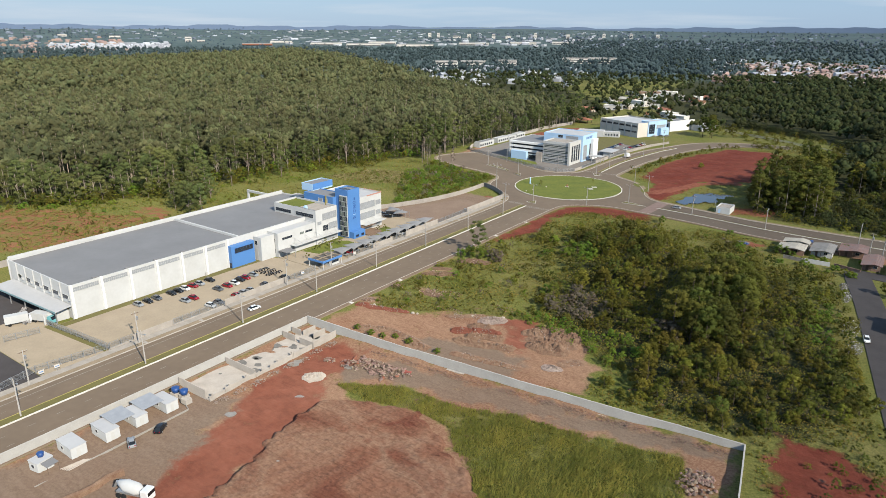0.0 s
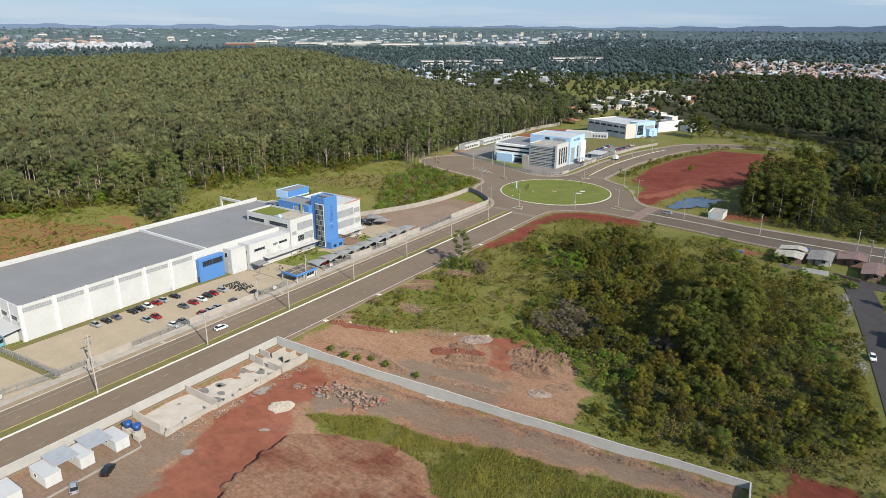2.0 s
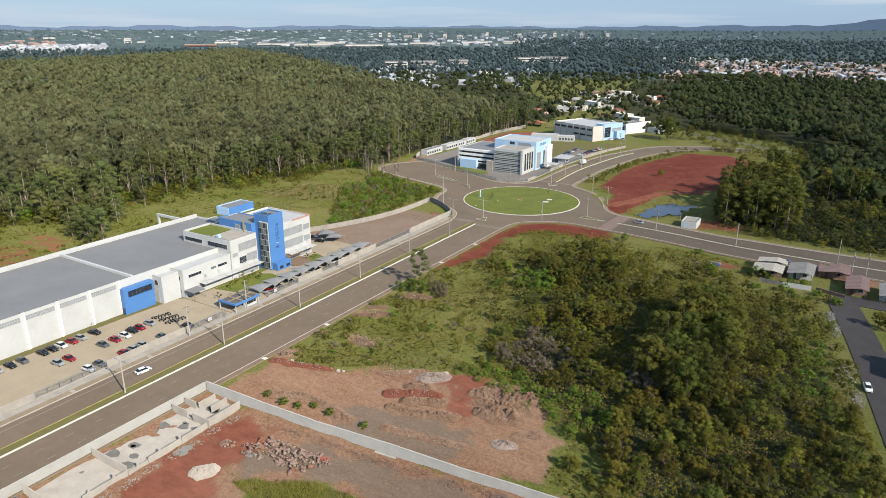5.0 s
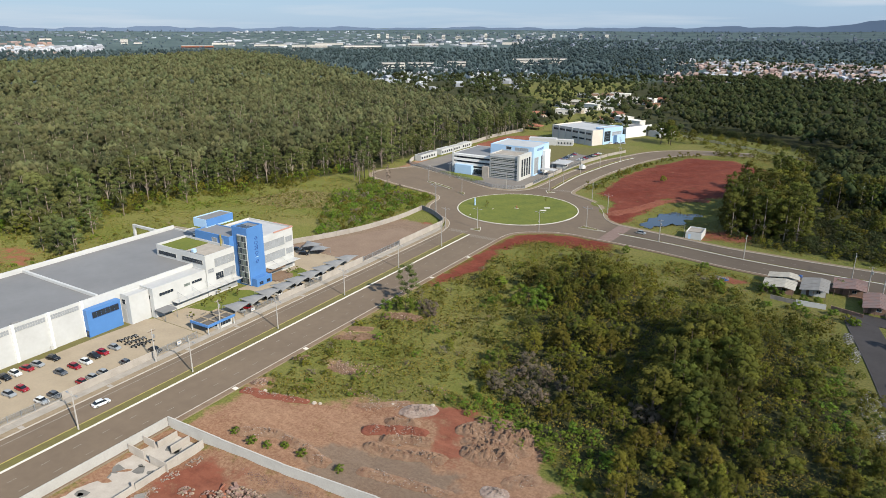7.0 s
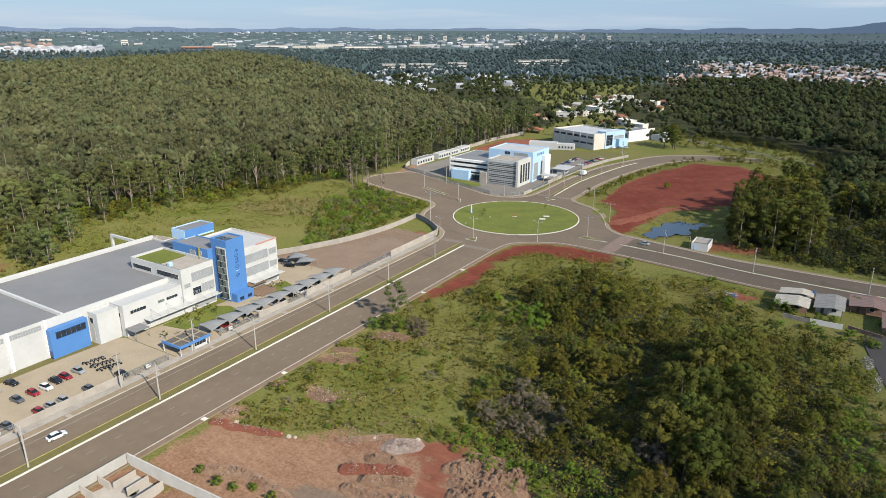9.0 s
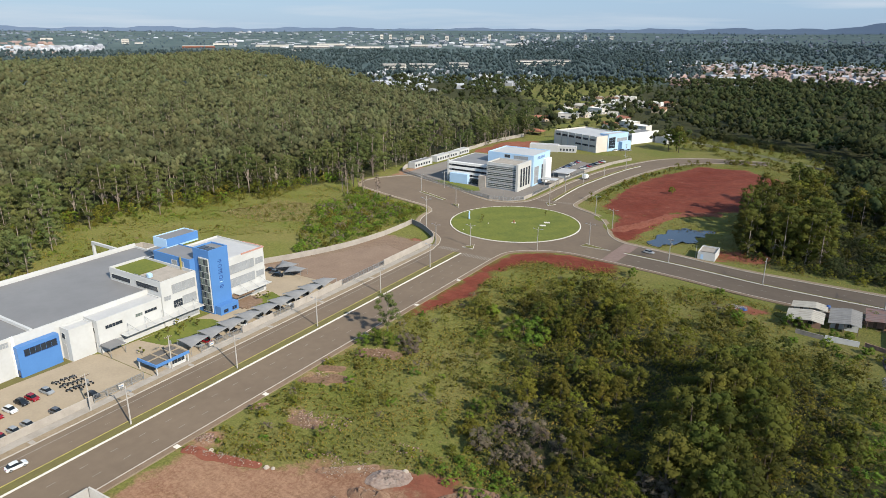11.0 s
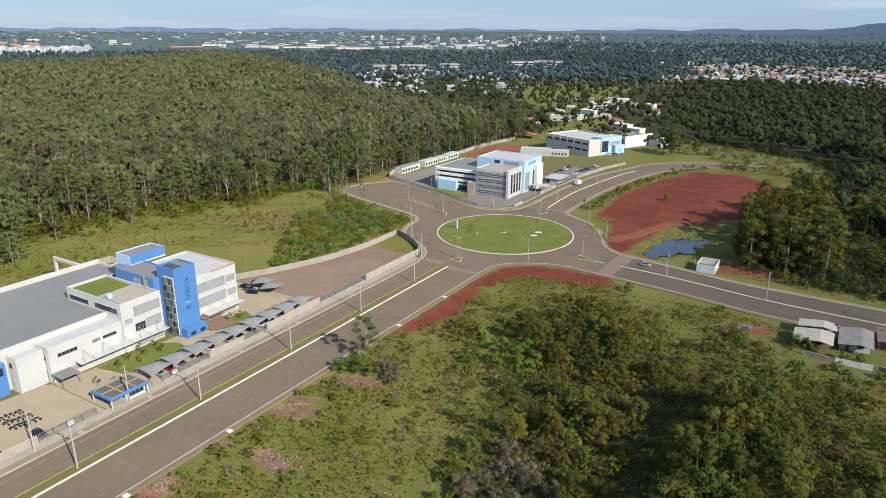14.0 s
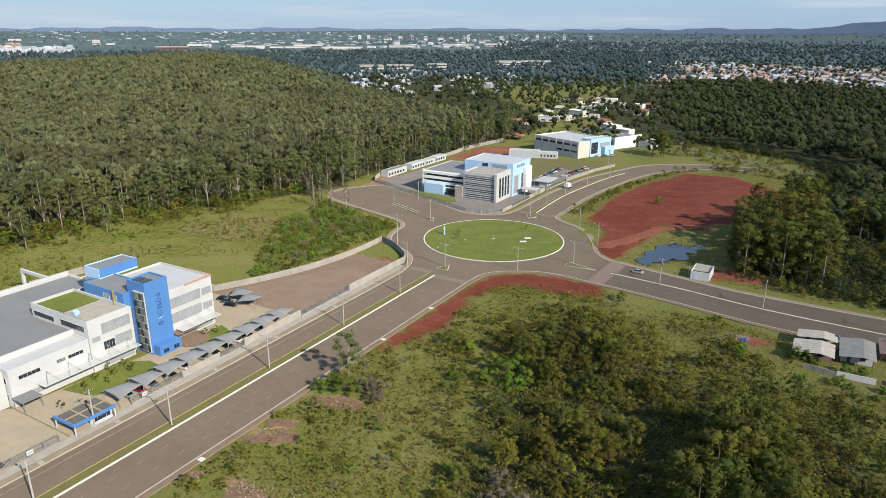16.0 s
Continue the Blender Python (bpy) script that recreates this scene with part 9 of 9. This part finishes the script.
def town(name, n, b0, b1, d0, d1, size, height, wall, label, roof_share=0.5, seed=1):
    """Many small far roofs and walls in one mesh."""
    r = random.Random(seed)
    s = Shape()
    for _ in range(n):
        x, y = at_bearing(r.uniform(b0, b1), r.uniform(d0, d1))
        z = float(far_rise(np.array(x), np.array(y)))
        w, d_, h = size * r.uniform(0.5, 1.5), size * r.uniform(0.5, 1.3), height * r.uniform(0.7, 1.4)
        if in_poly(x, y, GUM_WOOD) or in_poly(x, y, NE_WOOD):
            continue
        a = r.uniform(0, 1.57)
        c_, s_ = math.cos(a), math.sin(a)
        pts = [(x + c_ * u - s_ * v, y + s_ * u + c_ * v) for u, v in ((-w / 2, -d_ / 2), (w / 2, -d_ / 2), (w / 2, d_ / 2), (-w / 2, d_ / 2))]
        if r.random() < roof_share:
            m0, m1 = (Vector(pts[0]) + Vector(pts[3])) / 2, (Vector(pts[1]) + Vector(pts[2])) / 2
            s.loft([[(*p, z - 2) for p in pts], [(*p, z + h) for p in pts], [(*m0.lerp(Vector(pts[0]), 0.02), z + h * 1.5), (*m1.lerp(Vector(pts[1]), 0.02), z + h * 1.5), (*m1, z + h * 1.5), (*m0, z + h * 1.5)]])
        else:
            s.prism(pts, z - 2, z + h)
    return solid(name, s, wall, label, "town", "stuff")


# distance haze is painted into the white and grey as a bluish tint
FAR_WHITE_HAZED = mat("haze_tinted_white_walls", (0.530, 0.552, 0.598), (0.310, 0.331, 0.384), 0.02, 0.9, per_island=0.25, where="World")
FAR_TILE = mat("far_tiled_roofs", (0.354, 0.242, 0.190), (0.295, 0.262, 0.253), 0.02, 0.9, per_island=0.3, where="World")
FAR_GREY_HAZED = mat("haze_tinted_grey_roofs", (0.197, 0.232, 0.286), (0.128, 0.161, 0.211), 0.02, 0.9, per_island=0.3, where="World")
town("distant_town", 210, 57, 65, 2450, 2850, 14, 6, FAR_WHITE_HAZED, "white far-off housing estate on a slope", 0.3, 2)
town("distant_town", 110, 24, 50, 2700, 3400, 22, 5, FAR_WHITE_HAZED, "pale far-off town and sheds", 0.2, 3)
town("distant_town", 200, 24, 72, 3000, 4500, 15, 5, FAR_GREY_HAZED, "grey far-off town on the plain", 0.3, 4)
town("distant_town", 120, 20, 60, 3400, 4400, 15, 5, FAR_WHITE_HAZED, "pale specks of the far-off town", 0.2, 5)
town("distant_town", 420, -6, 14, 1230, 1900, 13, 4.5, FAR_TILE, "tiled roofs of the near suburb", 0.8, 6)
town("distant_town", 260, -6, 15, 1250, 2000, 12, 4.5, FAR_WHITE_HAZED, "white houses of the near suburb", 0.6, 7)
town("distant_town", 60, 24, 37, 1050, 1500, 13, 4.5, FAR_WHITE_HAZED, "white houses at the wood's far side", 0.6, 8)
town("distant_town", 200, -6, 24, 2500, 4200, 13, 4.5, FAR_GREY_HAZED, "grey suburb under the hills", 0.4, 9)
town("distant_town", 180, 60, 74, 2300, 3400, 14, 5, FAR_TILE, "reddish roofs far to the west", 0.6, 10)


def apartment(b, d, w, dep, h, label="pale far-off apartment block", wall=None):
    h = h * 0.5 if h > 13 else h
    w = w * 0.75 if d > 2900 else w
    x, y = at_bearing(b, d)
    z = float(far_rise(np.array(x), np.array(y)))
    bl = Building("apartment_block", x, y, label, "apartment block", b, "far apartment blocks", z - 1)
    bl.box("wall", -w / 2, w / 2, 0, dep, -1, h, wall or TOWN_WALL[0])
    bl.box("roof", -w / 2 + 1, w / 2 - 1, 1, dep - 1, h + 0.003, h + 2, TOWN_WALL[2])
    for k in range(max(1, int(h / 6))):
        bl.box("window", -w / 2 + 1.5, w / 2 - 1.5, -0.25, -0.01, 2.5 + k * 6, 4.6 + k * 6, DARK_GLASS)


for b, d, w, dep, h in ((55.5, 3000, 34, 20, 42), (54.6, 3010, 40, 20, 16), (36.6, 3500, 20, 16, 46), (35.9, 3500, 18, 16, 46), (33.4, 3500, 24, 16, 38), (31.4, 3450, 22, 16, 40), (30.2, 3450, 36, 16, 26), (28.0, 3600, 18, 16, 44), (34.4, 3450, 50, 16, 24),
                        (25.4, 3600, 24, 16, 34), (22.6, 3700, 20, 16, 34), (20.5, 3650, 20, 16, 36), (18.5, 3700, 24, 16, 30), (60.6, 3400, 60, 16, 20), (64, 3600, 50, 16, 18), (35.4, 1560, 60, 14, 12), (33.0, 1570, 60, 14, 12), (30.3, 1620, 50, 14, 12), (24.6, 1750, 70, 16, 13), (22.6, 1780, 70, 16, 13)):
    apartment(b, d, w, dep, h)
for b, d, w, dep in ((45, 2750, 120, 40), (42, 2700, 130, 40), (40.5, 2850, 110, 40), (37.8, 2650, 140, 40), (33, 2800, 120, 40), (48.5, 2900, 90, 40), (43.0, 2400, 60, 30), (29, 2900, 110, 40), (26, 2950, 90, 40)):
    apartment(b, d, w, dep, 9, "long white far-off warehouse", TOWN_WALL[0])
apartment(50.4, 2700, 110, 40, 9, "long pinkish far-off warehouse", TERRACOTTA)

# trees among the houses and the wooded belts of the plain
# the blue in these leaf colours stands in for haze over the far woods
LEAF_FAR_HAZED = mat("hazed_woodland", (0.053, 0.081, 0.085), (0.036, 0.057, 0.064), 0.004, 0.9, per_island=0.18, where="World")
LEAF_PLAIN_HAZED = mat("haze_blue_woodland", (0.088, 0.124, 0.154), (0.061, 0.091, 0.119), 0.003, 0.9, per_island=0.15, where="World")


def belt(name, n, b0, b1, d0, d1, h, spread, sprays, leaf, material, label, seed, wave=0.0):
    r = np.random.default_rng(seed)
    ang = np.radians(r.uniform(b0, b1, n))
    d = np.sqrt(r.uniform(d0 ** 2, d1 ** 2, n))
    x, y = 159 - d * np.sin(ang), d * np.cos(ang)
    k = (inside(x, y, GUM_WOOD, 0.01) < 0.5) & (inside(x, y, NE_WOOD, 0.01) < 0.5)
    if wave:
        k &= (np.sin(x * wave + 2 * np.sin(y * wave * 0.7)) + np.sin(y * wave * 1.3)) > r.uniform(-1.6, 0.9, n)
    woods(name, x[k], y[k], r, h, spread, 2 if d1 < 1400 else 0, sprays, leaf, material, label)
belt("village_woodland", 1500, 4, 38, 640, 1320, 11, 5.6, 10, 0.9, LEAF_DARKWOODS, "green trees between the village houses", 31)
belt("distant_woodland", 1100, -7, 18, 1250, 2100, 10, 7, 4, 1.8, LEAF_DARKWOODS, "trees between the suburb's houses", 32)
belt("distant_woodland", 3000, 12, 46, 1250, 2450, 14, 12, 7, 1.9, LEAF_FAR_HAZED, "dark wooded belt beyond the village", 33)
belt("distant_woodland", 2600, 42, 76, 1350, 2450, 14, 13, 7, 2.1, LEAF_FAR_HAZED, "dark wooded belt beyond the gum wood", 34)
belt("distant_woodland", 3000, -8, 76, 2250, 4550, 9, 12, 3, 3.6, LEAF_PLAIN_HAZED, "dark wooded patches of the far plain", 35, 0.006)

belt("distant_woodland", 2300, -8, 26, 1950, 3300, 10, 13, 6, 2.6, LEAF_FAR_HAZED, "wooded suburb under the hills", 36)
# backdrop hills with the haze put into their base colour
FAR_HILL_HAZED = mat("haze_blue_hill", (0.18, 0.252, 0.37), (0.164, 0.231, 0.352), 0.002, 1.0, where="World")
hs = Shape()
prof = []
for i in range(121):
    b = -12 + i * 0.75
    z = 80 + 4 * math.sin(b * 0.5) + 4 * math.sin(b * 1.3 + 1) + 3 * math.sin(b * 2.9)
    z += 58 * math.exp(-((b + 2.5) / 4.2) ** 2) + 14 * math.exp(-((b - 9) / 3.0) ** 2)
    x, y = at_bearing(b, 4620)
    prof.append((x, y, z))
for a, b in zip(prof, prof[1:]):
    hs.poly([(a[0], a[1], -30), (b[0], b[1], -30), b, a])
solid("backdrop_hills", hs, FAR_HILL_HAZED, "low hills along the horizon, coloured blue as by haze", "hills")
